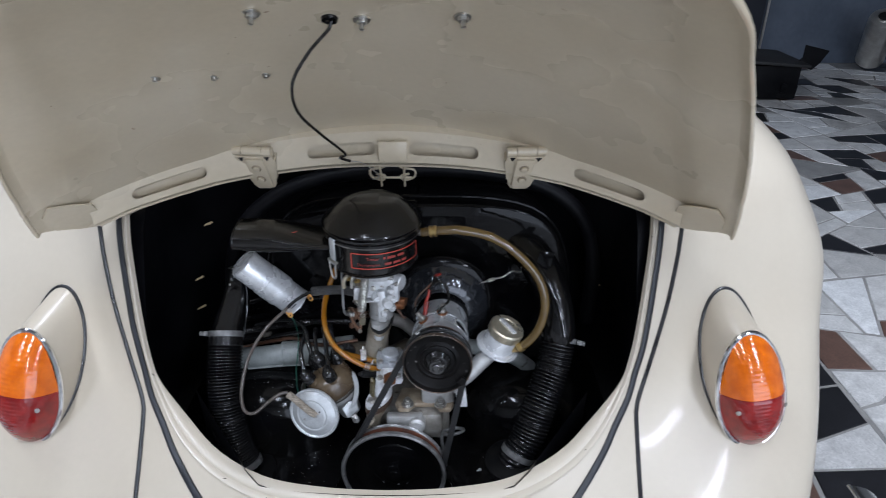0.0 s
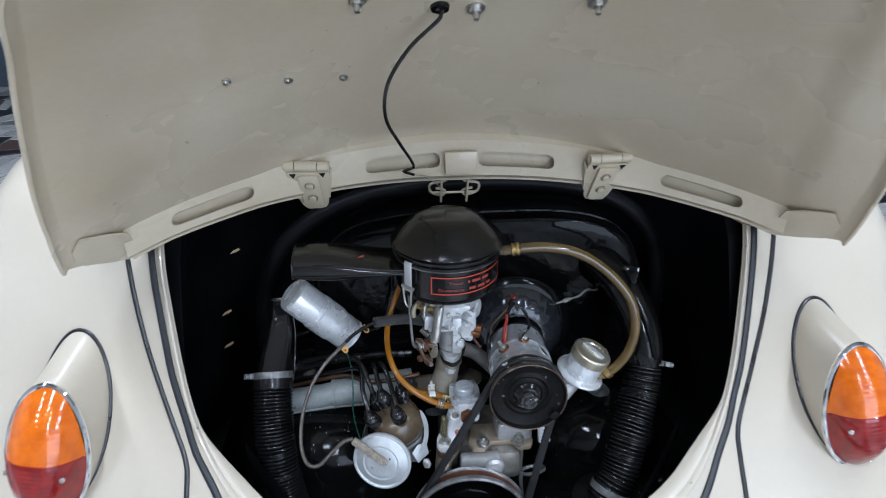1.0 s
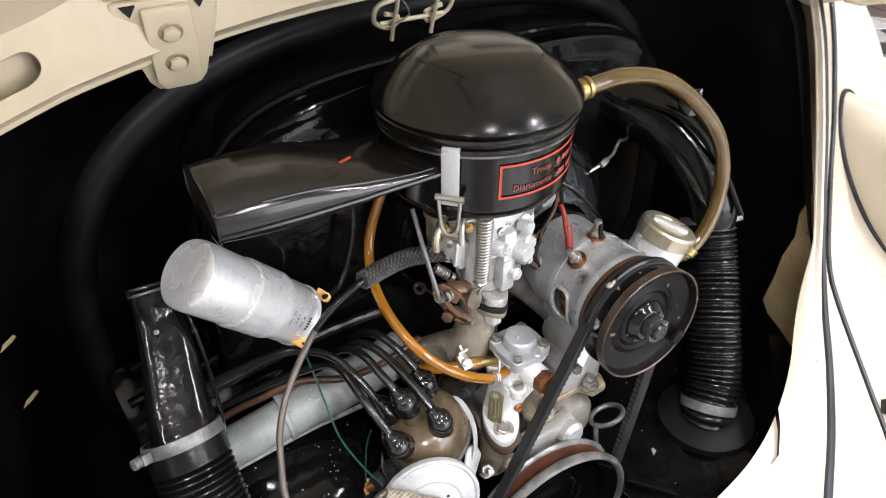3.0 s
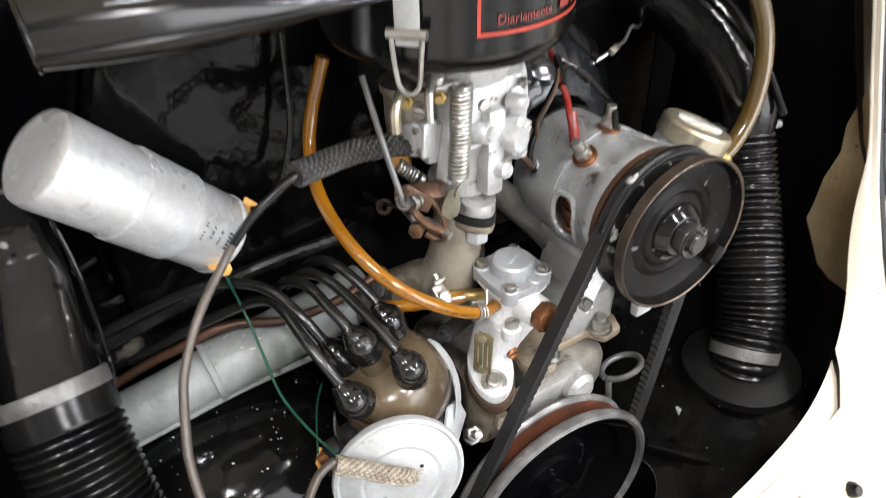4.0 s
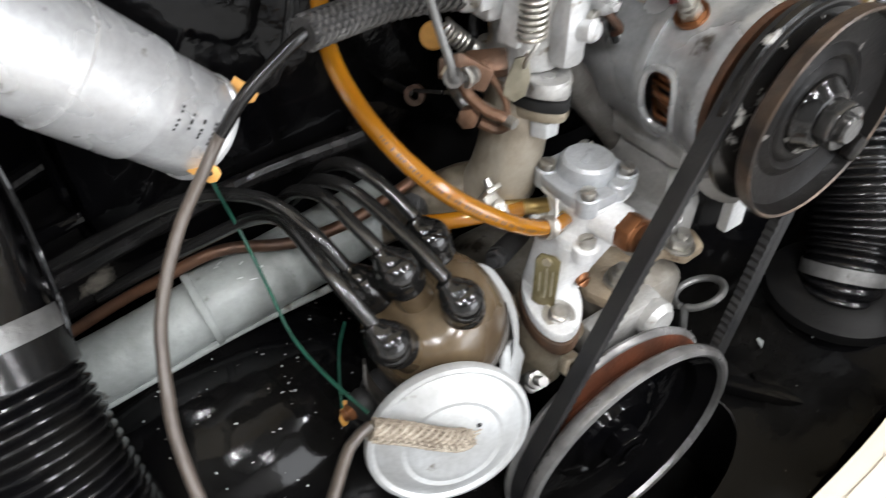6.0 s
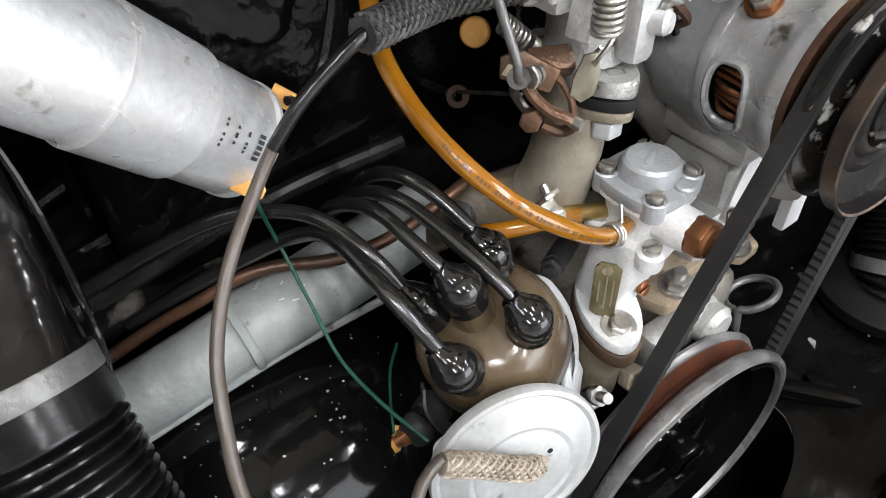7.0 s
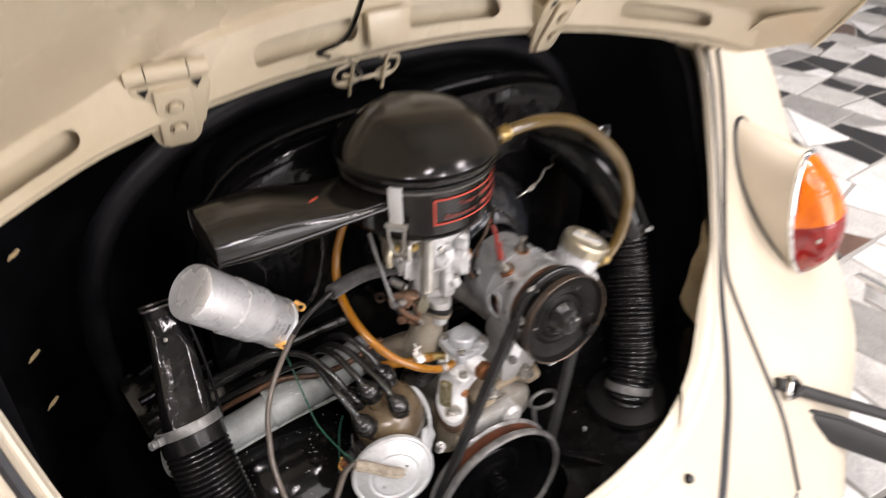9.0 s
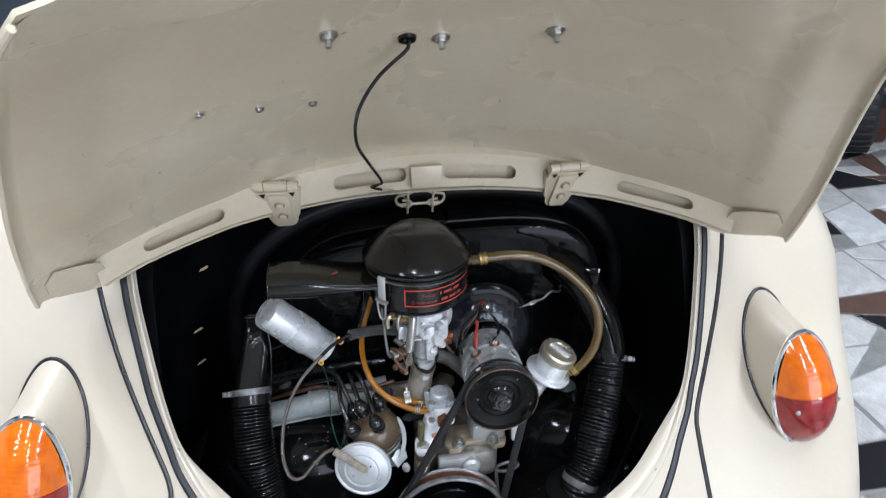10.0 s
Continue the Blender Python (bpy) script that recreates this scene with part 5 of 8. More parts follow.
def fan_belt():
    """A V belt laid round both pulleys."""
    c, d = CRANK - 0.0105 * AXLE, DYNAMO - 0.013 * AXLE
    m = frame_at(c, AXLE, (1, 0, 0))
    e = m.inverted() @ d
    r1, r2 = 0.0800, 0.0465
    dist, ang = math.hypot(e.x, e.y), math.atan2(e.y, e.x)
    w = math.acos((r1 - r2) / dist)
    line, out = [], []
    n1, n2 = 72, 48
    for i in range(n1 + 1):
        a = ang + w + (2 * math.pi - 2 * w) * i / n1
        line.append((r1 * math.cos(a), r1 * math.sin(a)))
        out.append(a)
    a0 = ang - w
    p1, p2 = line[-1], (e.x + r2 * math.cos(a0), e.y + r2 * math.sin(a0))
    for i in range(1, 150):
        line.append((p1[0] + (p2[0] - p1[0]) * i / 150, p1[1] + (p2[1] - p1[1]) * i / 150))
        out.append(a0)
    for i in range(n2 + 1):
        a = ang - w + 2 * w * i / n2
        line.append((e.x + r2 * math.cos(a), e.y + r2 * math.sin(a)))
        out.append(a)
    p1, p2 = line[-1], line[0]
    for i in range(1, 150):
        line.append((p1[0] + (p2[0] - p1[0]) * i / 150, p1[1] + (p2[1] - p1[1]) * i / 150))
        out.append(ang + w)
    belt = thing("fan_belt", "dull black rubber fan belt with cogged inner side", "belt", c)
    way = 0.0
    outer, inner = [], []
    for i, ((x, y), a) in enumerate(zip(line, out)):
        way += math.hypot(x - line[i - 1][0], y - line[i - 1][1]) if i else 0
        tooth = 0.0016 * (0.5 - 0.5 * math.cos(2 * math.pi * way / 0.006)) ** 0.7
        outer += [m @ Vector((x + r * math.cos(a), y + r * math.sin(a), h)) for r, h in ((0.0045, -0.0050), (0.0045, 0.0050), (0.0036, 0.0055), (-0.0010, 0.0044), (-0.0010, -0.0044), (0.0036, -0.0055))]
        inner += [m @ Vector((x + r * math.cos(a), y + r * math.sin(a), h)) for r, h in ((-0.0008, -0.0043), (-0.0008, 0.0043), (tooth - 0.0052, 0.0032), (tooth - 0.0052, -0.0032))]
    n = len(line)
    for name, points, label in (("outer_band", outer, "flat dull outer band"), ("cogged_side", inner, "cogged inner side")):
        k = len(points) // n
        part(name, (points, [(i * k + s, i * k + (s + 1) % k, (i + 1) % n * k + (s + 1) % k, (i + 1) % n * k + s) for i in range(n) for s in range(k)]), RUBBER_DULL, belt, label)
    return belt


fan_belt()


def generator():
    back = -AXLE
    c = DYNAMO
    gen = thing("generator", "grey steel generator with copper windings behind its window", "generator", c + 0.1 * back)

    def at(h):
        return c + h * back
    m = frame_at(at(0), back, (1, 0, 0))
    r = 0.0435
    # shell with an open window near its front end
    part("body", lathe([(r, 0.083), (r, 0.190), (r - 0.004, 0.195), (0, 0.195)], 64, c, back), GEN_GREY, gen)
    part("front_ring", lathe([(r + 0.001, 0.036), (r + 0.0032, 0.0365), (r + 0.0036, 0.039), (r + 0.0034, 0.0445), (r + 0.0018, 0.0475), (r + 0.0012, 0.0555), (r - 0.003, 0.0555), (r - 0.003, 0.036)], 64, c, back), GEN_GREY, gen, "cast end ring")
    part("rust_edge", lathe([(0.012, 0.033), (r + 0.0030, 0.033), (r + 0.0034, 0.0345), (r + 0.0034, 0.0368), (0.012, 0.0368)], 64, c, back), RUST, gen, "rusty front edge")
    part("rear_ring", lathe([(r + 0.0005, 0.0775), (r + 0.0020, 0.0775), (r + 0.0022, 0.079), (r + 0.0022, 0.083), (r + 0.0005, 0.084)], 64, c, back), GEN_GREY, gen)
    # bridge between the rings, with two windows
    wins = [(2.62, 3.42), (5.3, 6.0)]
    rows, n = [0.0535 + 0.0013 * i for i in range(21)], 160
    points, faces = [], []
    for h in rows:
        for i in range(n):
            a = 2 * math.pi * i / n
            points.append(m @ Vector((r * math.cos(a), r * math.sin(a), h)))
    for j in range(len(rows) - 1):
        for i in range(n):
            a = 2 * math.pi * (i + 0.5) / n
            h = (rows[j] + rows[j + 1]) / 2
            if any(abs((a - (lo + hi) / 2) * 2 / (hi - lo)) ** 3 + abs((h - 0.0665) / 0.0108) ** 3 < 1 for lo, hi in wins):
                continue
            k = (i + 1) % n
            faces.append((j * n + i, j * n + k, (j + 1) * n + k, (j + 1) * n + i))
    part("bridge", (points, faces), GEN_GREY, gen, solid=False)
    for lo, hi in wins:
        line = []
        for i in range(40):
            w = 2 * math.pi * i / 40
            f = (abs(math.cos(w)) ** 3 + abs(math.sin(w)) ** 3) ** (-1 / 3)
            a, h = (lo + hi) / 2 + (hi - lo) / 2 * 1.03 * f * math.cos(w), 0.0665 + 0.0112 * f * math.sin(w)
            line.append(m @ Vector(((r + 0.0002) * math.cos(a), (r + 0.0002) * math.sin(a), h)))
        part("window_rim", tube(line, 0.0022, 8, True), GEN_GREY, gen)
    part("armature", lathe([(0.026, 0.046), (0.030, 0.050), (0.030, 0.083)], 40, c, back), DARK, gen)
    for i in range(9):
        a = 2.5 + i * 0.12
        part("winding", tube(spline([m @ Vector((0.036 * math.cos(a), 0.036 * math.sin(a), 0.055)), m @ Vector((0.040 * math.cos(a + 0.1 + 0.1 * math.sin(i * 1.7)), 0.040 * math.sin(a + 0.1), 0.064 + 0.005 * math.sin(i * 2.1))), m @ Vector((0.034 * math.cos(a + 0.05), 0.034 * math.sin(a + 0.05), 0.078))], 0.004), 0.0016, 6), COPPER, gen, "copper winding")
    # terminals on top
    for a, h in ((2.20, 0.0690), (1.50, 0.0800)):
        d = (m.to_3x3() @ Vector((math.cos(a), math.sin(a), 0))).normalized()
        p = m @ Vector((r * math.cos(a), r * math.sin(a), h))
        d = -d if d.z < 0 else d
        if (p - at(h)).z < 0:
            a = -a
            p = m @ Vector((r * math.cos(a), r * math.sin(a), h))
            d = (p - at(h)).normalized()
        part("terminal", join(lathe([(0, 0), (0.0085, 0), (0.0085, 0.0018), (0.0, 0.0018)], 24, p, d)), COPPER, gen, "copper terminal washer")
        part("terminal_nut", join(hex_nut(0.0062, 0.005, frame_at(p + 0.0018 * d, d)), lathe([(0.0048, 0.0066), (0.0048, 0.009), (0.0034, 0.0095), (0.0034, 0.017), (0, 0.0175)], 16, p, d)), STEEL, gen, "plated terminal nut and stud")
    for a, h in ((2.72, 0.106), (2.2, 0.125)):
        for sgn in (1, -1):
            p = m @ Vector((r * math.cos(a), sgn * r * math.sin(a), h))
            d = (p - at(h)).normalized()
            if d.z > -0.2:
                part("pole_screw", slot_screw(0.0050, 0.0015, frame_at(p, d)), GEN_GREY, gen)
    part("clamp_strap", lathe([(r, 0.125), (r + 0.0022, 0.125), (r + 0.0022, 0.150), (r, 0.150)], 64, c, back), BLACK_PAINT, gen, "black steel clamp strap")
    # stamped marks
    def mark(x, y):
        a = 2.30 - x / r
        h = 0.098 + y
        p = m @ Vector(((r + 0.0004) * math.cos(a), (r + 0.0004) * math.sin(a), h))
        if p.z < at(h).z:
            p = m @ Vector(((r + 0.0004) * math.cos(a), -(r + 0.0004) * math.sin(a), h))
        return p
    part("stamped_mark", letters("D+", 0.012, mark), ALU_DIRTY, gen, solid=False)
    return gen


generator()


def generator_stand():
    stand = thing("generator_stand", "cast aluminium generator pedestal, oil stained", "pedestal", (0.075, 0.06, 0.33))
    part("pedestal", join(
        block((0.050, 0.060, 0.056), pose(0.090, 0.086, 0.472), 0.012, 0.8),
        block((0.056, 0.050, 0.05), pose(0.080, 0.080, 0.428), 0.010),
    ), STAND_GREY, stand)
    part("saddle", block((0.056, 0.07, 0.02), pose(0.090, 0.086, 0.497), 0.006), STAND_GREY, stand)
    part("flange", prism([(-0.050, -0.010), (-0.044, -0.024), (-0.026, -0.025), (-0.016, -0.012), (0.018, -0.012), (0.026, -0.025), (0.044, -0.024), (0.050, -0.010), (0.040, 0.03), (-0.040, 0.03)], 0.010, pose(0.058, 0.066, 0.408), 0.003), STAND_STAIN, stand, "brown-stained base flange")
    for x in (0.030, 0.085):
        part("bolt", join(lathe([(0, 0), (0.010, 0), (0.010, 0.002), (0, 0.002)], 24, (x, 0.050, 0.419), (0, 0, 1)), hex_nut(0.0080, 0.007, pose(x, 0.050, 0.421)), lathe([(0.004, 0), (0.004, 0.012), (0, 0.012)], 12, (x, 0.050, 0.421), (0, 0, 1))), STEEL, stand)
    strip = spline([(0.0880, 0.0560, 0.4960), (0.0830, 0.0540, 0.4880), (0.0680, 0.0495, 0.4745), (0.0560, 0.0450, 0.4640), (0.0520, 0.0435, 0.4610)], 0.004)
    part("bright_brace", strap(strip, (0.45, -0.35, -0.6), 0.0125, 0.003), PUMP_ZINC, stand, "bright bare metal brace")
    part("brace_bolt", join(hex_nut(0.0058, 0.005, frame_at((0.0560, 0.0435, 0.4640), (-0.45, -0.6, 0.65))), lathe([(0.003, 0), (0.003, 0.010), (0, 0.010)], 12, (0.0560, 0.0435, 0.4640), (-0.45, -0.6, 0.65))), WORN_STEEL, stand, "dark brace bolt")
    part("side_web", prism([(0, 0), (0.018, 0), (0.010, 0.075), (-0.006, 0.075)], 0.008, frame_at((0.112, 0.045, 0.425), (0, -1, 0), (1, 0, 0)), 0.002), PUMP_ZINC, stand)
    part("filler_neck", tube(spline([(0.10, 0.045, 0.462), (0.128, 0.055, 0.478), (0.155, 0.070, 0.498), (0.178, 0.083, 0.514)], 0.008), 0.0135, 18), ALU, stand, "cast oil filler neck")
    part("timing_case", join(block((0.13, 0.10, 0.08), pose(0.035, 0.115, 0.363), 0.014), block((0.070, 0.045, 0.05), pose(0.055, 0.062, 0.381), 0.012)), CASE_OIL, stand, "oily crankcase")
    part("pump_cover", join(lathe([(0, 0.020), (0.010, 0.020), (0.014, 0.016), (0.014, 0)], 28, (0.046, 0.042, 0.392), (0, -1, 0.05)), block((0.06, 0.016, 0.03), pose(0.025, 0.040, 0.392), 0.004)), ALU, stand)
    part("case_bolt", hex_nut(0.0085, 0.010, frame_at((-0.030, 0.028, 0.405), (-0.2, -0.8, 0.5))), ALU_DIRTY, stand)
    part("case_stud", join(hex_nut(0.0065, 0.006, frame_at((-0.055, 0.034, 0.400), (-0.1, -0.7, 0.7))), lathe([(0.003, 0), (0.003, 0.014), (0, 0.014)], 12, (-0.055, 0.034, 0.400), (-0.1, -0.7, 0.7))), WORN_STEEL, stand, "threaded stud with nut")
    ring = frame_at((0.106, 0.037, 0.372), (-0.15, 0.45, 0.88), (1, 0, 0))
    loop = [ring @ Vector((0.018 * math.cos(a), 0.0165 * math.sin(a), 0)) for a in [3.3 + 2 * math.pi * i / 28 for i in range(28)]]
    part("dipstick", tube(spline([(0.094, 0.030, 0.300), (0.090, 0.029, 0.335), (0.0875, 0.031, 0.360)] + loop, 0.004), 0.0027, 10), CLAMP_GREY, stand, "wire loop of the oil dipstick")
    return stand


generator_stand()


def oil_filler():
    axis = Vector((0.33, -0.12, 0.93)).normalized()
    o = Vector((0.178, 0.084, 0.514))
    filler = thing("oil_filler", "plated oil filler canister with a knurled screw cap", "oil filler", o)
    part("canister", lathe([(0, -0.004), (0.026, -0.004), (0.0355, 0.0), (0.0365, 0.002), (0.0355, 0.0045), (0.0275, 0.006), (0.0265, 0.010), (0.0265, 0.034), (0.024, 0.038), (0, 0.038)], 48, o, axis), COIL_ALU, filler)
    part("cap", lathe([(0.0275, 0.032), (0.0285, 0.033), (0.0285, 0.045), (0.0265, 0.0475), (0.018, 0.048), (0.016, 0.0465), (0, 0.0465)], 96, o, axis, lambda a: 1 + 0.008 * (1 if int(a * 48 / math.pi) % 2 else -1)), PALE_BRASS, filler, "knurled plated cap")
    m = frame_at(o, axis)
    part("cap_grip", prism([(-0.004, -0.018), (0.004, -0.018), (0.004, 0.018), (-0.004, 0.018)], 0.004, m @ pose(0, 0, 0.046, 0, 0, 40), 0.001), COIL_ALU, filler)
    part("nipple", tube([(0.200, 0.075, 0.517), (0.2115, 0.0655, 0.5245)], 0.0068, 14), BRASS, filler, "brass breather nipple")
    return filler


oil_filler()


def breather_hose():
    line = [(0.056, 0.102, 0.716), (0.085, 0.100, 0.720), (0.120, 0.100, 0.720), (0.165, 0.100, 0.708), (0.205, 0.094, 0.682), (0.238, 0.084, 0.645), (0.250, 0.075, 0.605), (0.244, 0.068, 0.567), (0.228, 0.065, 0.540), (0.210, 0.066, 0.523)]
    hose = thing("breather_hose", "brown translucent breather hose arching from air cleaner to oil filler", "hose", line[-1])
    part("hose_tube", tube(spline(line), 0.0072, 16), BREATHER, hose)
    p, q = Vector(line[0]), Vector(line[1])
    part("ferrule", lathe([(0.0076, 0), (0.0092, 0.001), (0.0092, 0.004), (0.0080, 0.005), (0.0080, 0.007), (0.0092, 0.008), (0.0092, 0.011), (0.0076, 0.012)], 20, p + 0.012 * (q - p).normalized(), q - p), BRASS, hose, "brass crimped ferrule")
    p, q = Vector(line[-1]), Vector(line[-2])
    part("ferrule", lathe([(0.0076, 0), (0.0088, 0.001), (0.0088, 0.008), (0.0076, 0.009)], 20, p + 0.002 * (q - p).normalized(), q - p), BRASS, hose, "brass crimped ferrule")


breather_hose()
# ---- on the engine ----
CLEAN = Vector((-0.020, 0.113, 0.0))


SNORKEL = material("snorkel_black", (0.005, 0.0047, 0.0044), (0.011, 0.0095, 0.008), 16, 0.15, 0, 0.10, 60, 0.08, ((0.10, 0.085, 0.07), 0.30, 70), Specular_IOR_Level=0.5)


def air_cleaner():
    cleaner = thing("air_cleaner", "black oil bath air cleaner with red framed label and snorkel", "air cleaner", CLEAN + Vector((0, 0, 0.66)))
    c = CLEAN
    part("bowl", lathe([(0, 0.662), (0.030, 0.662), (0.064, 0.664), (0.0695, 0.669), (0.0718, 0.676), (0.0718, 0.714), (0.0730, 0.7165), (0.0730, 0.7185)], 72, c), CLEANER_BLACK, cleaner)
    part("rim", lathe([(0.0730, 0.7170), (0.0742, 0.7175), (0.0742, 0.7190), (0.0730, 0.7195)], 72, c), WORN_STEEL, cleaner, "worn bright joint line")
    part("dome", lathe([(0.0730, 0.7190), (0.0754, 0.7205), (0.0754, 0.7232), (0.0738, 0.7242), (0.0755, 0.7255), (0.0768, 0.7275), (0.0768, 0.7308), (0.0750, 0.7320), (0.0767, 0.7334), (0.0772, 0.7352), (0.0745, 0.7392), (0.0672, 0.7464), (0.0578, 0.7544), (0.0505, 0.7598), (0.0484, 0.7609), (0.0470, 0.7623), (0.0420, 0.7651), (0.0320, 0.7673), (0.0160, 0.7685), (0, 0.7689)], 72, c), CLEANER_BLACK, cleaner, "rounded black cleaner dome")

    def on(a, z, h=0.0006):
        return c.x + (0.0718 + h) * math.cos(a), c.y + (0.0718 + h) * math.sin(a), z
    a0, a1, z0, z1, t = radians(-111.5), radians(-20), 0.6845, 0.7105, 0.0018
    bands = [grid(40, 1, lambda u, v, z=z: on(a0 + (a1 - a0) * u, z + t * v)) for z in (z0, z1 - t)]
    bands += [grid(1, 6, lambda u, v, a=a: on(a + t / 0.0718 * u, z0 + (z1 - z0) * v)) for a in (a0, a1 - t / 0.0718)]
    part("label_frame", join(*bands), RED_PRINT, cleaner, "red printed label frame", solid=False)
    for x0, w, z in LABEL_BARS:
        part("label_bar", grid(6, 1, lambda u, v, x0=x0, w=w, z=z: on(a0 + (x0 + w * u) / 0.0718, z + 0.0042 * v)), RED_TEXT, cleaner, "unreadable red print", solid=False)
    for words, x0, z in LABEL_LINES:
        part("label_text", letters(words, 0.0068, lambda x, y, x0=x0, z=z: on(a0 + (x0 + x) / 0.0718, z + y)), RED_TEXT, cleaner, "red label lettering", solid=False)
    # snorkel: two pressed halves that widen towards the mouth, joined in a seam
    rows = [(-0.050, 0.036, 0.0055, 0.006), (-0.080, 0.037, 0.0055, 0.006), (-0.100, 0.038, 0.0065, 0.0065), (-0.118, 0.038, 0.0095, 0.008), (-0.138, 0.039, 0.0145, 0.010), (-0.158, 0.039, 0.0195, 0.012), (-0.175, 0.039, 0.0225, 0.013), (-0.198, 0.038, 0.0235, 0.012), (-0.215, 0.037, 0.0230, 0.010), (-0.226, 0.036, 0.0225, 0.0085)]
    n, top = 36, len(rows) - 1

    def horn_at(j, a, k=1.0):
        x, w, up, low = rows[j]
        c, s_ = math.cos(a), math.sin(a)
        zs = 0.7050 + 0.0015 * j / top
        h = up * abs(s_) ** 0.62 if s_ > 0 else -low * abs(s_) ** 0.75
        return x, 0.1035 - k * w * (abs(c) ** 0.8) * (1 if c > 0 else -1), zs + k * h

    def horn(k=1.0):
        return grid(n, top, lambda u, v: horn_at(round(v * top), 2 * math.pi * u, k), True)
    part("snorkel", horn(), SNORKEL, cleaner, "flattened black intake snorkel, scuffed on top", solid=False)
    part("snorkel_inside", horn(0.93), DARK, cleaner, solid=False)
    part("snorkel_lip", tube([horn_at(top, 2 * math.pi * i / n) for i in range(n)], 0.0013, 8, True), CLEANER_BLACK, cleaner, "scuffed snorkel edge")
    for w in (0.0, math.pi):
        line = [Vector(horn_at(j, w)) for j in range(1, top + 1)]
        part("snorkel_seam", tube(line, 0.0019, 8), CLEANER_BLACK, cleaner, "pressed seam of the snorkel")
    part("snorkel_ridge", tube(spline([Vector(horn_at(j, 0.52)) + Vector((0, 0.0004, -0.0006)) for j in range(1, top - 1)], 0.004), 0.0013, 8), CLEANER_BLACK, cleaner, "worn bright ridge")
    part("red_stroke", block((0.011, 0.0022, 0.0003), frame_at(Vector(horn_at(4, 1.3)) + Vector((0, 0, 0.0012)), (-0.25, -0.2, 0.95), (1, 0, 0.25)), 0), RED_PRINT, cleaner, "small red paint stroke")
    # spring clip
    a = radians(-137)
    m = frame_at(on(a, 0.708, 0.004), (math.cos(a), math.sin(a), 0), (0, 0, 1))
    part("clip_plate", join(block((0.040, 0.0125, 0.0026), m @ pose(-0.006, 0, 0), 0.001), block((0.010, 0.0125, 0.010), m @ pose(0.013, 0, -0.004), 0.002)), VAC_ZINC, cleaner, "pale grey spring clip")

    def w(x, y, h):
        return m @ Vector((x, y, h))
    part("clip_wire", tube(spline([w(-0.018, -0.008, 0.001), w(-0.030, -0.007, 0.002), w(-0.046, -0.005, 0.001), w(-0.050, 0.0, 0.001), w(-0.046, 0.005, 0.001), w(-0.030, 0.007, 0.002), w(-0.018, 0.008, 0.001)], 0.004), 0.0014, 8), STEEL, cleaner, "bent wire of the clip")
    part("clip_pivot", tube([w(-0.020, -0.010, 0.001), w(-0.020, 0.010, 0.001)], 0.0026, 10), STEEL, cleaner)
    part("breather_stub", tube([(0.045, 0.104, 0.716), (0.066, 0.101, 0.717)], 0.0060, 14), WORN_STEEL, cleaner)
    return cleaner


LABEL_LINES = [("Trocar", 0.024, 0.6995), ("Diariamente", 0.010, 0.6895)]
LABEL_BARS = [(0.049, 0.003, 0.6997), (0.055, 0.013, 0.6997), (0.071, 0.012, 0.6997), (0.051, 0.010, 0.6897), (0.064, 0.012, 0.6897), (0.079, 0.008, 0.6897)]
air_cleaner()


CARB_ZINC = material("carburettor_zinc", (0.70, 0.71, 0.715), (0.52, 0.52, 0.515), 60, 0.34, 0.35, 0.3, 420, 0.14, ((0.18, 0.13, 0.08), 0.33, 80))
LEVER_OLIVE = material("olive_plating", (0.34, 0.32, 0.25), (0.22, 0.20, 0.15), 60, 0.34, 0.6, 0.15, 300, 0.1, ((0.10, 0.07, 0.045), 0.35, 80))
CARB_GREASY = material("greasy_carburettor", (0.36, 0.33, 0.28), (0.17, 0.14, 0.10), 60, 0.34, 0.35, 0.35, 420, 0.16, ((0.55, 0.54, 0.52), 0.36, 75))
LINK_BROWN = material("brown_linkage", (0.17, 0.092, 0.056), (0.075, 0.048, 0.034), 70, 0.36, 0.55, 0.35, 350, 0.12, ((0.34, 0.31, 0.28), 0.36, 70))
ROD_TOP, ROD_MID = (-0.074, 0.118, 0.648), (-0.0725, 0.098, 0.607)
PLUG = (-0.015, 0.185, 0.543)


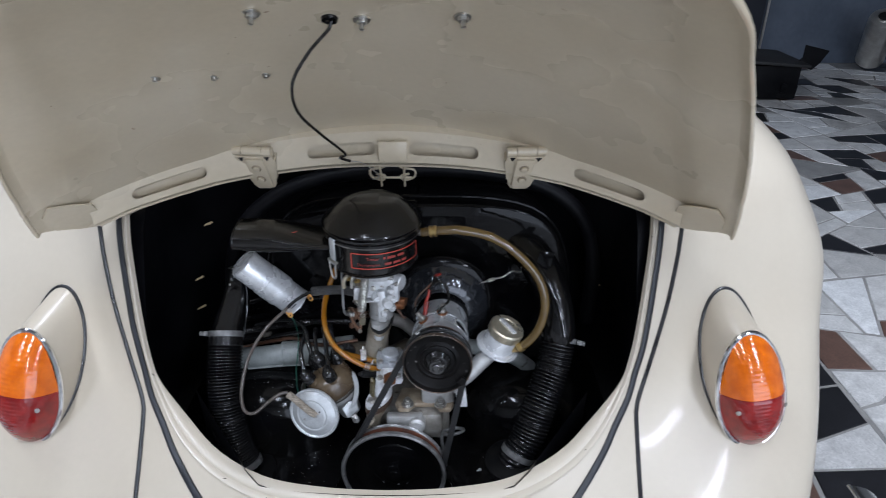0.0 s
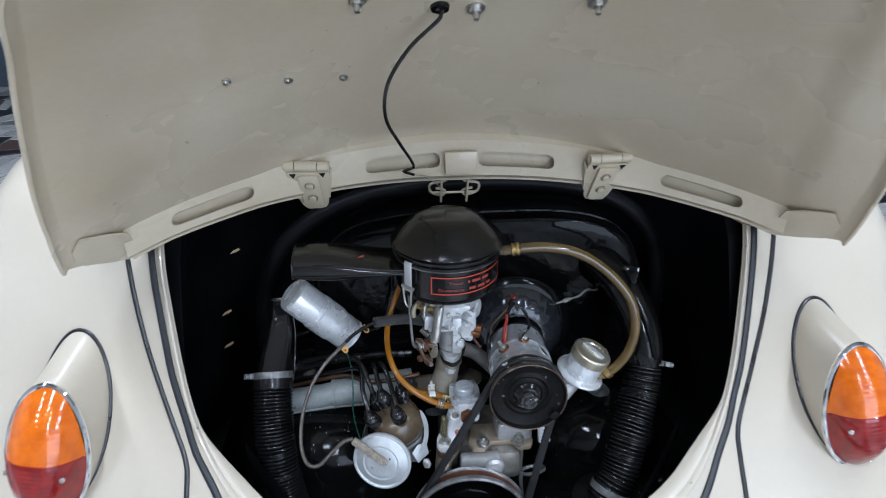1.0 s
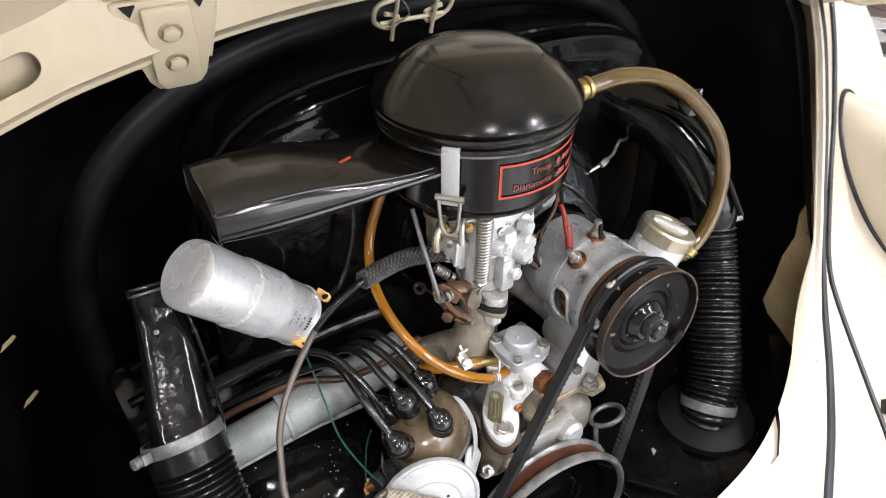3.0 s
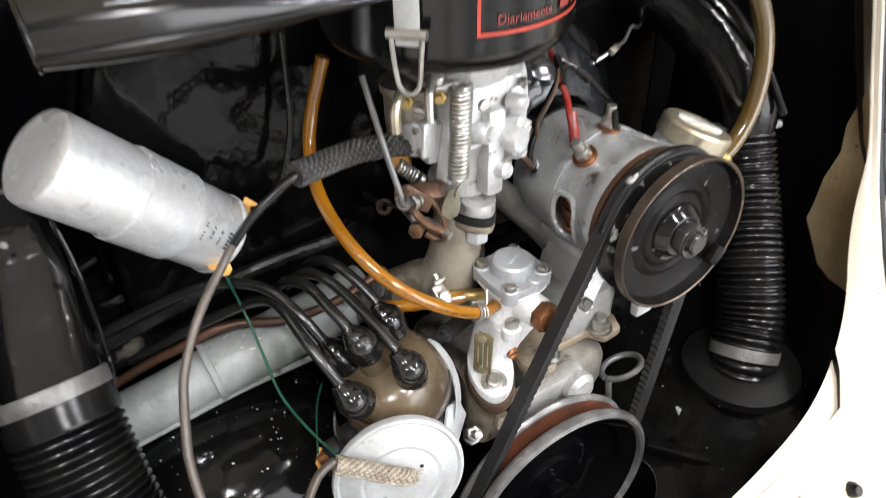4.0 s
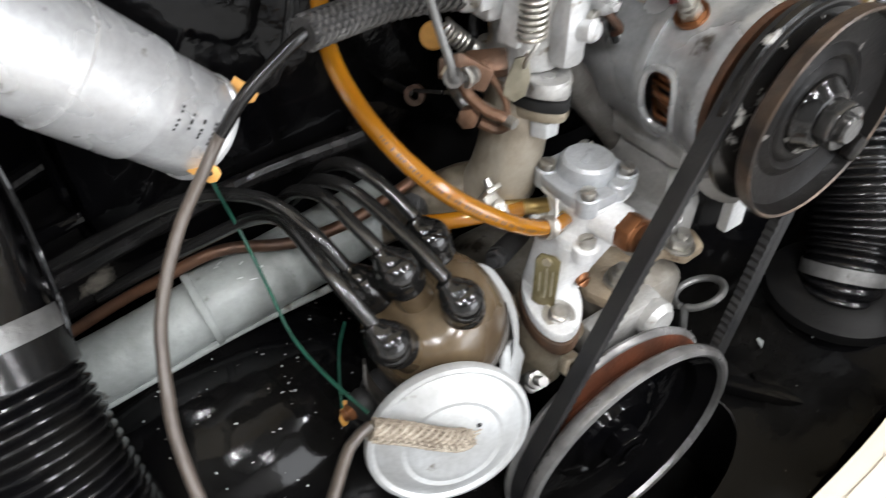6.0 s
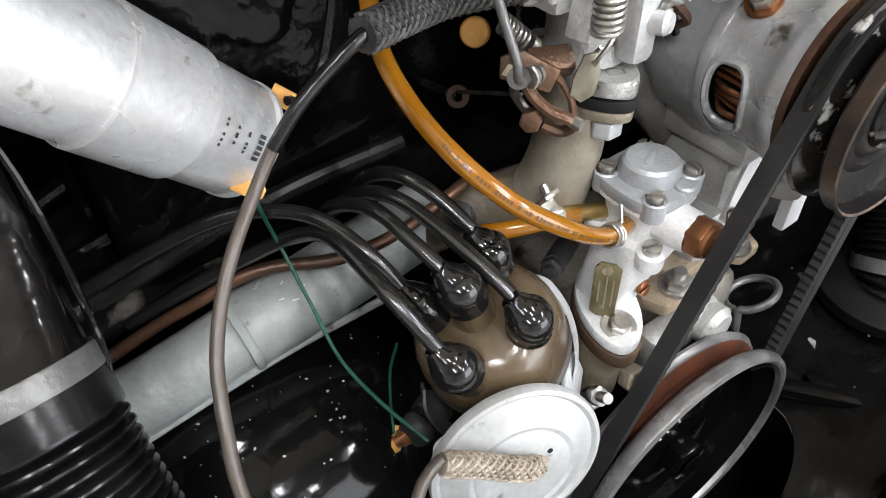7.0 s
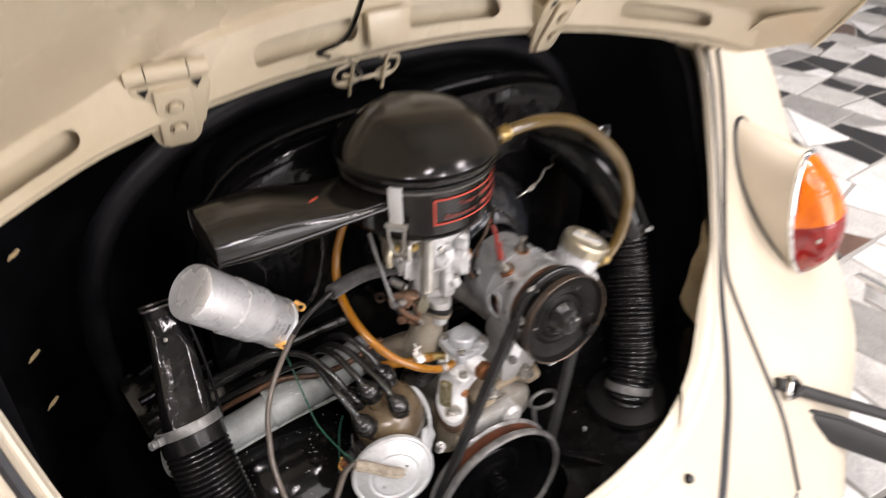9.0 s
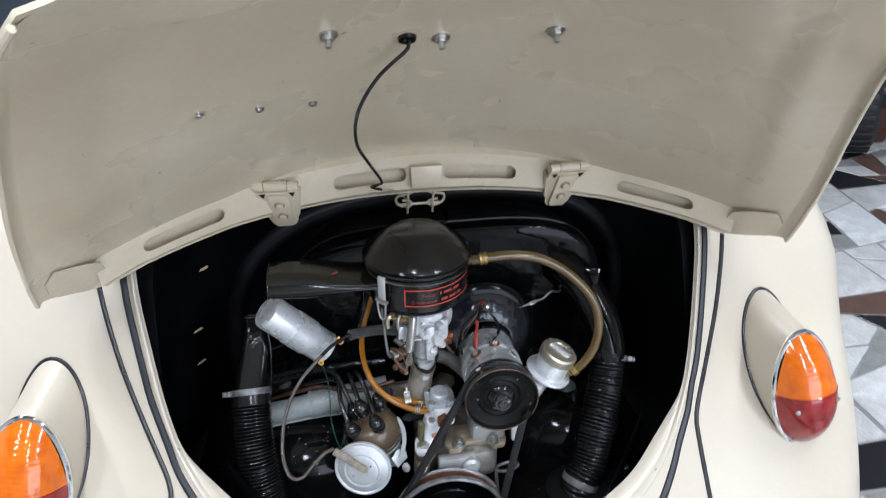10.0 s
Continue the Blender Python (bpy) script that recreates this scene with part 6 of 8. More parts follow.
def carburettor():
    o = Vector((-0.012, 0.106, 0.0))
    carb = thing("carburettor", "cast grey carburettor with springs and brown linkage", "carburettor", (-0.012, 0.106, 0.545))

    def p(x, y, z):
        return o.x + x, o.y + y, z
    lobe = []
    for i in range(48):
        w = 2 * math.pi * i / 48
        lobe.append((0.0165 * math.cos(w) * (1 - 0.28 * abs(math.sin(w)) ** 6), 0.034 * math.sin(w)))
    part("base_flange", prism(lobe, 0.009, pose(*p(-0.002, 0, 0.5525)), 0.0015), ALU, carb)
    part("insulator", prism([(1.04 * x, 1.02 * y) for x, y in lobe], 0.006, pose(*p(-0.002, 0, 0.546)), 0.001), DARK, carb, "dark insulating gasket")
    part("foot_flange", prism([(1.02 * x, y) for x, y in lobe], 0.006, pose(*p(-0.002, 0, 0.540)), 0.0015), ALU_DIRTY, carb, "stained manifold flange")
    part("throat", lathe([(0.020, 0.563), (0.019, 0.575), (0.020, 0.590), (0.0235, 0.600), (0.0245, 0.612)], 36, o), ALU, carb)
    part("main_body", block((0.050, 0.046, 0.036), pose(*p(0.0, 0.0, 0.624)), 0.006), CARB_ZINC, carb)
    part("float_chamber", join(lathe([(0, 0.598), (0.014, 0.598), (0.018, 0.602), (0.019, 0.610), (0.019, 0.630), (0.021, 0.632), (0.021, 0.637), (0, 0.637)], 36, p(-0.027, 0.014, 0)), block((0.022, 0.030, 0.026), pose(*p(-0.020, 0.006, 0.620)), 0.006)), CARB_GREASY, carb, "greasy brown float chamber")
    part("accelerator_pump", join(lathe([(0.012, -0.006), (0.012, 0.003), (0.0105, 0.005), (0.006, 0.006), (0, 0.006)], 28, p(-0.036, 0.002, 0.606), (-0.9, -0.45, 0)), block((0.020, 0.022, 0.026), pose(*p(-0.026, -0.004, 0.606)), 0.003)), CARB_ZINC, carb, "cast accelerator pump cover")
    for k in range(4):
        a = 0.6 + k * math.pi / 2
        q = Vector(p(-0.0400, -0.0000, 0.606)) + 0.0092 * (math.cos(a) * Vector((-0.45, 0.9, 0)) + math.sin(a) * Vector((0, 0, 1)))
        part("pump_screw", slot_screw(0.0022, 0.002, frame_at(q, (-0.9, -0.45, 0))), STEEL, carb)
    part("fuel_elbow", tube(spline([p(-0.040, 0.000, 0.640), p(-0.050, -0.010, 0.641), p(-0.056, -0.014, 0.634), p(-0.056, -0.014, 0.622)], 0.003), 0.0034, 10), PALE_BRASS, carb, "brassy feed elbow")
    part("choke_housing", join(lathe([(0.012, 0), (0.0135, 0.002), (0.0135, 0.012), (0.0115, 0.014), (0.0, 0.0145)], 32, p(0.024, -0.006, 0.630), (0.9, -0.45, 0)), block((0.012, 0.012, 0.012), pose(*p(0.022, -0.006, 0.630)), 0.002)), CARB_ZINC, carb, "round choke housing")
    part("air_horn", lathe([(0.026, 0.640), (0.028, 0.645), (0.028, 0.660), (0, 0.660)], 40, o), CARB_ZINC, carb)
    part("side_boss", block((0.016, 0.016, 0.034), pose(*p(0.024, -0.018, 0.618)), 0.005), CARB_ZINC, carb)
    part("jet_boss", lathe([(0, 0.018), (0.007, 0.018), (0.009, 0.014), (0.009, 0)], 20, p(0.012, -0.022, 0.606), (0.2, -1, 0)), CARB_ZINC, carb)
    part("front_web", block((0.014, 0.014, 0.060), pose(*p(0.004, -0.024, 0.596)), 0.004), CARB_ZINC, carb)
    part("screw_boss", lathe([(0, 0.010), (0.004, 0.010), (0.0055, 0.008), (0.0055, 0)], 16, p(0.006, -0.028, 0.585), (0.3, -1, 0.1)), CARB_ZINC, carb)
    part("upper_boss", lathe([(0, 0.010), (0.005, 0.010), (0.0065, 0.008), (0.0065, 0)], 16, p(0.016, -0.026, 0.612), (0.5, -1, 0.1)), CARB_ZINC, carb)
    part("small_boss", lathe([(0, 0.012), (0.004, 0.012), (0.005, 0.010), (0.005, 0)], 16, p(0.016, -0.024, 0.626), (0.5, -1, 0.1)), CARB_ZINC, carb)
    part("lever_strip", block((0.004, 0.012, 0.038), pose(*p(-0.026, -0.022, 0.604), 0, 12, 10), 0.001), CARB_ZINC, carb)
    part("lever_strip", block((0.010, 0.003, 0.022), pose(*p(-0.036, -0.016, 0.612), 0, 6, 10), 0.001), CARB_ZINC, carb)
    for x, y, z, d in ((-0.008, -0.031, 0.632, (0, -1, 0.1)), (0.010, -0.031, 0.590, (0.2, -1, 0)), (-0.040, -0.014, 0.630, (-0.8, -0.6, 0)), (-0.044, 0.012, 0.606, (-1, -0.2, 0)), (0.027, -0.022, 0.634, (0.6, -0.8, 0))):
        part("body_screw", slot_screw(0.0038, 0.003, frame_at(p(x, y, z), d)), STEEL, carb)
    for x, y, z, r in ((-0.044, -0.006, 0.636, 0.0050), (-0.030, -0.020, 0.640, 0.0042), (0.018, -0.027, 0.602, 0.0034)):
        part("brass_jet", join(hex_nut(r, 0.006, frame_at(p(x, y, z), (-0.6, -0.8, 0.1))), lathe([(0, 0.0095), (r * 0.55, 0.0095), (r * 0.6, 0.006)], 14, p(x, y, z), (-0.6, -0.8, 0.1))), BRASS, carb, "brass jet screw")
    for z in (0.602, 0.612):
        part("cast_rib", block((0.044, 0.048, 0.0028), pose(*p(0.0, 0.0, z)), 0.0008), CARB_ZINC, carb)
    part("vent_pipe", tube(spline([p(-0.036, -0.020, 0.650), p(-0.041, -0.026, 0.644), p(-0.042, -0.028, 0.630)], 0.003), 0.0024, 8), STEEL, carb)
    part("cover_plate", block((0.058, 0.050, 0.005), pose(*p(-0.006, 0.002, 0.644)), 0.0015), ALU, carb)
    for x, y in ((-0.030, -0.018), (0.018, -0.018), (-0.030, 0.022), (0.018, 0.022), (-0.006, -0.020)):
        part("cover_screw", slot_screw(0.0042, 0.004, pose(*p(x, y, 0.6465))), STEEL, carb)
    part("base_nut", hex_nut(0.0082, 0.009, pose(-0.016, 0.084, 0.530)), VAC_ZINC, carb, "bright base nut")
    part("lever_boss", lathe([(0.0112, 0.5550), (0.0116, 0.5600), (0.0108, 0.5622), (0.0048, 0.5622), (0.0044, 0.5612), (0.0032, 0.5612), (0.0030, 0.5620), (0, 0.5620)], 32, (-0.016, 0.084, 0)), ALU, carb, "round cast boss")
    for x, z, r in ((-0.004, 0.612, 0.0046), (0.020, 0.594, 0.0042), (0.022, 0.610, 0.0040)):
        d = Vector((0.35, -0.93, 0.1)).normalized()
        part("body_plug", join(lathe([(r * 1.5, -0.010), (r * 1.5, 0.002), (r * 1.25, 0.004), (r, 0.004)], 20, p(x, -0.028, z), d), slot_screw(r, 0.003, frame_at(Vector(p(x, -0.028, z)) + 0.004 * d, d))), CARB_ZINC, carb, "slotted plug in a cast boss")
    part("link_washer", lathe([(0.002, 0), (0.0048, 0), (0.0048, 0.0012), (0.002, 0.0012)], 20, (-0.0665, 0.0905, 0.5745), (-0.7, -0.6, 0.3)), WORN_STEEL, carb)
    part("link_arm", tube(spline([(-0.0665, 0.0905, 0.5745), (-0.0640, 0.0960, 0.566), (-0.0590, 0.0990, 0.558), (-0.0560, 0.0960, 0.552)], 0.003), 0.0022, 8), WORN_STEEL, carb, "dark bent link arm")
    part("link_arm", tube(spline([(-0.052, 0.091, 0.575), (-0.047, 0.086, 0.568), (-0.044, 0.081, 0.559), (-0.0445, 0.079, 0.552)], 0.003), 0.0018, 8), LINK_BROWN, carb)
    part("cotter_pin", tube(spline([(-0.062, 0.088, 0.579), (-0.060, 0.086, 0.574), (-0.061, 0.087, 0.569)], 0.002), 0.0008, 6), STEEL, carb)
    # return spring hanging in front
    coil = []
    for i in range(421):
        a = 2 * math.pi * 22 * i / 420
        coil.append((-0.040 + 0.008 * i / 420 + 0.0056 * math.cos(a), 0.071 + 0.008 * i / 420 + 0.0056 * math.sin(a), 0.592 + 0.054 * i / 420))
    part("return_spring", tube(coil, 0.0011, 6), STEEL, carb, "bright coil return spring")
    part("spring_hook", tube(spline([(-0.0345, 0.071, 0.593), (-0.039, 0.069, 0.589), (-0.042, 0.071, 0.583), (-0.039, 0.0755, 0.577), (-0.036, 0.079, 0.579), (-0.037, 0.075, 0.584)], 0.002), 0.0010, 6), STEEL, carb)
    part("throttle_lever", prism([(-0.003, 0.003), (0.003, 0.004), (0.0045, -0.006), (0.0025, -0.015), (-0.003, -0.018), (-0.008, -0.014), (-0.007, -0.007)], 0.0016, frame_at((-0.038, 0.079, 0.577), (-0.5, -0.85, 0.1), (1, -0.5, 0)), 0.0004), LEVER_OLIVE, carb, "dull olive-plated throttle lever")
    # brown throttle linkage
    part("link_block", block((0.020, 0.012, 0.009), frame_at((-0.046, 0.094, 0.573), (-0.3, -0.5, 0.8), (1, -0.4, -0.15)), 0.002), LINK_BROWN, carb, "copper-brown linkage block")
    part("link_web", prism([(-0.012, -0.004), (0.010, -0.007), (0.013, 0.003), (-0.004, 0.009), (-0.013, 0.005)], 0.004, frame_at((-0.056, 0.096, 0.571), (-0.6, -0.7, 0.3), (1, -0.7, -0.2)), 0.001), LINK_BROWN, carb)
    part("link_strap", tube(spline([(-0.061, 0.094, 0.570), (-0.058, 0.089, 0.562), (-0.053, 0.083, 0.556), (-0.0475, 0.0785, 0.553), (-0.0445, 0.0785, 0.548), (-0.047, 0.083, 0.544), (-0.053, 0.089, 0.547)], 0.002), 0.0028, 8), LINK_BROWN, carb, "bent brown linkage strap")
    part("link_bolt", hex_nut(0.0052, 0.008, frame_at((-0.056, 0.092, 0.551), (-0.7, -0.6, 0.2))), LINK_BROWN, carb, "brown hexagon bolt")
    part("stop_pin", tube([(-0.050, 0.094, 0.553), (-0.0448, 0.0725, 0.551)], 0.0027, 12), STEEL, carb, "bright steel pin")
    part("cable_eye", lathe([(0.0030, -0.002), (0.0062, -0.002), (0.0062, 0.002), (0.0030, 0.002), (0.0030, -0.002)], 18, (-0.043, 0.165, 0.522), (-0.7, -0.6, 0.4)), RUST, carb, "brown cable eye")
    part("throttle_cable", tube(spline([(-0.043, 0.165, 0.525), (-0.050, 0.125, 0.545), (-0.058, 0.098, 0.560)], 0.006), 0.0011, 6), WORN_STEEL, carb)
    part("cable_end", tube([(-0.043, 0.170, 0.521), (-0.043, 0.202, 0.515)], 0.0022, 8), WORN_STEEL, carb)
    # choke rod on the outside
    part("choke_rod", tube(spline([ROD_TOP, ROD_MID, (-0.0705, 0.087, 0.583), (-0.0695, 0.088, 0.577), (-0.066, 0.089, 0.5735), (-0.055, 0.092, 0.5715)], 0.003), 0.0020, 12), CLAMP_GREY, carb, "dull grey bent linkage rod")
    part("rod_clip", join(lathe([(0.0020, 0), (0.0048, 0), (0.0048, 0.0022), (0.0020, 0.0022)], 16, (-0.061, 0.090, 0.5725), (1, 0.25, -0.1)), lathe([(0.0020, 0.0040), (0.0042, 0.0040), (0.0042, 0.006), (0.0020, 0.006)], 16, (-0.061, 0.090, 0.5725), (1, 0.25, -0.1))), STEEL, carb)
    part("lock_plate", prism([(-0.003, -0.006), (0.003, -0.005), (0.003, 0.004), (-0.002, 0.006)], 0.0012, frame_at((-0.063, 0.096, 0.573), (-0.7, -0.6, 0.3), (0.2, 0, 1)), 0.0003), PALE_BRASS, carb)
    coil = []
    a0, a1 = Vector((-0.057, 0.113, 0.587)), Vector((-0.0455, 0.109, 0.5755))
    m = frame_at(a0, a1 - a0)
    for i in range(145):
        a = 2 * math.pi * 6 * i / 144
        coil.append(m @ Vector((0.0040 * math.cos(a), 0.0040 * math.sin(a), 0.015 * i / 144)))
    part("idle_spring", tube(coil, 0.0009, 6), STEEL, carb)
    part("idle_screw", slot_screw(0.0046, 0.004, frame_at(a1, a1 - a0)), STEEL, carb, "slotted idle screw")
    part("brass_plug", lathe([(0, 0.006), (0.0075, 0.006), (0.0085, 0.005), (0.0085, 0.0), (0, 0)], 24, PLUG, (-0.7, -0.65, 0.4)), BRONZE_TAB, carb, "round copper plug")
    part("jet_plug", join(lathe([(0, 0.012), (0.0066, 0.012), (0.0066, 0)], 20, p(0.030, -0.010, 0.596), (1, -0.3, 0)), block((0.018, 0.014, 0.012), pose(*p(0.030, -0.010, 0.588)), 0.003)), COPPER, carb, "copper-toned jet carrier")
    part("pump_arm", tube(spline([p(0.028, -0.020, 0.586), p(0.036, -0.026, 0.576), p(0.040, -0.020, 0.570)], 0.003), 0.0022, 8), RUST, carb)
    return carb


carburettor()


def manifold():
    pipe = thing("intake_manifold", "brown-stained cast intake manifold under the carburettor", "manifold", (-0.012, 0.12, 0.47))
    part("riser", tube(spline([(-0.014, 0.105, 0.551), (-0.018, 0.103, 0.535), (-0.021, 0.1025, 0.515), (-0.024, 0.105, 0.495), (-0.026, 0.110, 0.478)], 0.005), lambda t, d: 0.0178 + 0.004 * t ** 3, 28), MANIFOLD, pipe)
    part("cross_pipe", tube(spline([(-0.085, 0.150, 0.455), (-0.062, 0.138, 0.466), (-0.040, 0.124, 0.475), (-0.022, 0.116, 0.474), (0.002, 0.125, 0.468), (0.03, 0.16, 0.462)], 0.006), lambda t, d: 0.0150 + 0.0040 * math.exp(-((t - 0.48) / 0.14) ** 2), 24), MANIFOLD_DARK, pipe, "dark brown cross pipe")
    for p, q, r in (((-0.0459, 0.0799, 0.4590), (-0.75, -0.45, 0.35), 0.0062), ((-0.0760, 0.1199, 0.4859), (-0.45, -0.45, 0.75), 0.0066)):
        q = Vector(q).normalized()
        part("stud_nut", join(hex_nut(r, 0.0065, frame_at(Vector(p) - 0.003 * q, q)), tube([Vector(p) - 0.045 * q, Vector(p) - 0.002 * q], r * 1.05, 16), lathe([(r * 0.55, 0.0), (r * 0.55, 0.009), (0, 0.0095)], 14, p, q)), RUBBER_DULL, pipe, "dark greasy stud and nut")
    part("heat_riser", tube(spline([(0.100, 0.104, 0.440), (0.094, 0.106, 0.452), (0.074, 0.113, 0.481), (0.045, 0.117, 0.516), (0.022, 0.115, 0.540), (0.004, 0.112, 0.549)], 0.008), 0.0105, 24), RISER_GREY, pipe, "dull grey preheat pipe")


manifold()


COPPER_DULL = material("dull_copper", (0.17, 0.085, 0.05), (0.07, 0.042, 0.03), 40, 0.40, 0.6, 0.15, 300, 0.1)


def heater_pipe():
    pipe = thing("heater_pipe", "grey painted two-piece heater pipe with dark scuffs", "pipe", (-0.18, 0.15, 0.43))
    part("narrow_tube", tube(spline([(-0.305, 0.164, 0.430), (-0.26, 0.150, 0.439), (-0.185, 0.152, 0.448)], 0.01), 0.0185, 28), GREY_PIPE, pipe)
    part("sleeve", tube(spline([(-0.196, 0.152, 0.447), (-0.14, 0.153, 0.452), (-0.07, 0.158, 0.458)], 0.01), 0.0215, 28), GREY_PIPE, pipe)
    part("sleeve_lip", lathe([(0.0205, -0.002), (0.0222, -0.0018), (0.0226, 0.0), (0.0222, 0.0022), (0.0214, 0.003)], 40, (-0.196, 0.152, 0.447), (0.995, 0.02, 0.09)), GREY_PIPE, pipe, "rolled end of the sleeve")
    rng = random.Random(8)
    for k in range(14):
        x, a = rng.uniform(-0.185, -0.125), rng.uniform(3.6, 4.9)
        q = Vector((x, 0.152 + 0.0217 * math.cos(a + 0.35), 0.4485 + 0.09 * (x + 0.185) - 0.0217 * math.sin(a + 0.35)))
        part("scratch", block((rng.uniform(0.0010, 0.0045), rng.uniform(0.0005, 0.0010), 0.0002), frame_at(q, (0, math.cos(a + 0.35), -math.sin(a + 0.35)), (1, rng.uniform(-0.6, 0.8), rng.uniform(-0.4, 0.6))), 0), VAC_ZINC, pipe, "pale scratch in the paint")
    part("seam", tube(spline([(-0.26, 0.137, 0.425), (-0.185, 0.137, 0.433), (-0.12, 0.134, 0.437)], 0.01), 0.0024, 8), GREY_PIPE, pipe, "welded seam")
    part("elbow", tube(spline([(-0.190, 0.156, 0.442), (-0.225, 0.156, 0.424), (-0.258, 0.150, 0.396), (-0.285, 0.142, 0.360), (-0.300, 0.138, 0.30)], 0.008), 0.0150, 24), GREY_PIPE, pipe)
    other = thing("heater_pipe", "grey painted heater pipe behind the oil filler", "pipe", (0.20, 0.13, 0.43))
    part("narrow_tube", tube(spline([(0.12, 0.135, 0.480), (0.17, 0.135, 0.470), (0.215, 0.140, 0.450), (0.245, 0.150, 0.42)], 0.01), 0.0130, 24), GREY_PIPE, other)
    copper = thing("copper_pipe", "thin copper-brown fuel pipe along the heater pipe", "pipe", (-0.18, 0.175, 0.47))
    part("pipe_run", tube(spline([(-0.300, 0.180, 0.434), (-0.2362, 0.1745, 0.4548), (-0.2085, 0.1675, 0.4650), (-0.1850, 0.1600, 0.4748), (-0.1680, 0.1535, 0.4775), (-0.1400, 0.1370, 0.4790), (-0.105, 0.132, 0.482), (-0.06, 0.138, 0.487)], 0.006), 0.0034, 16), COPPER_DULL, copper)
    black = thing("conduit", "glossy black conduit tube behind the heater pipe", "tube", (-0.20, 0.21, 0.47))
    part("tube_run", tube(spline([(-0.31, 0.20, 0.455), (-0.22, 0.195, 0.475), (-0.14, 0.19, 0.490), (-0.07, 0.185, 0.494)], 0.01), 0.0055, 10), WIRE_BLACK, black)
    tray = thing("cylinder_tin", "black cylinder head tin with worn grey ledge", "engine tin", (-0.20, 0.24, 0.43))
    part("ledge", block((0.26, 0.10, 0.012), pose(-0.19, 0.245, 0.462, 6, -6, 6), 0.004), LEDGE_DUSTY, tray)
    part("ledge_fold", tube([(-0.31, 0.205, 0.482), (-0.07, 0.225, 0.508)], 0.0045, 10), BLACK_PAINT, tray)
    part("scuff", prism([(-0.022, -0.008), (0.024, -0.010), (0.020, 0.006), (-0.004, 0.010), (-0.024, 0.004)], 0.0006, pose(-0.205, 0.218, 0.4685, 6, -6, 10), 0), ALU_DIRTY, tray, "patch of bare worn metal")
    part("ledge_pipe", tube(spline([(-0.30, 0.225, 0.500), (-0.22, 0.235, 0.520), (-0.12, 0.245, 0.545), (-0.08, 0.25, 0.60)], 0.01), 0.005, 10), BLACK_PAINT, tray)


heater_pipe()


def fuel_pump():
    pump = thing("fuel_pump", "pale zinc mechanical fuel pump with round lettered cap", "fuel pump", (-0.018, 0.060, 0.412))
    c = Vector((0.0025, 0.0665, 0.0))
    screws = ((0.0130, 0.0150), (0.0165, -0.0125), (-0.0145, -0.0160), (-0.0150, 0.0150))

    def at(x, y, z):
        return pose(c.x + x, c.y + y, z)
    part("cover_plate", prism(squircle(0.0222, 3.4, 40), 0.0075, at(0, 0, 0.4995), 0.0014), ALU_CLEAN, pump, "grey cover plate with rounded corners")
    part("cover_rim", prism(squircle(0.0216, 3.4, 40), 0.003, at(0, 0, 0.4962), 0.0006), PUMP_ZINC, pump)
    part("cap", lathe([(0.0158, 0.0), (0.0155, 0.003), (0.0146, 0.0078), (0.0128, 0.0094), (0, 0.0098)], 48, (c.x + 0.0005, c.y + 0.001, 0.5065), (0.03, 0.0, 1)), ALU_CLEAN, pump, "raised round cap")
    # the cast word on the cap stays a plain bar
    part("cast_mark", block((0.0135, 0.0036, 0.0008), at(0.0, 0.001, 0.5166) @ pose(0, 0, 0, 0, 0, 28), 0.0003), ALU_CLEAN, pump)
    for k, (x, y) in enumerate(screws):
        part("cover_screw", slot_screw(0.0042, 0.0045, at(x, y, 0.5068) @ pose(0, 0, 0, 0, 0, (20, 75, 150, 110)[k])), STEEL, pump, "slotted cover screw")
        part("screw_boss", lathe([(0.0062, -0.010), (0.0064, 0.0004), (0.0055, 0.0012)], 20, at(x, y, 0.5068).translation, (0, 0, 1)), ALU_CLEAN, pump)
    part("cover_lug", lathe([(0.0052, -0.006), (0.0052, 0.0015), (0.0040, 0.0026), (0, 0.0028)], 20, at(0.0045, -0.0185, 0.5068).translation, (0, 0, 1)), ALU_CLEAN, pump)
    part("bowl", loft([(c.x - 0.001, c.y, 0.476, 0.0172, 0.0172), (c.x, c.y, 0.482, 0.0165, 0.0165), (c.x, c.y, 0.490, 0.0175, 0.0175), (c.x, c.y, 0.4965, 0.0205, 0.0205)], 40, 3.0), PUMP_ZINC, pump, "white cast pump bowl")
    part("flange", prism(squircle(0.0212, 3.2, 40), 0.0072, at(-0.002, -0.001, 0.4705), 0.0016), PUMP_ZINC, pump, "cast lower flange")
    for x, y in ((-0.0155, -0.0215), (0.0135, -0.0165), (-0.0165, 0.0135)):
        part("flange_ear", lathe([(0, -0.0085), (0.0068, -0.0085), (0.0074, -0.006), (0.0074, 0.0010), (0.0060, 0.0018), (0, 0.0018)], 24, at(x, y, 0.4765).translation, (0, 0, 1)), PUMP_ZINC, pump)
        part("flange_screw", slot_screw(0.0048, 0.0042, at(x, y, 0.4782) @ pose(0, 0, 0, 0, 0, 900 * x)), STEEL, pump, "slotted flange screw")
    part("column", loft([(-0.0130, 0.0680, 0.428, 0.0130, 0.0150), (-0.0125, 0.0660, 0.440, 0.0125, 0.0155), (-0.0105, 0.0640, 0.452, 0.0135, 0.0165), (-0.0060, 0.0630, 0.461, 0.0160, 0.0175), (-0.0010, 0.0645, 0.467, 0.0195, 0.0195), (0.0, 0.0655, 0.472, 0.0205, 0.0205)], 40, 4.5), PUMP_ZINC, pump, "white cast pump body")
    foot = frame_at((-0.0185, 0.0600, 0.4225), (0, 0, 1), (-0.47, -0.88, 0))
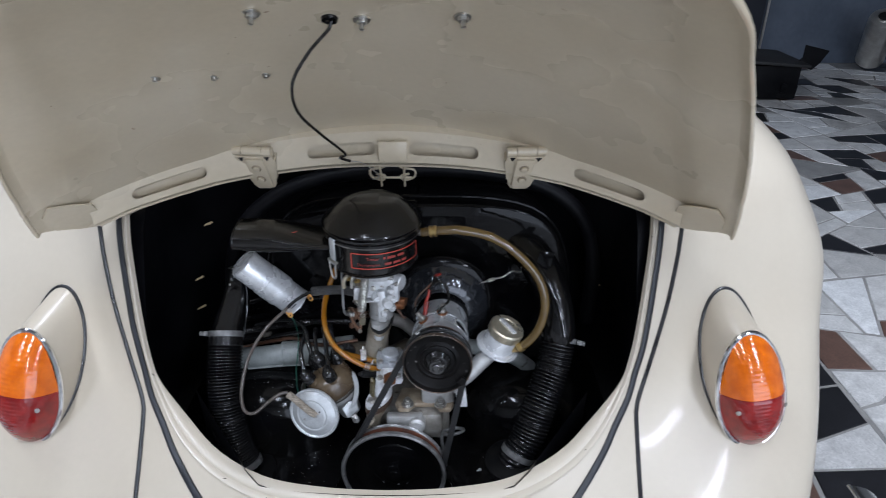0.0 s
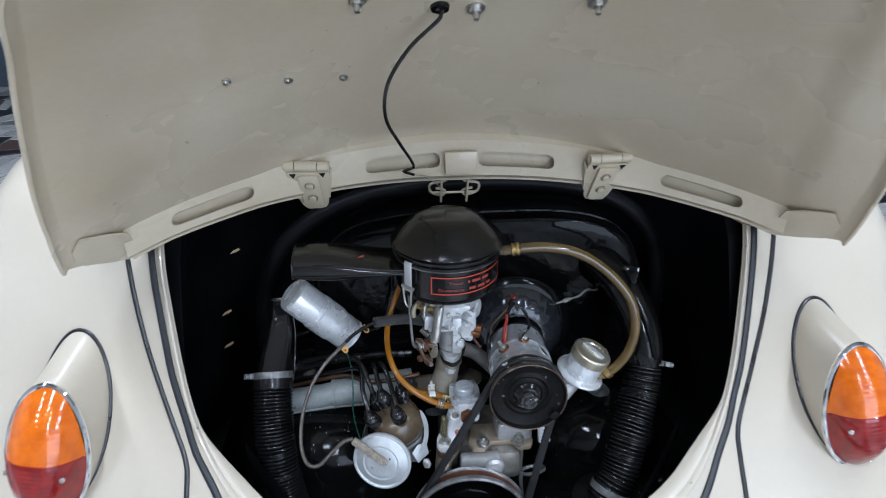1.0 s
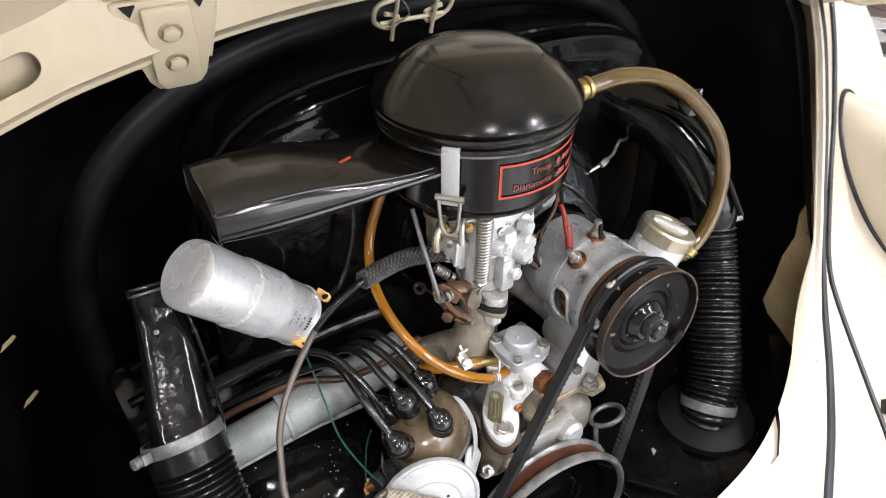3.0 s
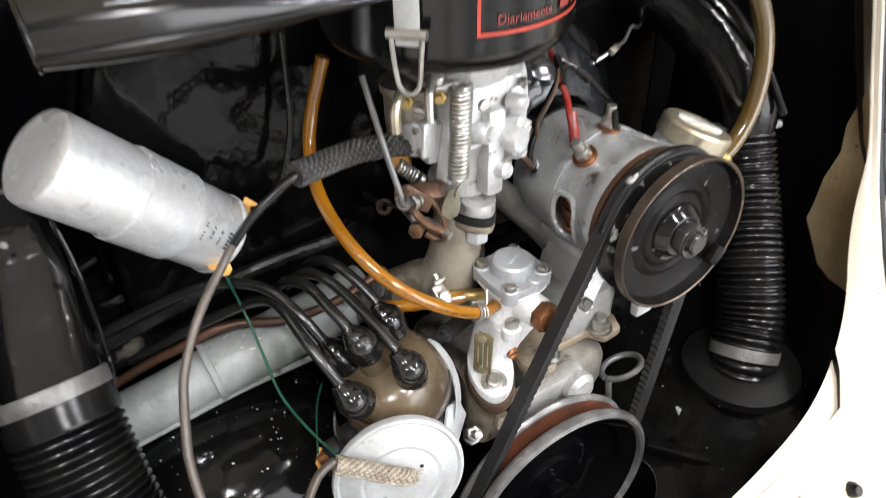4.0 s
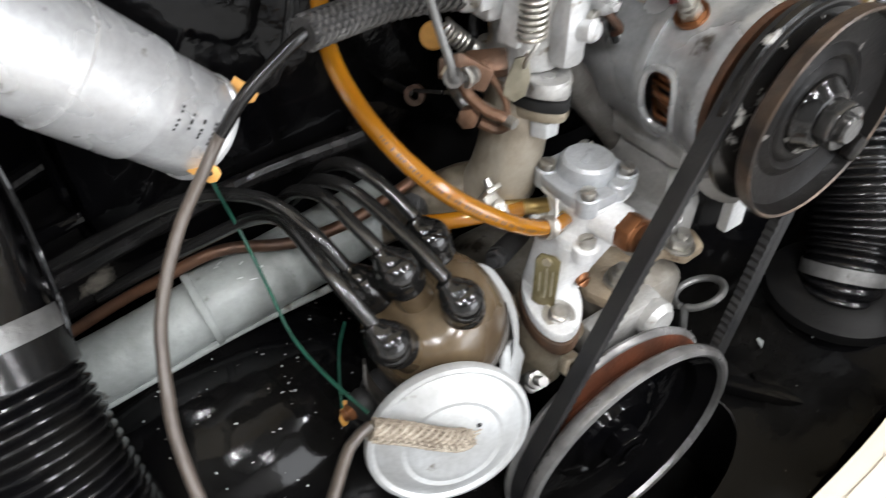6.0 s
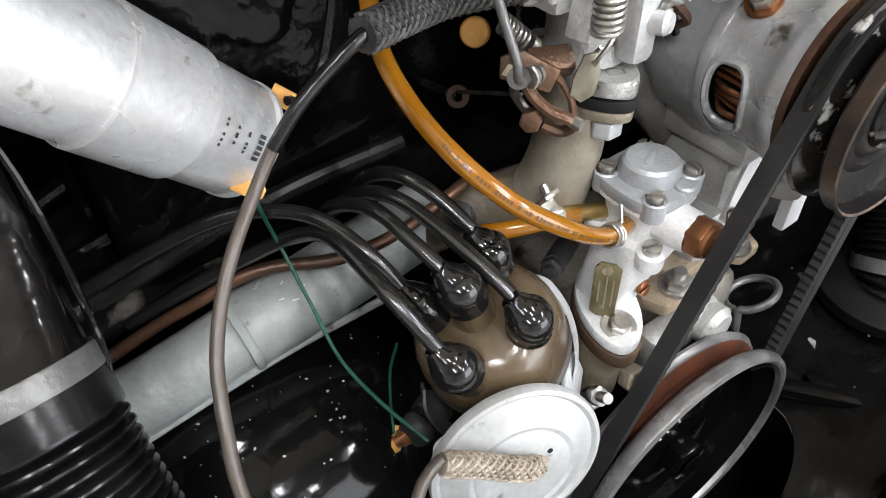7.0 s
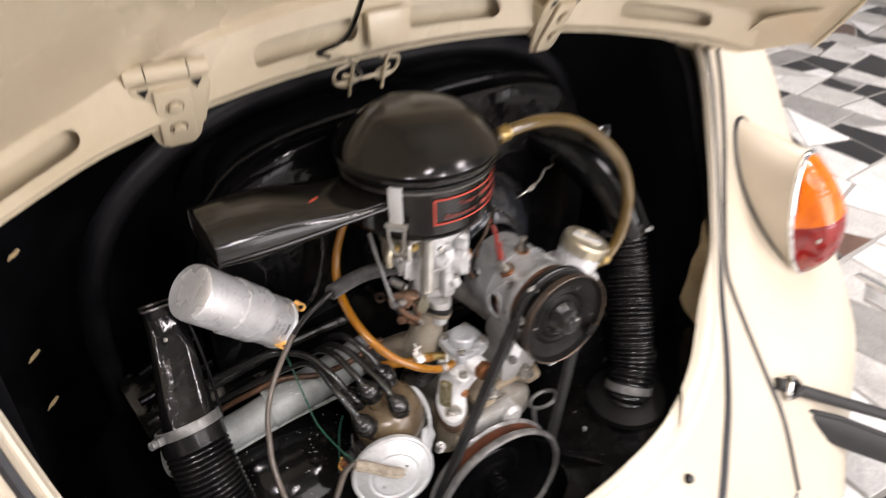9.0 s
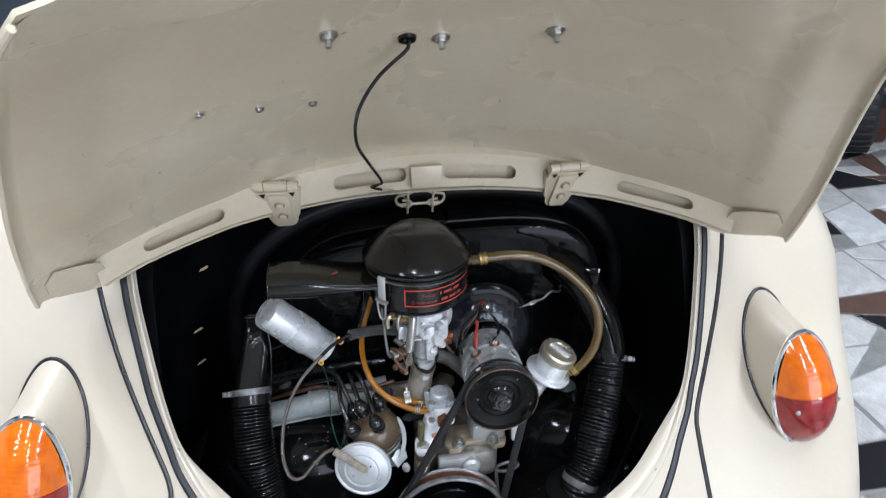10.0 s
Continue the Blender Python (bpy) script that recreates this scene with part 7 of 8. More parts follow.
    oval = [(0.0325 * math.cos(a) * (1 - 0.06 * math.sin(a) ** 2), 0.0170 * math.sin(a)) for a in [2 * math.pi * i / 40 for i in range(40)]]
    part("foot", prism(oval, 0.0082, foot, 0.0018), PUMP_ZINC, pump, "oval cast foot")
    part("insulator", prism([(1.03 * x, 1.06 * y) for x, y in oval], 0.0095, foot @ pose(0, 0, -0.0100), 0.0012), TIN_BROWN, pump, "brown insulating spacer")
    part("neck", loft([(-0.030, 0.052, 0.372, 0.012, 0.013), (-0.028, 0.054, 0.392, 0.0125, 0.015), (-0.021, 0.059, 0.4125, 0.0155, 0.025)], 32, 3.0), ALU_DIRTY, pump, "stained cast neck")
    bolt = Vector((-0.0272, 0.0440, 0.4305))
    part("foot_bolt", join(lathe([(0, 0), (0.0096, 0), (0.0096, 0.0016), (0.0066, 0.0016), (0.0066, 0.0022)], 28, bolt, (-0.1, -0.25, 1)), hex_nut(0.0062, 0.0052, frame_at(bolt, (-0.1, -0.25, 1))), lathe([(0.0038, 0.0), (0.0038, 0.0068), (0, 0.0070)], 16, bolt, (-0.1, -0.25, 1))), STEEL, pump, "foot nut on a wide washer")
    part("front_screw", slot_screw(0.0046, 0.003, frame_at((-0.0085, 0.0485, 0.4460), (0.15, -0.9, 0.4))), COPPER, pump, "small brass screw")
    part("port", lathe([(0.0128, 0.0), (0.0118, 0.004), (0.0112, 0.020), (0.0105, 0.0225)], 32, (0.0028, 0.0570, 0.4860), (0.05, -1, 0.08)), PUMP_ZINC, pump, "round side port")
    plug = frame_at((0.0038, 0.0355, 0.4882), (0.05, -1, 0.08), (1, 0, 0.5))
    part("plug", join(hex_nut(0.0112, 0.0095, plug), lathe([(0.0090, 0.0090), (0.0085, 0.0112), (0, 0.0116)], 24, plug.translation, plug.col[2].xyz)), COPPER, pump, "copper hexagon plug")
    tag = frame_at((-0.0275, 0.0570, 0.4500), (-0.84, -0.52, 0.12), (0.08, 0.10, 1))
    part("maker_plate", prism([(-0.0180, -0.0066), (0.0150, -0.0074), (0.0178, -0.0040), (0.0180, 0.0040), (0.0140, 0.0068), (-0.0160, 0.0070), (-0.0185, 0.0030)], 0.0022, tag, 0.0007), PLATE_OLIVE, pump, "small oily brass plate")
    for y, w in ((-0.0040, 0.018), (-0.0005, 0.022), (0.0032, 0.014)):
        part("stamped_bar", block((w, 0.0009, 0.0004), tag @ pose(-0.001, y, 0.0023), 0), PALE_BRASS, pump)
    part("plate_screw", slot_screw(0.0028, 0.0014, tag @ pose(0.0140, 0, 0.0022)), PALE_BRASS, pump)
    part("outlet", tube([(-0.008, 0.063, 0.486), (-0.030, 0.056, 0.489)], 0.0046, 14), BRASS, pump, "brass outlet nipple")
    part("inlet", tube([(-0.010, 0.078, 0.482), (-0.040, 0.088, 0.487)], 0.0046, 14), BRASS, pump, "brass inlet nipple")
    return pump


ALU_CLEAN = material("clean_casting", (0.46, 0.48, 0.50), (0.36, 0.375, 0.39), 40, 0.36, 0.3, 0.22, 480, 0.12, ((0.20, 0.18, 0.15), 0.28, 70))
PLATE_OLIVE = material("oily_brass_plate", (0.27, 0.23, 0.12), (0.16, 0.13, 0.065), 70, 0.30, 0.5, 0.15, 300, 0.12, ((0.42, 0.38, 0.26), 0.33, 120))


fuel_pump()


def fuel_hose():
    line = [(-0.016, 0.060, 0.487), (-0.031, 0.055, 0.493), (-0.050, 0.052, 0.505), (-0.071, 0.052, 0.522), (-0.089, 0.061, 0.537), (-0.101, 0.078, 0.551), (-0.107, 0.102, 0.565), (-0.107, 0.127, 0.580), (-0.101, 0.146, 0.597), (-0.093, 0.154, 0.618), (-0.082, 0.152, 0.650)]
    hose = thing("fuel_hose", "translucent amber fuel hose from the pump to the carburettor", "hose", line[0])
    fine = spline(line, 0.003)
    part("hose_tube", tube(fine, 0.0043, 16), FUEL_HOSE, hose)
    # printed marking along it, as plain bars
    rng = random.Random(3)
    print_line = spline(line, 0.0017)
    for k in range(14, 74):
        if k % 11 in (4, 9) or k % 17 == 0:
            continue
        q, d = print_line[k], (print_line[k + 1] - print_line[k]).normalized()
        n = Vector((-0.30, -0.80, 0.30))
        n = (n - n.dot(d) * d).normalized()
        part("printed_bar", block((rng.uniform(0.0007, 0.0013), rng.uniform(0.0012, 0.0019), 0.0003), frame_at(q + 0.00422 * n, n, d), 0), DARK_PRINT, hose)
    q, d = fine[6], (fine[7] - fine[6]).normalized()
    m = frame_at(q, d, (0, 0, 1))
    coil = [m @ Vector((0.0056 * math.cos(a), 0.0056 * math.sin(a), -0.004 + 0.010 * a / (6 * math.pi))) for a in [6 * math.pi * i / 72 for i in range(73)]]
    part("wire_clip", tube(coil, 0.0008, 6), STEEL, hose, "bright spring wire clip")
    part("clip_ear", tube([m @ Vector((0.006, 0, -0.004)), m @ Vector((0.014, 0.004, -0.004))], 0.0009, 6), STEEL, hose)
    inlet = thing("inlet_hose", "short amber fuel hose with a square plated clamp", "hose", (-0.03, 0.085, 0.486))
    part("hose_tube", tube(spline([(-0.028, 0.082, 0.485), (-0.046, 0.088, 0.486), (-0.066, 0.097, 0.485), (-0.082, 0.108, 0.483)], 0.004), 0.0047, 16), FUEL_HOSE, inlet)
    m = frame_at((-0.044, 0.086, 0.492), (0.05, -0.55, 0.83), (1, 0.1, 0))
    part("clamp", join(block((0.010, 0.016, 0.005), m @ pose(0, 0, 0), 0.001), block((0.010, 0.003, 0.012), m @ pose(0, 0.0075, 0.004), 0.0008), slot_screw(0.0042, 0.0035, m @ pose(0, -0.002, 0.002)), tube([m @ Vector((0, 0.006, 0.006)), m @ Vector((0, 0.014, 0.008))], 0.0022, 8)), STEEL, inlet, "square plated hose clamp")
    return hose


fuel_hose()


def braid(line, r, hose, one=None, two=None):
    """Crossing strands wound round a hose, each strand a part."""
    for turn in (1, -1):
        for k in range(8):
            pts, i, d = [], 0, 0.0
            up = Vector((0, 0, 1))
            for a, b in zip(line, line[1:]):
                t = (b - a).normalized()
                e1 = (up - up.dot(t) * t).normalized()
                e2 = t.cross(e1)
                w = turn * d / 0.0052 + 2 * math.pi * k / 8
                lift = r + 0.0003 * math.sin(4 * w + (0 if turn > 0 else math.pi))
                pts.append(a + lift * (math.cos(w) * e1 + math.sin(w) * e2))
                d += (b - a).length
            part("braid_strand", tube(pts, 0.0009, 5), (one or BRAID_DARK) if turn > 0 else (two or BRAID_MID), hose)


BRAID_MID = material("mid_braid", (0.11, 0.105, 0.10), (0.06, 0.058, 0.055), 140, 0.6, 0, 0.5, 700, 0.1)
BRAID_PALE = material("pale_braid", (0.42, 0.37, 0.30), (0.25, 0.21, 0.16), 140, 0.7, 0, 0.5, 700, 0.1)


def distributor():
    axis = Vector((-0.36, -0.10, 0.93)).normalized()
    top = Vector((-0.107, 0.0665, 0.478))
    base = top - 0.041 * axis
    dist = thing("distributor", "ignition distributor with oily brown cap and vacuum capsule", "distributor", base)
    part("body", lathe([(0.018, -0.060), (0.021, -0.030), (0.031, -0.016), (0.0350, -0.010), (0.0362, 0.0), (0.0350, 0.001)], 48, base, axis), ALU, dist, "cast distributor body")
    part("rim", lathe([(0.0372, -0.0035), (0.0392, -0.0028), (0.0395, 0.0006), (0.0378, 0.0022)], 56, base, axis), OILY, dist, "dark cap seat")
    cap = part("cap", lathe([(0.0372, 0.0005), (0.0385, 0.0030), (0.0383, 0.0100), (0.0370, 0.0200), (0.0345, 0.0290), (0.0300, 0.0355), (0.0220, 0.0395), (0, 0.0410)], 56, base, axis, lambda a: 1 + 0.012 * math.cos(4 * a + 0.6)), BAKELITE, dist, "oily brown bakelite cap")
    for p in BOOTS:
        p = Vector(p)
        side = p - top
        side = side - side.dot(axis) * axis
        d = (axis + 7.0 * side).normalized()
        part("tower", lathe([(0.0118, -0.034), (0.0104, -0.020), (0.0094, -0.009)], 24, p, d), BAKELITE, cap)
        part("boot", lathe([(0.0096, -0.0120), (0.0109, -0.0112), (0.0110, -0.0092), (0.0104, -0.0080), (0.0110, -0.0035), (0.0108, 0.0010), (0.0096, 0.0050), (0.0070, 0.0080), (0.0035, 0.0093), (0, 0.0097)], 40, p, d), BOOT, cap, "glossy black rubber boot")
        n = (0.95 * LEAD_WAY + 0.05 * d).normalized()
        part("boot_neck", lathe([(0.0090, -0.003), (0.0090, 0.002), (0.0083, 0.0065), (0.0066, 0.0100), (0.0050, 0.0118), (0.0046, 0.0135), (0.0036, 0.0140)], 28, p, n), BOOT, cap)
    # spring clips that hold the cap
    clip = spline([(-0.0650, 0.0720, 0.4690), (-0.0610, 0.0680, 0.4665), (-0.0575, 0.0640, 0.4600), (-0.0550, 0.0575, 0.4510), (-0.0556, 0.0492, 0.4389), (-0.0600, 0.0418, 0.4254), (-0.0690, 0.0374, 0.4120)], 0.003)
    part("cap_clip", strap(clip, (0.55, 0.45, -0.25), 0.0085, 0.0014), VAC_ZINC, dist, "pale bent spring clip")
    other = spline([(-0.1420, 0.0620, 0.4560), (-0.1440, 0.0580, 0.4480), (-0.1410, 0.0530, 0.4360), (-0.1330, 0.0480, 0.4220)], 0.003)
    part("cap_clip", strap(other, (0.4, 0.8, 0.1), 0.0085, 0.0014), WORN_STEEL, dist, "grey spring clip")
    part("clip_plate", prism([(-0.012, -0.009), (0.010, -0.012), (0.016, 0.002), (0.006, 0.012), (-0.010, 0.010)], 0.003, frame_at((-0.0660, 0.0400, 0.4180), (0.5, -0.75, 0.4), (0.6, 0.7, 0.3)), 0.001), VAC_ZINC, dist, "pale clamp plate")
    part("clamp_stud", join(hex_nut(0.0058, 0.006, frame_at((-0.0560, 0.0300, 0.4080), (-0.1, -0.7, 0.7))), lathe([(0.0030, 0), (0.0030, 0.014), (0, 0.0145)], 14, (-0.0560, 0.0300, 0.4080), (-0.1, -0.7, 0.7))), WORN_STEEL, dist, "threaded clamp stud")
    part("condenser", lathe([(0, 0.024), (0.0078, 0.024), (0.0094, 0.021), (0.0094, 0.016), (0.0084, 0.015), (0.0084, 0.011), (0.0100, 0.010), (0.0100, 0.0)], 24, (-0.1260, 0.0765, 0.4080), (-0.80, -0.30, 0.05)), RUBBER_DULL, dist, "small dark condenser")
    part("points_terminal", join(lathe([(0, 0.016), (0.0038, 0.016), (0.0050, 0.010), (0.0050, 0.0)], 16, (-0.1400, 0.0720, 0.4070), (-0.85, 0.15, -0.3)), hex_nut(0.0062, 0.004, frame_at((-0.1480, 0.0735, 0.4042), (-0.85, 0.15, -0.3)))), COPPER, dist, "copper primary terminal")
    part("terminal_tab", prism([(-0.008, -0.0028), (0.006, -0.0028), (0.008, 0.0), (0.006, 0.0028), (-0.008, 0.0028)], 0.0009, frame_at((-0.1535, 0.0745, 0.4030), (-0.3, -0.8, 0.5), (-0.2, 0.3, -1)), 0.0002), BRONZE_TAB, dist, "copper spade tab")
    # vacuum capsule
    c, n = Vector((-0.121, 0.018, 0.427)), Vector((-0.26, -0.93, 0.25)).normalized()
    part("vacuum_capsule", lathe([(0, -0.014), (0.018, -0.014), (0.024, -0.010), (0.040, -0.006), (0.0425, -0.004), (0.0432, -0.001), (0.0425, 0.0015), (0.0405, 0.002), (0.0385, 0.0005), (0.030, 0.0052), (0.0265, 0.0066), (0.024, 0.0060), (0.0225, 0.0068), (0.019, 0.0074), (0, 0.0076)], 64, c, n), VAC_ZINC, dist, "pale dished vacuum advance capsule")
    f = frame_at(c, n, (1, 0, 0))
    # the vent is not pierced: a near-black disc stands for its shade
    part("vent_hole_shade", lathe([(0, 0.0003), (0.0014, 0.0003), (0.0014, 0)], 12, f @ Vector((0.014, 0.008, 0.0074)), n), DARK, dist)
    part("capsule_arm", tube(spline([c - 0.012 * n, c - 0.02 * n + Vector((0.012, 0.004, -0.004)), Vector((-0.092, 0.050, 0.424))], 0.006), 0.009, 12), WORN_STEEL, dist)
    lug = Vector((-0.1440, 0.0400, 0.4300))
    part("capsule_lug", block((0.022, 0.012, 0.004), frame_at(lug + Vector((0.006, 0, -0.004)), (-0.35, -0.55, 0.75), (1, -0.2, 0.1)), 0.0015), STEEL, dist, "bright capsule bracket")
    part("lug_screw", join(lathe([(0, 0), (0.0078, 0), (0.0078, 0.0014), (0, 0.0014)], 24, lug, (-0.35, -0.55, 0.75)), slot_screw(0.0056, 0.0044, frame_at(lug, (-0.35, -0.55, 0.75)))), VAC_ZINC, dist, "bright slotted screw")
    end = spline([(-0.117, 0.010, 0.4325), (-0.124, 0.0085, 0.4395), (-0.134, 0.0110, 0.4475), (-0.146, 0.0160, 0.4565), (-0.160, 0.0215, 0.4655)], 0.001)
    part("braided_end", tube(end, 0.0046, 14), BRAID_LIGHT, dist, "frayed pale braided hose end")
    braid(end, 0.0048, dist, BRAID_LIGHT, BRAID_PALE)
    rng = random.Random(5)
    for k in range(16):
        a = 2 * math.pi * k / 16
        p0 = end[0] + 0.0044 * (math.cos(a) * Vector((0.3, -0.4, 0.8)) + math.sin(a) * Vector((0.7, 0.6, 0)))
        q = p0 + Vector((0.0030 + rng.uniform(0, 0.003), -0.0012 + rng.uniform(-0.001, 0.001), -0.0032 + rng.uniform(-0.0015, 0.002)))
        part("frayed_strand", tube([p0, (p0 + q) / 2 + Vector((0, -0.0008, 0.0006)), q], 0.0004, 5), BRAID_PALE, dist)
    return dist


BOOT = material("boot_rubber", (0.006, 0.006, 0.006), (0.011, 0.0105, 0.010), 40, 0.11, 0, 0.04, 160, 0.05, ((0.035, 0.032, 0.028), 0.27, 110), Specular_IOR_Level=0.6)
LEAD_WAY = Vector((-0.39, 0.60, 0.70)).normalized()
BOOTS = ((-0.1340, 0.0475, 0.4800), (-0.0960, 0.0430, 0.4890), (-0.1160, 0.0670, 0.5010), (-0.1270, 0.0830, 0.4830), (-0.0890, 0.0805, 0.4965))


distributor()


def leads():
    runs = [
        [(-0.1400, 0.0585, 0.4950), (-0.1455, 0.0760, 0.5080), (-0.1466, 0.0897, 0.5101), (-0.1473, 0.1089, 0.5113), (-0.1493, 0.1252, 0.5093), (-0.1583, 0.1405, 0.5024), (-0.1755, 0.1550, 0.4900), (-0.2067, 0.1721, 0.4719), (-0.2408, 0.1887, 0.4515)],
        [(-0.0975, 0.0510, 0.4950), (-0.1005, 0.0650, 0.5020), (-0.1045, 0.0820, 0.5085), (-0.1090, 0.1000, 0.5145), (-0.1140, 0.1160, 0.5180), (-0.1190, 0.1330, 0.5140), (-0.1230, 0.1500, 0.5020), (-0.1260, 0.1700, 0.4800)],
        [(-0.1185, 0.0730, 0.5070), (-0.1215, 0.0835, 0.5125), (-0.1245, 0.0950, 0.5170), (-0.1265, 0.1050, 0.5205), (-0.1290, 0.1200, 0.5190), (-0.1330, 0.1450, 0.5050), (-0.1370, 0.1700, 0.4800)],
        [(-0.1305, 0.0885, 0.4900), (-0.1350, 0.0950, 0.5000), (-0.1395, 0.1040, 0.5085), (-0.1452, 0.1214, 0.5141), (-0.1521, 0.1354, 0.5160), (-0.1632, 0.1488, 0.5151), (-0.1783, 0.1621, 0.5116), (-0.2044, 0.1755, 0.5019), (-0.2533, 0.1920, 0.4817)],
        [(-0.0905, 0.0870, 0.5035), (-0.0940, 0.0985, 0.5105), (-0.0980, 0.1090, 0.5165), (-0.1020, 0.1190, 0.5200), (-0.1060, 0.1330, 0.5190), (-0.1090, 0.1550, 0.5050), (-0.1110, 0.1800, 0.4800)],
    ]
    for boot, line in zip(BOOTS, runs):
        line = [boot] + line
        lead = thing("ignition_lead", "thick glossy black ignition lead from the distributor cap", "cable", line[0], "ignition leads")
        part("lead_cable", tube(spline(line, 0.006), 0.0037, 14), LEAD, lead)


leads()


def ignition_coil():
    a, b = Vector((-0.2425, 0.1420, 0.6400)), Vector((-0.1655, 0.1620, 0.5490))
    d = (b - a).normalized()
    length = (b - a).length
    coil = thing("ignition_coil", "silver aluminium ignition coil with two copper tabs", "ignition coil", (a + b) / 2)
    r = 0.0265
    part("can", lathe([(0, 0), (r - 0.004, 0.0), (r - 0.001, 0.002), (r, 0.006), (r, length * 0.42)], 56, a, d), COIL_ALU, coil)
    part("clamp_band", lathe([(r, length * 0.40), (r + 0.0014, length * 0.405), (r + 0.0014, length * 0.70), (r, length * 0.705)], 56, a, d), COIL_ALU, coil, "wide aluminium clamp band")
    part("printed_end", lathe([(r - 0.0006, length * 0.70), (r - 0.0006, length * 0.96), (r - 0.0015, length * 0.972), (r + 0.0002, length * 0.98), (r + 0.0002, length * 0.995), (r - 0.003, length), (r - 0.004, length)], 56, a, d), COIL_ALU, coil)
    part("end_cap", lathe([(r - 0.0035, length - 0.003), (0.016, length - 0.002), (0.011, length + 0.006), (0.010, length + 0.020), (0.007, length + 0.022), (0.004, length + 0.030), (0, length + 0.030)], 32, a, d), RUBBER, coil, "black bakelite coil cap")
    m = frame_at(a, d, (0, 0, 1))
    # small print: two short lines that cannot be read, as bars
    rows = (((0, 0.0012), (0.0022, 0.0012), (0.0046, 0.0012), (0.0085, 0.0012), (0.0106, 0.0012)), ((0.003, 0.0012), (0.0056, 0.0022), (0.0094, 0.0012)), ((0.001, 0.0012), (0.0028, 0.0012), (0.0046, 0.0012), (0.008, 0.0022)), ((0.0, 0.0016), (0.0024, 0.0016), (0.0048, 0.0016), (0.0072, 0.0016), (0.0096, 0.0016)))
    for row, bars in enumerate(rows):
        shapes = []
        for x, w in bars:
            def place(u, v, x=x, w=w, row=row):
                t = radians(98) - (x + w * u) / r
                h = length * (0.745 + 0.050 * row) + (0.0012 if row < 3 else 0.0032) * v
                return m @ Vector(((r - 0.0001) * math.cos(t), (r - 0.0001) * math.sin(t), h))
            shapes.append(grid(3, 1, place))
        part("print_bar", join(*shapes), INK, coil, solid=False)
    for p in ((-0.1400, 0.1590, 0.5600), (-0.1720, 0.1360, 0.5410)):
        p = Vector(p)
        t = frame_at(p, Vector((-0.25, -0.80, 0.50)), d)
        part("tab", prism([(-0.008, -0.0042), (0.003, -0.0042), (0.0055, -0.002), (0.0055, 0.002), (0.003, 0.0042), (-0.008, 0.0042)], 0.0009, t, 0.0002), BRONZE_TAB, coil, "bright copper spade tab")
        # near-black dot in place of a hole, its shade put into the colour
        part("tab_hole_shade", lathe([(0, 0.0001), (0.0013, 0.0001), (0.0013, 0)], 10, t @ Vector((0.001, 0, 0.001)), t.col[2].xyz), DARK, coil)
    part("coil_bracket", block((0.05, 0.012, 0.006), frame_at((a + b) / 2 + Vector((0.005, 0.030, -0.012)), (0.2, 1, 0), d), 0.002), BLACK_PAINT, coil)
    return coil


ignition_coil()


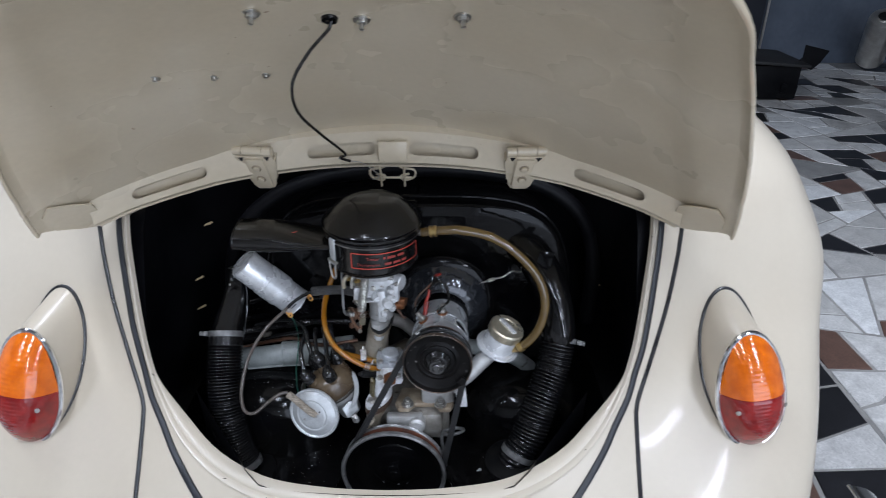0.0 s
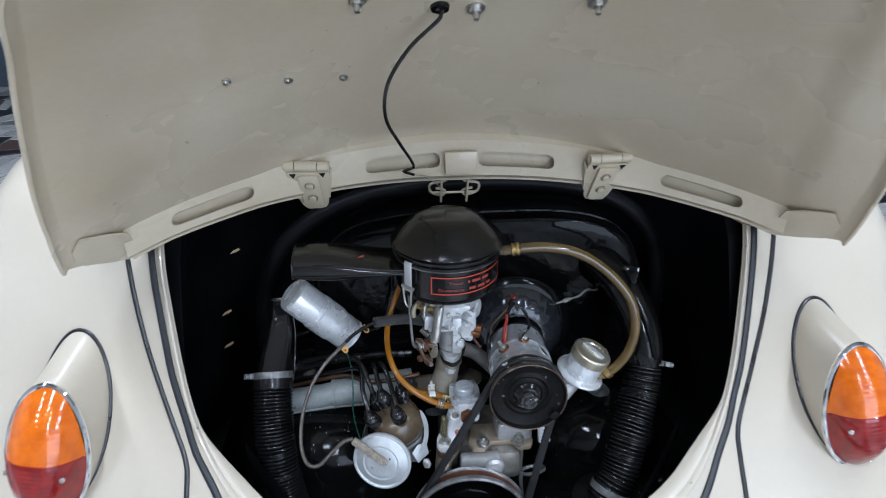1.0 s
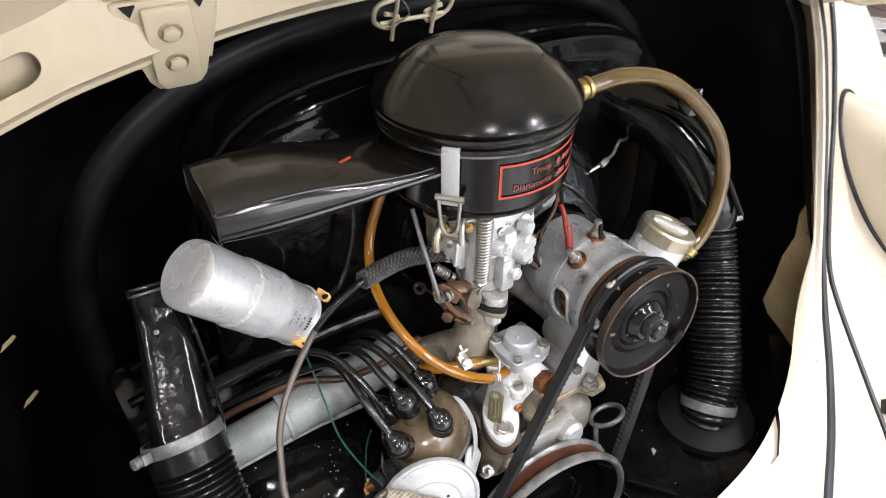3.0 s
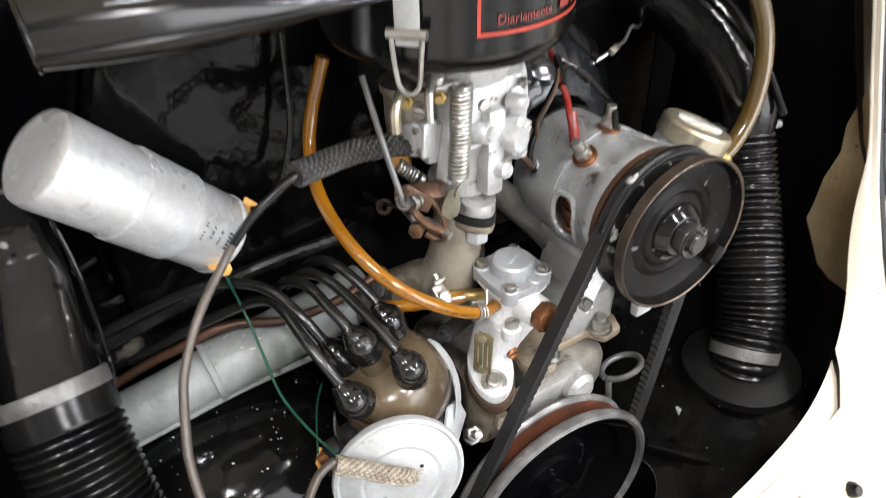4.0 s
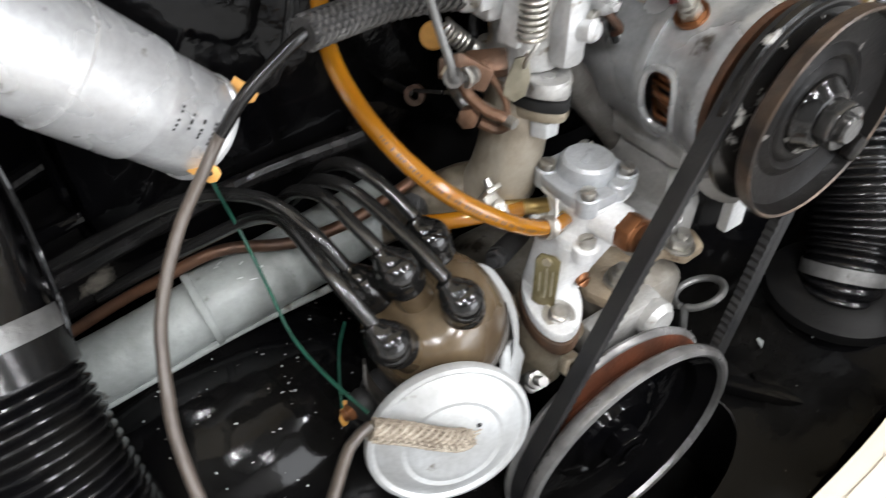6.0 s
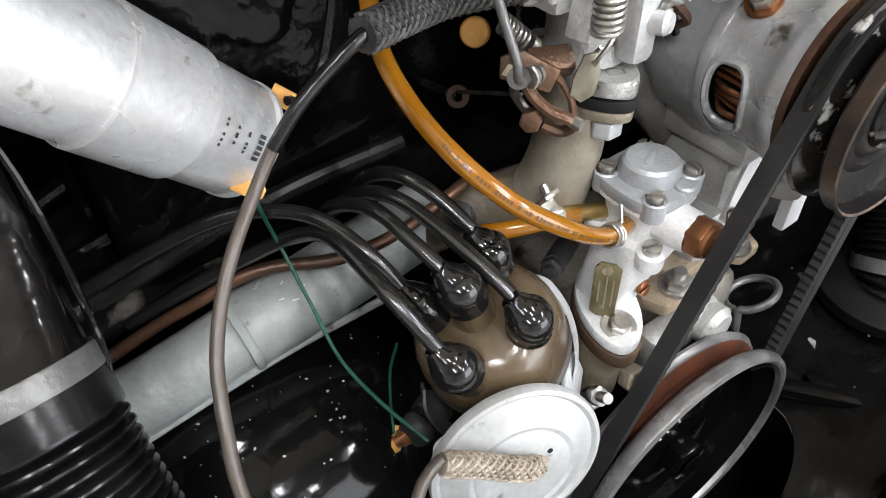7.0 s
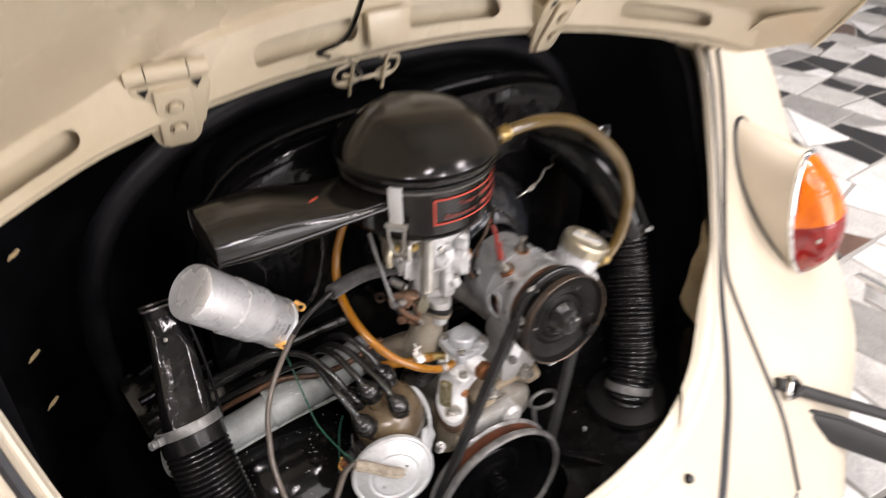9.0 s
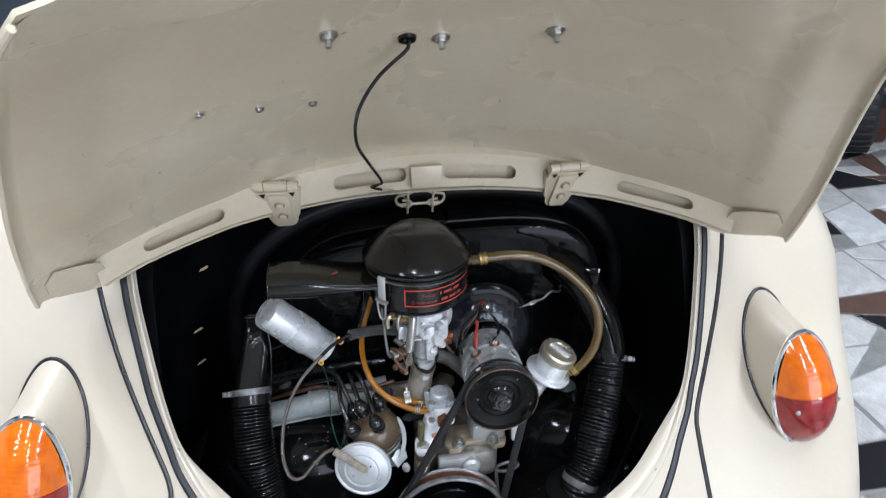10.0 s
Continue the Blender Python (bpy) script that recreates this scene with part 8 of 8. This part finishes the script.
def wires():
    hose = thing("vacuum_hose", "dark braided vacuum hose joined to a taupe pipe", "hose", (-0.09, 0.115, 0.60))
    part("braided_hose", tube(spline([(-0.036, 0.104, 0.600), (-0.056, 0.112, 0.602), (-0.078, 0.120, 0.601), (-0.100, 0.1185, 0.601), (-0.125, 0.1095, 0.604)], 0.002), lambda t, d: 0.0066, 16), BRAID_DARK, hose)
    braid(spline([(-0.036, 0.104, 0.600), (-0.056, 0.112, 0.602), (-0.078, 0.120, 0.601), (-0.100, 0.1185, 0.601), (-0.125, 0.1095, 0.604)], 0.001), 0.0068, hose)
    line = [(-0.117, 0.113, 0.604), (-0.126, 0.109, 0.604), (-0.139, 0.110, 0.596), (-0.154, 0.110, 0.586), (-0.167, 0.1105, 0.573), (-0.178, 0.106, 0.563), (-0.194, 0.095, 0.552), (-0.207, 0.085, 0.539), (-0.217, 0.073, 0.527), (-0.2215, 0.064, 0.519), (-0.225, 0.055, 0.512), (-0.230, 0.040, 0.497), (-0.231, 0.012, 0.474), (-0.222, -0.010, 0.458), (-0.206, -0.012, 0.455), (-0.188, 0.004, 0.463), (-0.172, 0.018, 0.468), (-0.160, 0.022, 0.468)]
    part("pipe_run", tube(spline(line, 0.005), 0.0026, 12), WIRE_GREY, hose, "taupe vacuum pipe")
    part("black_sleeve", tube(spline(line[:5], 0.004), lambda t, d: 0.0029 - 0.0002 * t, 12), WIRE_BLACK, hose, "black sleeve at the braided end")
    green = thing("green_wire", "thin green wire from the coil to the distributor", "cable", (-0.17, 0.13, 0.54))
    part("wire_run", tube(spline([(-0.1720, 0.1360, 0.5400), (-0.1690, 0.1450, 0.5200), (-0.1650, 0.1430, 0.4940), (-0.1640, 0.1230, 0.4700), (-0.1640, 0.1000, 0.4520), (-0.1580, 0.0720, 0.4420), (-0.1500, 0.0480, 0.4350)], 0.006), 0.0010, 10), WIRE_GREEN, green)
    part("branch_wire", tube(spline([(-0.1380, 0.0900, 0.4560), (-0.1440, 0.0900, 0.4380), (-0.1500, 0.0830, 0.4200), (-0.1540, 0.0760, 0.4070)], 0.004), 0.0008, 8), WIRE_GREEN, green, "thin green branch wire")
    red = thing("red_wire", "red battery wire bundled with black at the generator terminal", "cable", (0.07, 0.09, 0.60))
    part("wire_run", tube(spline([(0.060, 0.078, 0.583), (0.061, 0.086, 0.597), (0.066, 0.096, 0.606), (0.067, 0.104, 0.614), (0.074, 0.114, 0.619), (0.076, 0.125, 0.624), (0.084, 0.136, 0.622)], 0.003), 0.0023, 10), WIRE_RED, red)
    part("branch_wire", tube(spline([(0.044, 0.098, 0.583), (0.045, 0.100, 0.594), (0.050, 0.098, 0.604), (0.060, 0.102, 0.613), (0.072, 0.113, 0.620)], 0.003), 0.0015, 8), TIN_BROWN, red, "thin brown branch wire")
    part("tape", tube(spline([(0.0665, 0.102, 0.612), (0.074, 0.114, 0.6195), (0.077, 0.123, 0.624)], 0.003), 0.0032, 10), RUBBER, red, "black tape round the wires")
    part("sleeve", tube(spline([(0.060, 0.077, 0.580), (0.0615, 0.082, 0.590), (0.064, 0.088, 0.600)], 0.004), 0.0036, 10), WIRE_RED, red, "red terminal sleeve")
    black = thing("black_wire", "thin black wires looped behind the generator terminals", "cable", (0.08, 0.12, 0.61))
    part("wire_run", tube(spline([(0.044, 0.098, 0.556), (0.040, 0.100, 0.570), (0.050, 0.104, 0.590), (0.066, 0.108, 0.612), (0.085, 0.118, 0.618), (0.098, 0.11, 0.606)], 0.004), 0.0022, 8), WIRE_BLACK, black)
    part("wire_loop", tube(spline([(0.082, 0.064, 0.592), (0.090, 0.075, 0.600), (0.098, 0.090, 0.600), (0.094, 0.110, 0.612), (0.080, 0.122, 0.622)], 0.004), 0.0022, 8), WIRE_BLACK, black)
    coilwire = thing("coil_wire", "thin black wire behind the fuel hose", "cable", (-0.10, 0.16, 0.60))
    part("wire_run", tube(spline([(-0.141, 0.157, 0.561), (-0.128, 0.165, 0.556), (-0.115, 0.175, 0.56), (-0.10, 0.178, 0.60), (-0.095, 0.18, 0.66)], 0.006), 0.0022, 8), WIRE_BLACK, coilwire)


wires()
# ---- bumper mounting and the workshop behind ----
def bumper():
    bar = thing("bumper_mount", "black bumper bracket and rod with a chrome bumper end", "bumper", (0.6, -0.15, 0.28))
    way = Vector((0.80, -0.42, -0.43)).normalized()
    o = Vector((0.428, -0.116, 0.326))
    part("rod", tube([o - 0.03 * way, o + 0.12 * way, o + 0.40 * way], 0.0085, 16), RUBBER_DULL, bar, "black steel rod")
    part("rod_grommet", lathe([(0.0085, 0.004), (0.013, 0.004), (0.0155, 0.0), (0.0155, -0.008)], 24, o, way), RUBBER, bar, "black rubber grommet")
    part("rod_ring", lathe([(0.013, 0.0), (0.0185, 0.0), (0.0185, 0.004), (0.0155, 0.006), (0.013, 0.004)], 28, o - 0.004 * way, (0.25, -0.93, 0.28)), CHROME, bar, "bright ring round the rod")

    def arm(u, v):
        p = Vector((0.424, -0.118, 0.288)).lerp(Vector((0.70, -0.31, 0.130)), u) + Vector((0, 0, -0.03 * u * (1 - u)))
        w = 0.022 * min(1.0, 0.30 + 2.6 * u)
        k = v * 2 - 1
        return p + k * w * Vector((0.30, 0.12, 0.94)) + 0.006 * (1 - k * k) * Vector((0.1, -0.9, 0.3))
    part("bracket", grid(16, 6, arm), RUBBER_DULL, bar, "black curved bracket arm", solid=False)
    part("bracket_edge", tube([arm(k / 16, 1.0) for k in range(17)], 0.004, 8), RUBBER_DULL, bar)

    def blade(u, v):
        a = (u - 0.35) * 1.5
        x = 0.735 + 0.10 * v + 0.02 * math.cos(a)
        return x, -0.03 - 0.26 * u, 0.322 - 0.05 * u * u - 0.10 * v + 0.028 * math.sin(math.pi * v)
    part("chrome_end", grid(24, 10, blade), CHROME, bar, "chromed bumper end", solid=False)
    part("blade_inside", grid(20, 8, lambda u, v: Vector(blade(u, v)) + Vector((0.004, 0.0, -0.006))), RUST, bar, "rusty inner face", solid=False)
    part("blade_edge", tube([blade(k / 24, 0.0) for k in range(25)], 0.003, 8), CHROME, bar)


bumper()


SILENCER, SILENCER_AXIS = (3.425, 4.46, 0.085), (-0.30, -0.55, 0.78)


def parts_by_wall():
    pipe = thing("exhaust_silencer", "grey steel exhaust silencer leaning by the wall", "exhaust", (3.40, 4.45, 0))
    part("canister", lathe([(0.044, 0.45), (0.060, 0.447), (0.088, 0.440), (0.097, 0.425), (0.10, 0.40), (0.10, 0.0), (0, 0)], 32, SILENCER, SILENCER_AXIS), ALU_TUBE, pipe)
    part("pipe_mouth", lathe([(0.044, 0.40), (0.044, 0.458), (0.050, 0.458), (0.050, 0.44)], 32, SILENCER, SILENCER_AXIS), ALU_TUBE, pipe, "open pipe mouth")
    part("pipe_inside", lathe([(0, 0.40), (0.0435, 0.40), (0.0435, 0.45)], 32, SILENCER, SILENCER_AXIS), DARK, pipe)
    bench = thing("black_crate", "low black metal crate with folded flaps on the floor", "crate", (2.45, 3.9, 0))
    part("box", block((0.55, 0.45, 0.22), pose(2.14, 3.75, 0.12), 0.01), BAY_BLACK, bench)
    part("lid_sheet", block((0.62, 0.50, 0.02), pose(2.15, 3.75, 0.250, 0, 4, 0), 0.004), RUBBER_DULL, bench)
    part("flap", prism([(0, 0.03), (0.13, -0.01), (0.18, 0.03), (0.24, 0.11), (0.16, 0.13), (0.07, 0.15), (0.06, 0.07)], 0.012, frame_at((2.40, 3.62, 0.19), (0.1, -1, 0.2), (1, 0.1, 0)), 0.002), BAY_BLACK, bench)
    part("foot", block((0.14, 0.06, 0.06), pose(2.36, 3.56, 0.075, 0, 10, 20), 0.01), BAY_BLACK, bench)
    tyre = thing("tyre", "black car tyre standing on the marble floor", "tyre", (2.55, 2.15, 0))
    prof = []
    for i in range(21):
        a = 2 * math.pi * i / 20
        prof.append((0.235 + 0.065 * math.cos(a), 0.075 * math.sin(a)))
    part("carcass", lathe(prof, 48, (2.62, 2.30, 0.302), (0.75, -0.6, 0.12)), RUBBER_DULL, tyre)
    for i in range(36):
        w = 2 * math.pi * i / 36
        m = frame_at((2.62, 2.30, 0.302), (0.75, -0.6, 0.12))
        part("tread_block", block((0.014, 0.030, 0.11), m @ pose(0.298 * math.cos(w), 0.298 * math.sin(w), 0, 0, 0, math.degrees(w)), 0.003), RUBBER_DULL, tyre)
    spring = thing("rusty_spring", "rust-brown coil spring lying by the tyre", "spring", (2.75, 2.6, 0))
    coil = [(2.80 + 0.06 * math.cos(a), 2.45 + 0.06 * math.sin(a), 0.20 + 0.22 * a / (12 * math.pi)) for a in [12 * math.pi * i / 144 for i in range(145)]]
    part("spring_wire", tube(coil, 0.009, 8), RUST, spring)
    part("spring_seat", block((0.2, 0.2, 0.2), pose(2.80, 2.45, 0.10), 0.02), RUST, spring)


parts_by_wall()


def floor():
    """Broken marble set in grout: irregular pieces split out of one sheet."""
    ground = tagged(part("floor", block((14, 14, 0.2), pose(0.7, 0.1, -0.103), 0), GROUT), "workshop floor of broken white, grey and black marble", "floor", kind="structure")
    rng = random.Random(7)

    def cut(poly, depth):
        xs, ys = [p[0] for p in poly], [p[1] for p in poly]
        w, h = max(xs) - min(xs), max(ys) - min(ys)
        area = 0.5 * abs(sum(a[0] * b[1] - b[0] * a[1] for a, b in zip(poly, poly[1:] + poly[:1])))
        if area < rng.uniform(0.012, 0.085) or depth > 16:
            yield poly
            return
        cx, cy = (max(xs) + min(xs)) / 2 + rng.uniform(-0.18, 0.18) * w, (max(ys) + min(ys)) / 2 + rng.uniform(-0.18, 0.18) * h
        a = (0.0 if w < h else math.pi / 2) + rng.gauss(0, 0.30)
        nx, ny = -math.sin(a), math.cos(a)
        one, two = [], []
        for p, q in zip(poly, poly[1:] + poly[:1]):
            dp, dq = (p[0] - cx) * nx + (p[1] - cy) * ny, (q[0] - cx) * nx + (q[1] - cy) * ny
            (one if dp >= 0 else two).append(p)
            if (dp >= 0) != (dq >= 0):
                t = dp / (dp - dq)
                x = (p[0] + t * (q[0] - p[0]), p[1] + t * (q[1] - p[1]))
                one.append(x)
                two.append(x)
        for half in (one, two):
            if len(half) >= 3:
                yield from cut(half, depth + 1)

    def piece(poly):
        cx, cy = sum(p[0] for p in poly) / len(poly), sum(p[1] for p in poly) / len(poly)
        gap = 0.007
        ring = []
        for x, y in poly:
            d = math.hypot(x - cx, y - cy) or 1
            k = max(0.3, 1 - gap / d * 1.3)
            ring.append((cx + (x - cx) * k, cy + (y - cy) * k))
        n = len(ring)
        top = [Vector((cx + (x - cx) * 0.985, cy + (y - cy) * 0.985, 0.0)) for x, y in ring]
        mid = [Vector((x, y, -0.0015)) for x, y in ring]
        low = [Vector((x, y, -0.006)) for x, y in ring]
        faces = [tuple(range(n))]
        for j in (0, 1):
            faces += [(j * n + i, (j + 1) * n + i, (j + 1) * n + (i + 1) % n, j * n + (i + 1) % n) for i in range(n)]
        return top + mid + low, faces

    pieces = list(cut([(0.45, -1.1), (5.58, -1.1), (5.58, 4.68), (0.45, 4.68)], 0)) + list(cut([(-4.18, -1.1), (0.45, -1.1), (0.45, 4.68), (-4.18, 4.68)], 0)) + list(cut([(-4.18, -4.48), (5.58, -4.48), (5.58, -1.1), (-4.18, -1.1)], 0))
    pieces.sort(key=lambda p: math.hypot(sum(q[0] for q in p) / len(p) - 0.9, sum(q[1] for q in p) / len(p) - 0.6))
    for poly in pieces[:FLOOR_PARTS]:
        points, faces = piece(poly)
        mesh = bpy.data.meshes.new("marble_piece")
        c = sum(points, Vector()) / len(points)
        mesh.from_pydata([tuple(p - c) for p in points], [], faces)
        mesh.materials.append(MARBLE)
        ob = new("marble_piece", mesh)
        ob.location = c
        ob.parent = ground
    # the stones farther off, gathered by kind of stone
    points, faces = [], []
    for poly in pieces[FLOOR_PARTS:]:
        p, f = piece(poly)
        k = len(points)
        points += [tuple(q) for q in p]
        faces += [tuple(k + i for i in one) for one in f]
    mesh = bpy.data.meshes.new("far_marble")
    mesh.from_pydata(points, [], faces)
    mesh.materials.append(MARBLE_FAR)
    ob = new("far_marble", mesh)
    ob.parent = ground
    tagged(ob, kind="stuff")


FLOOR_PARTS = 300
floor()
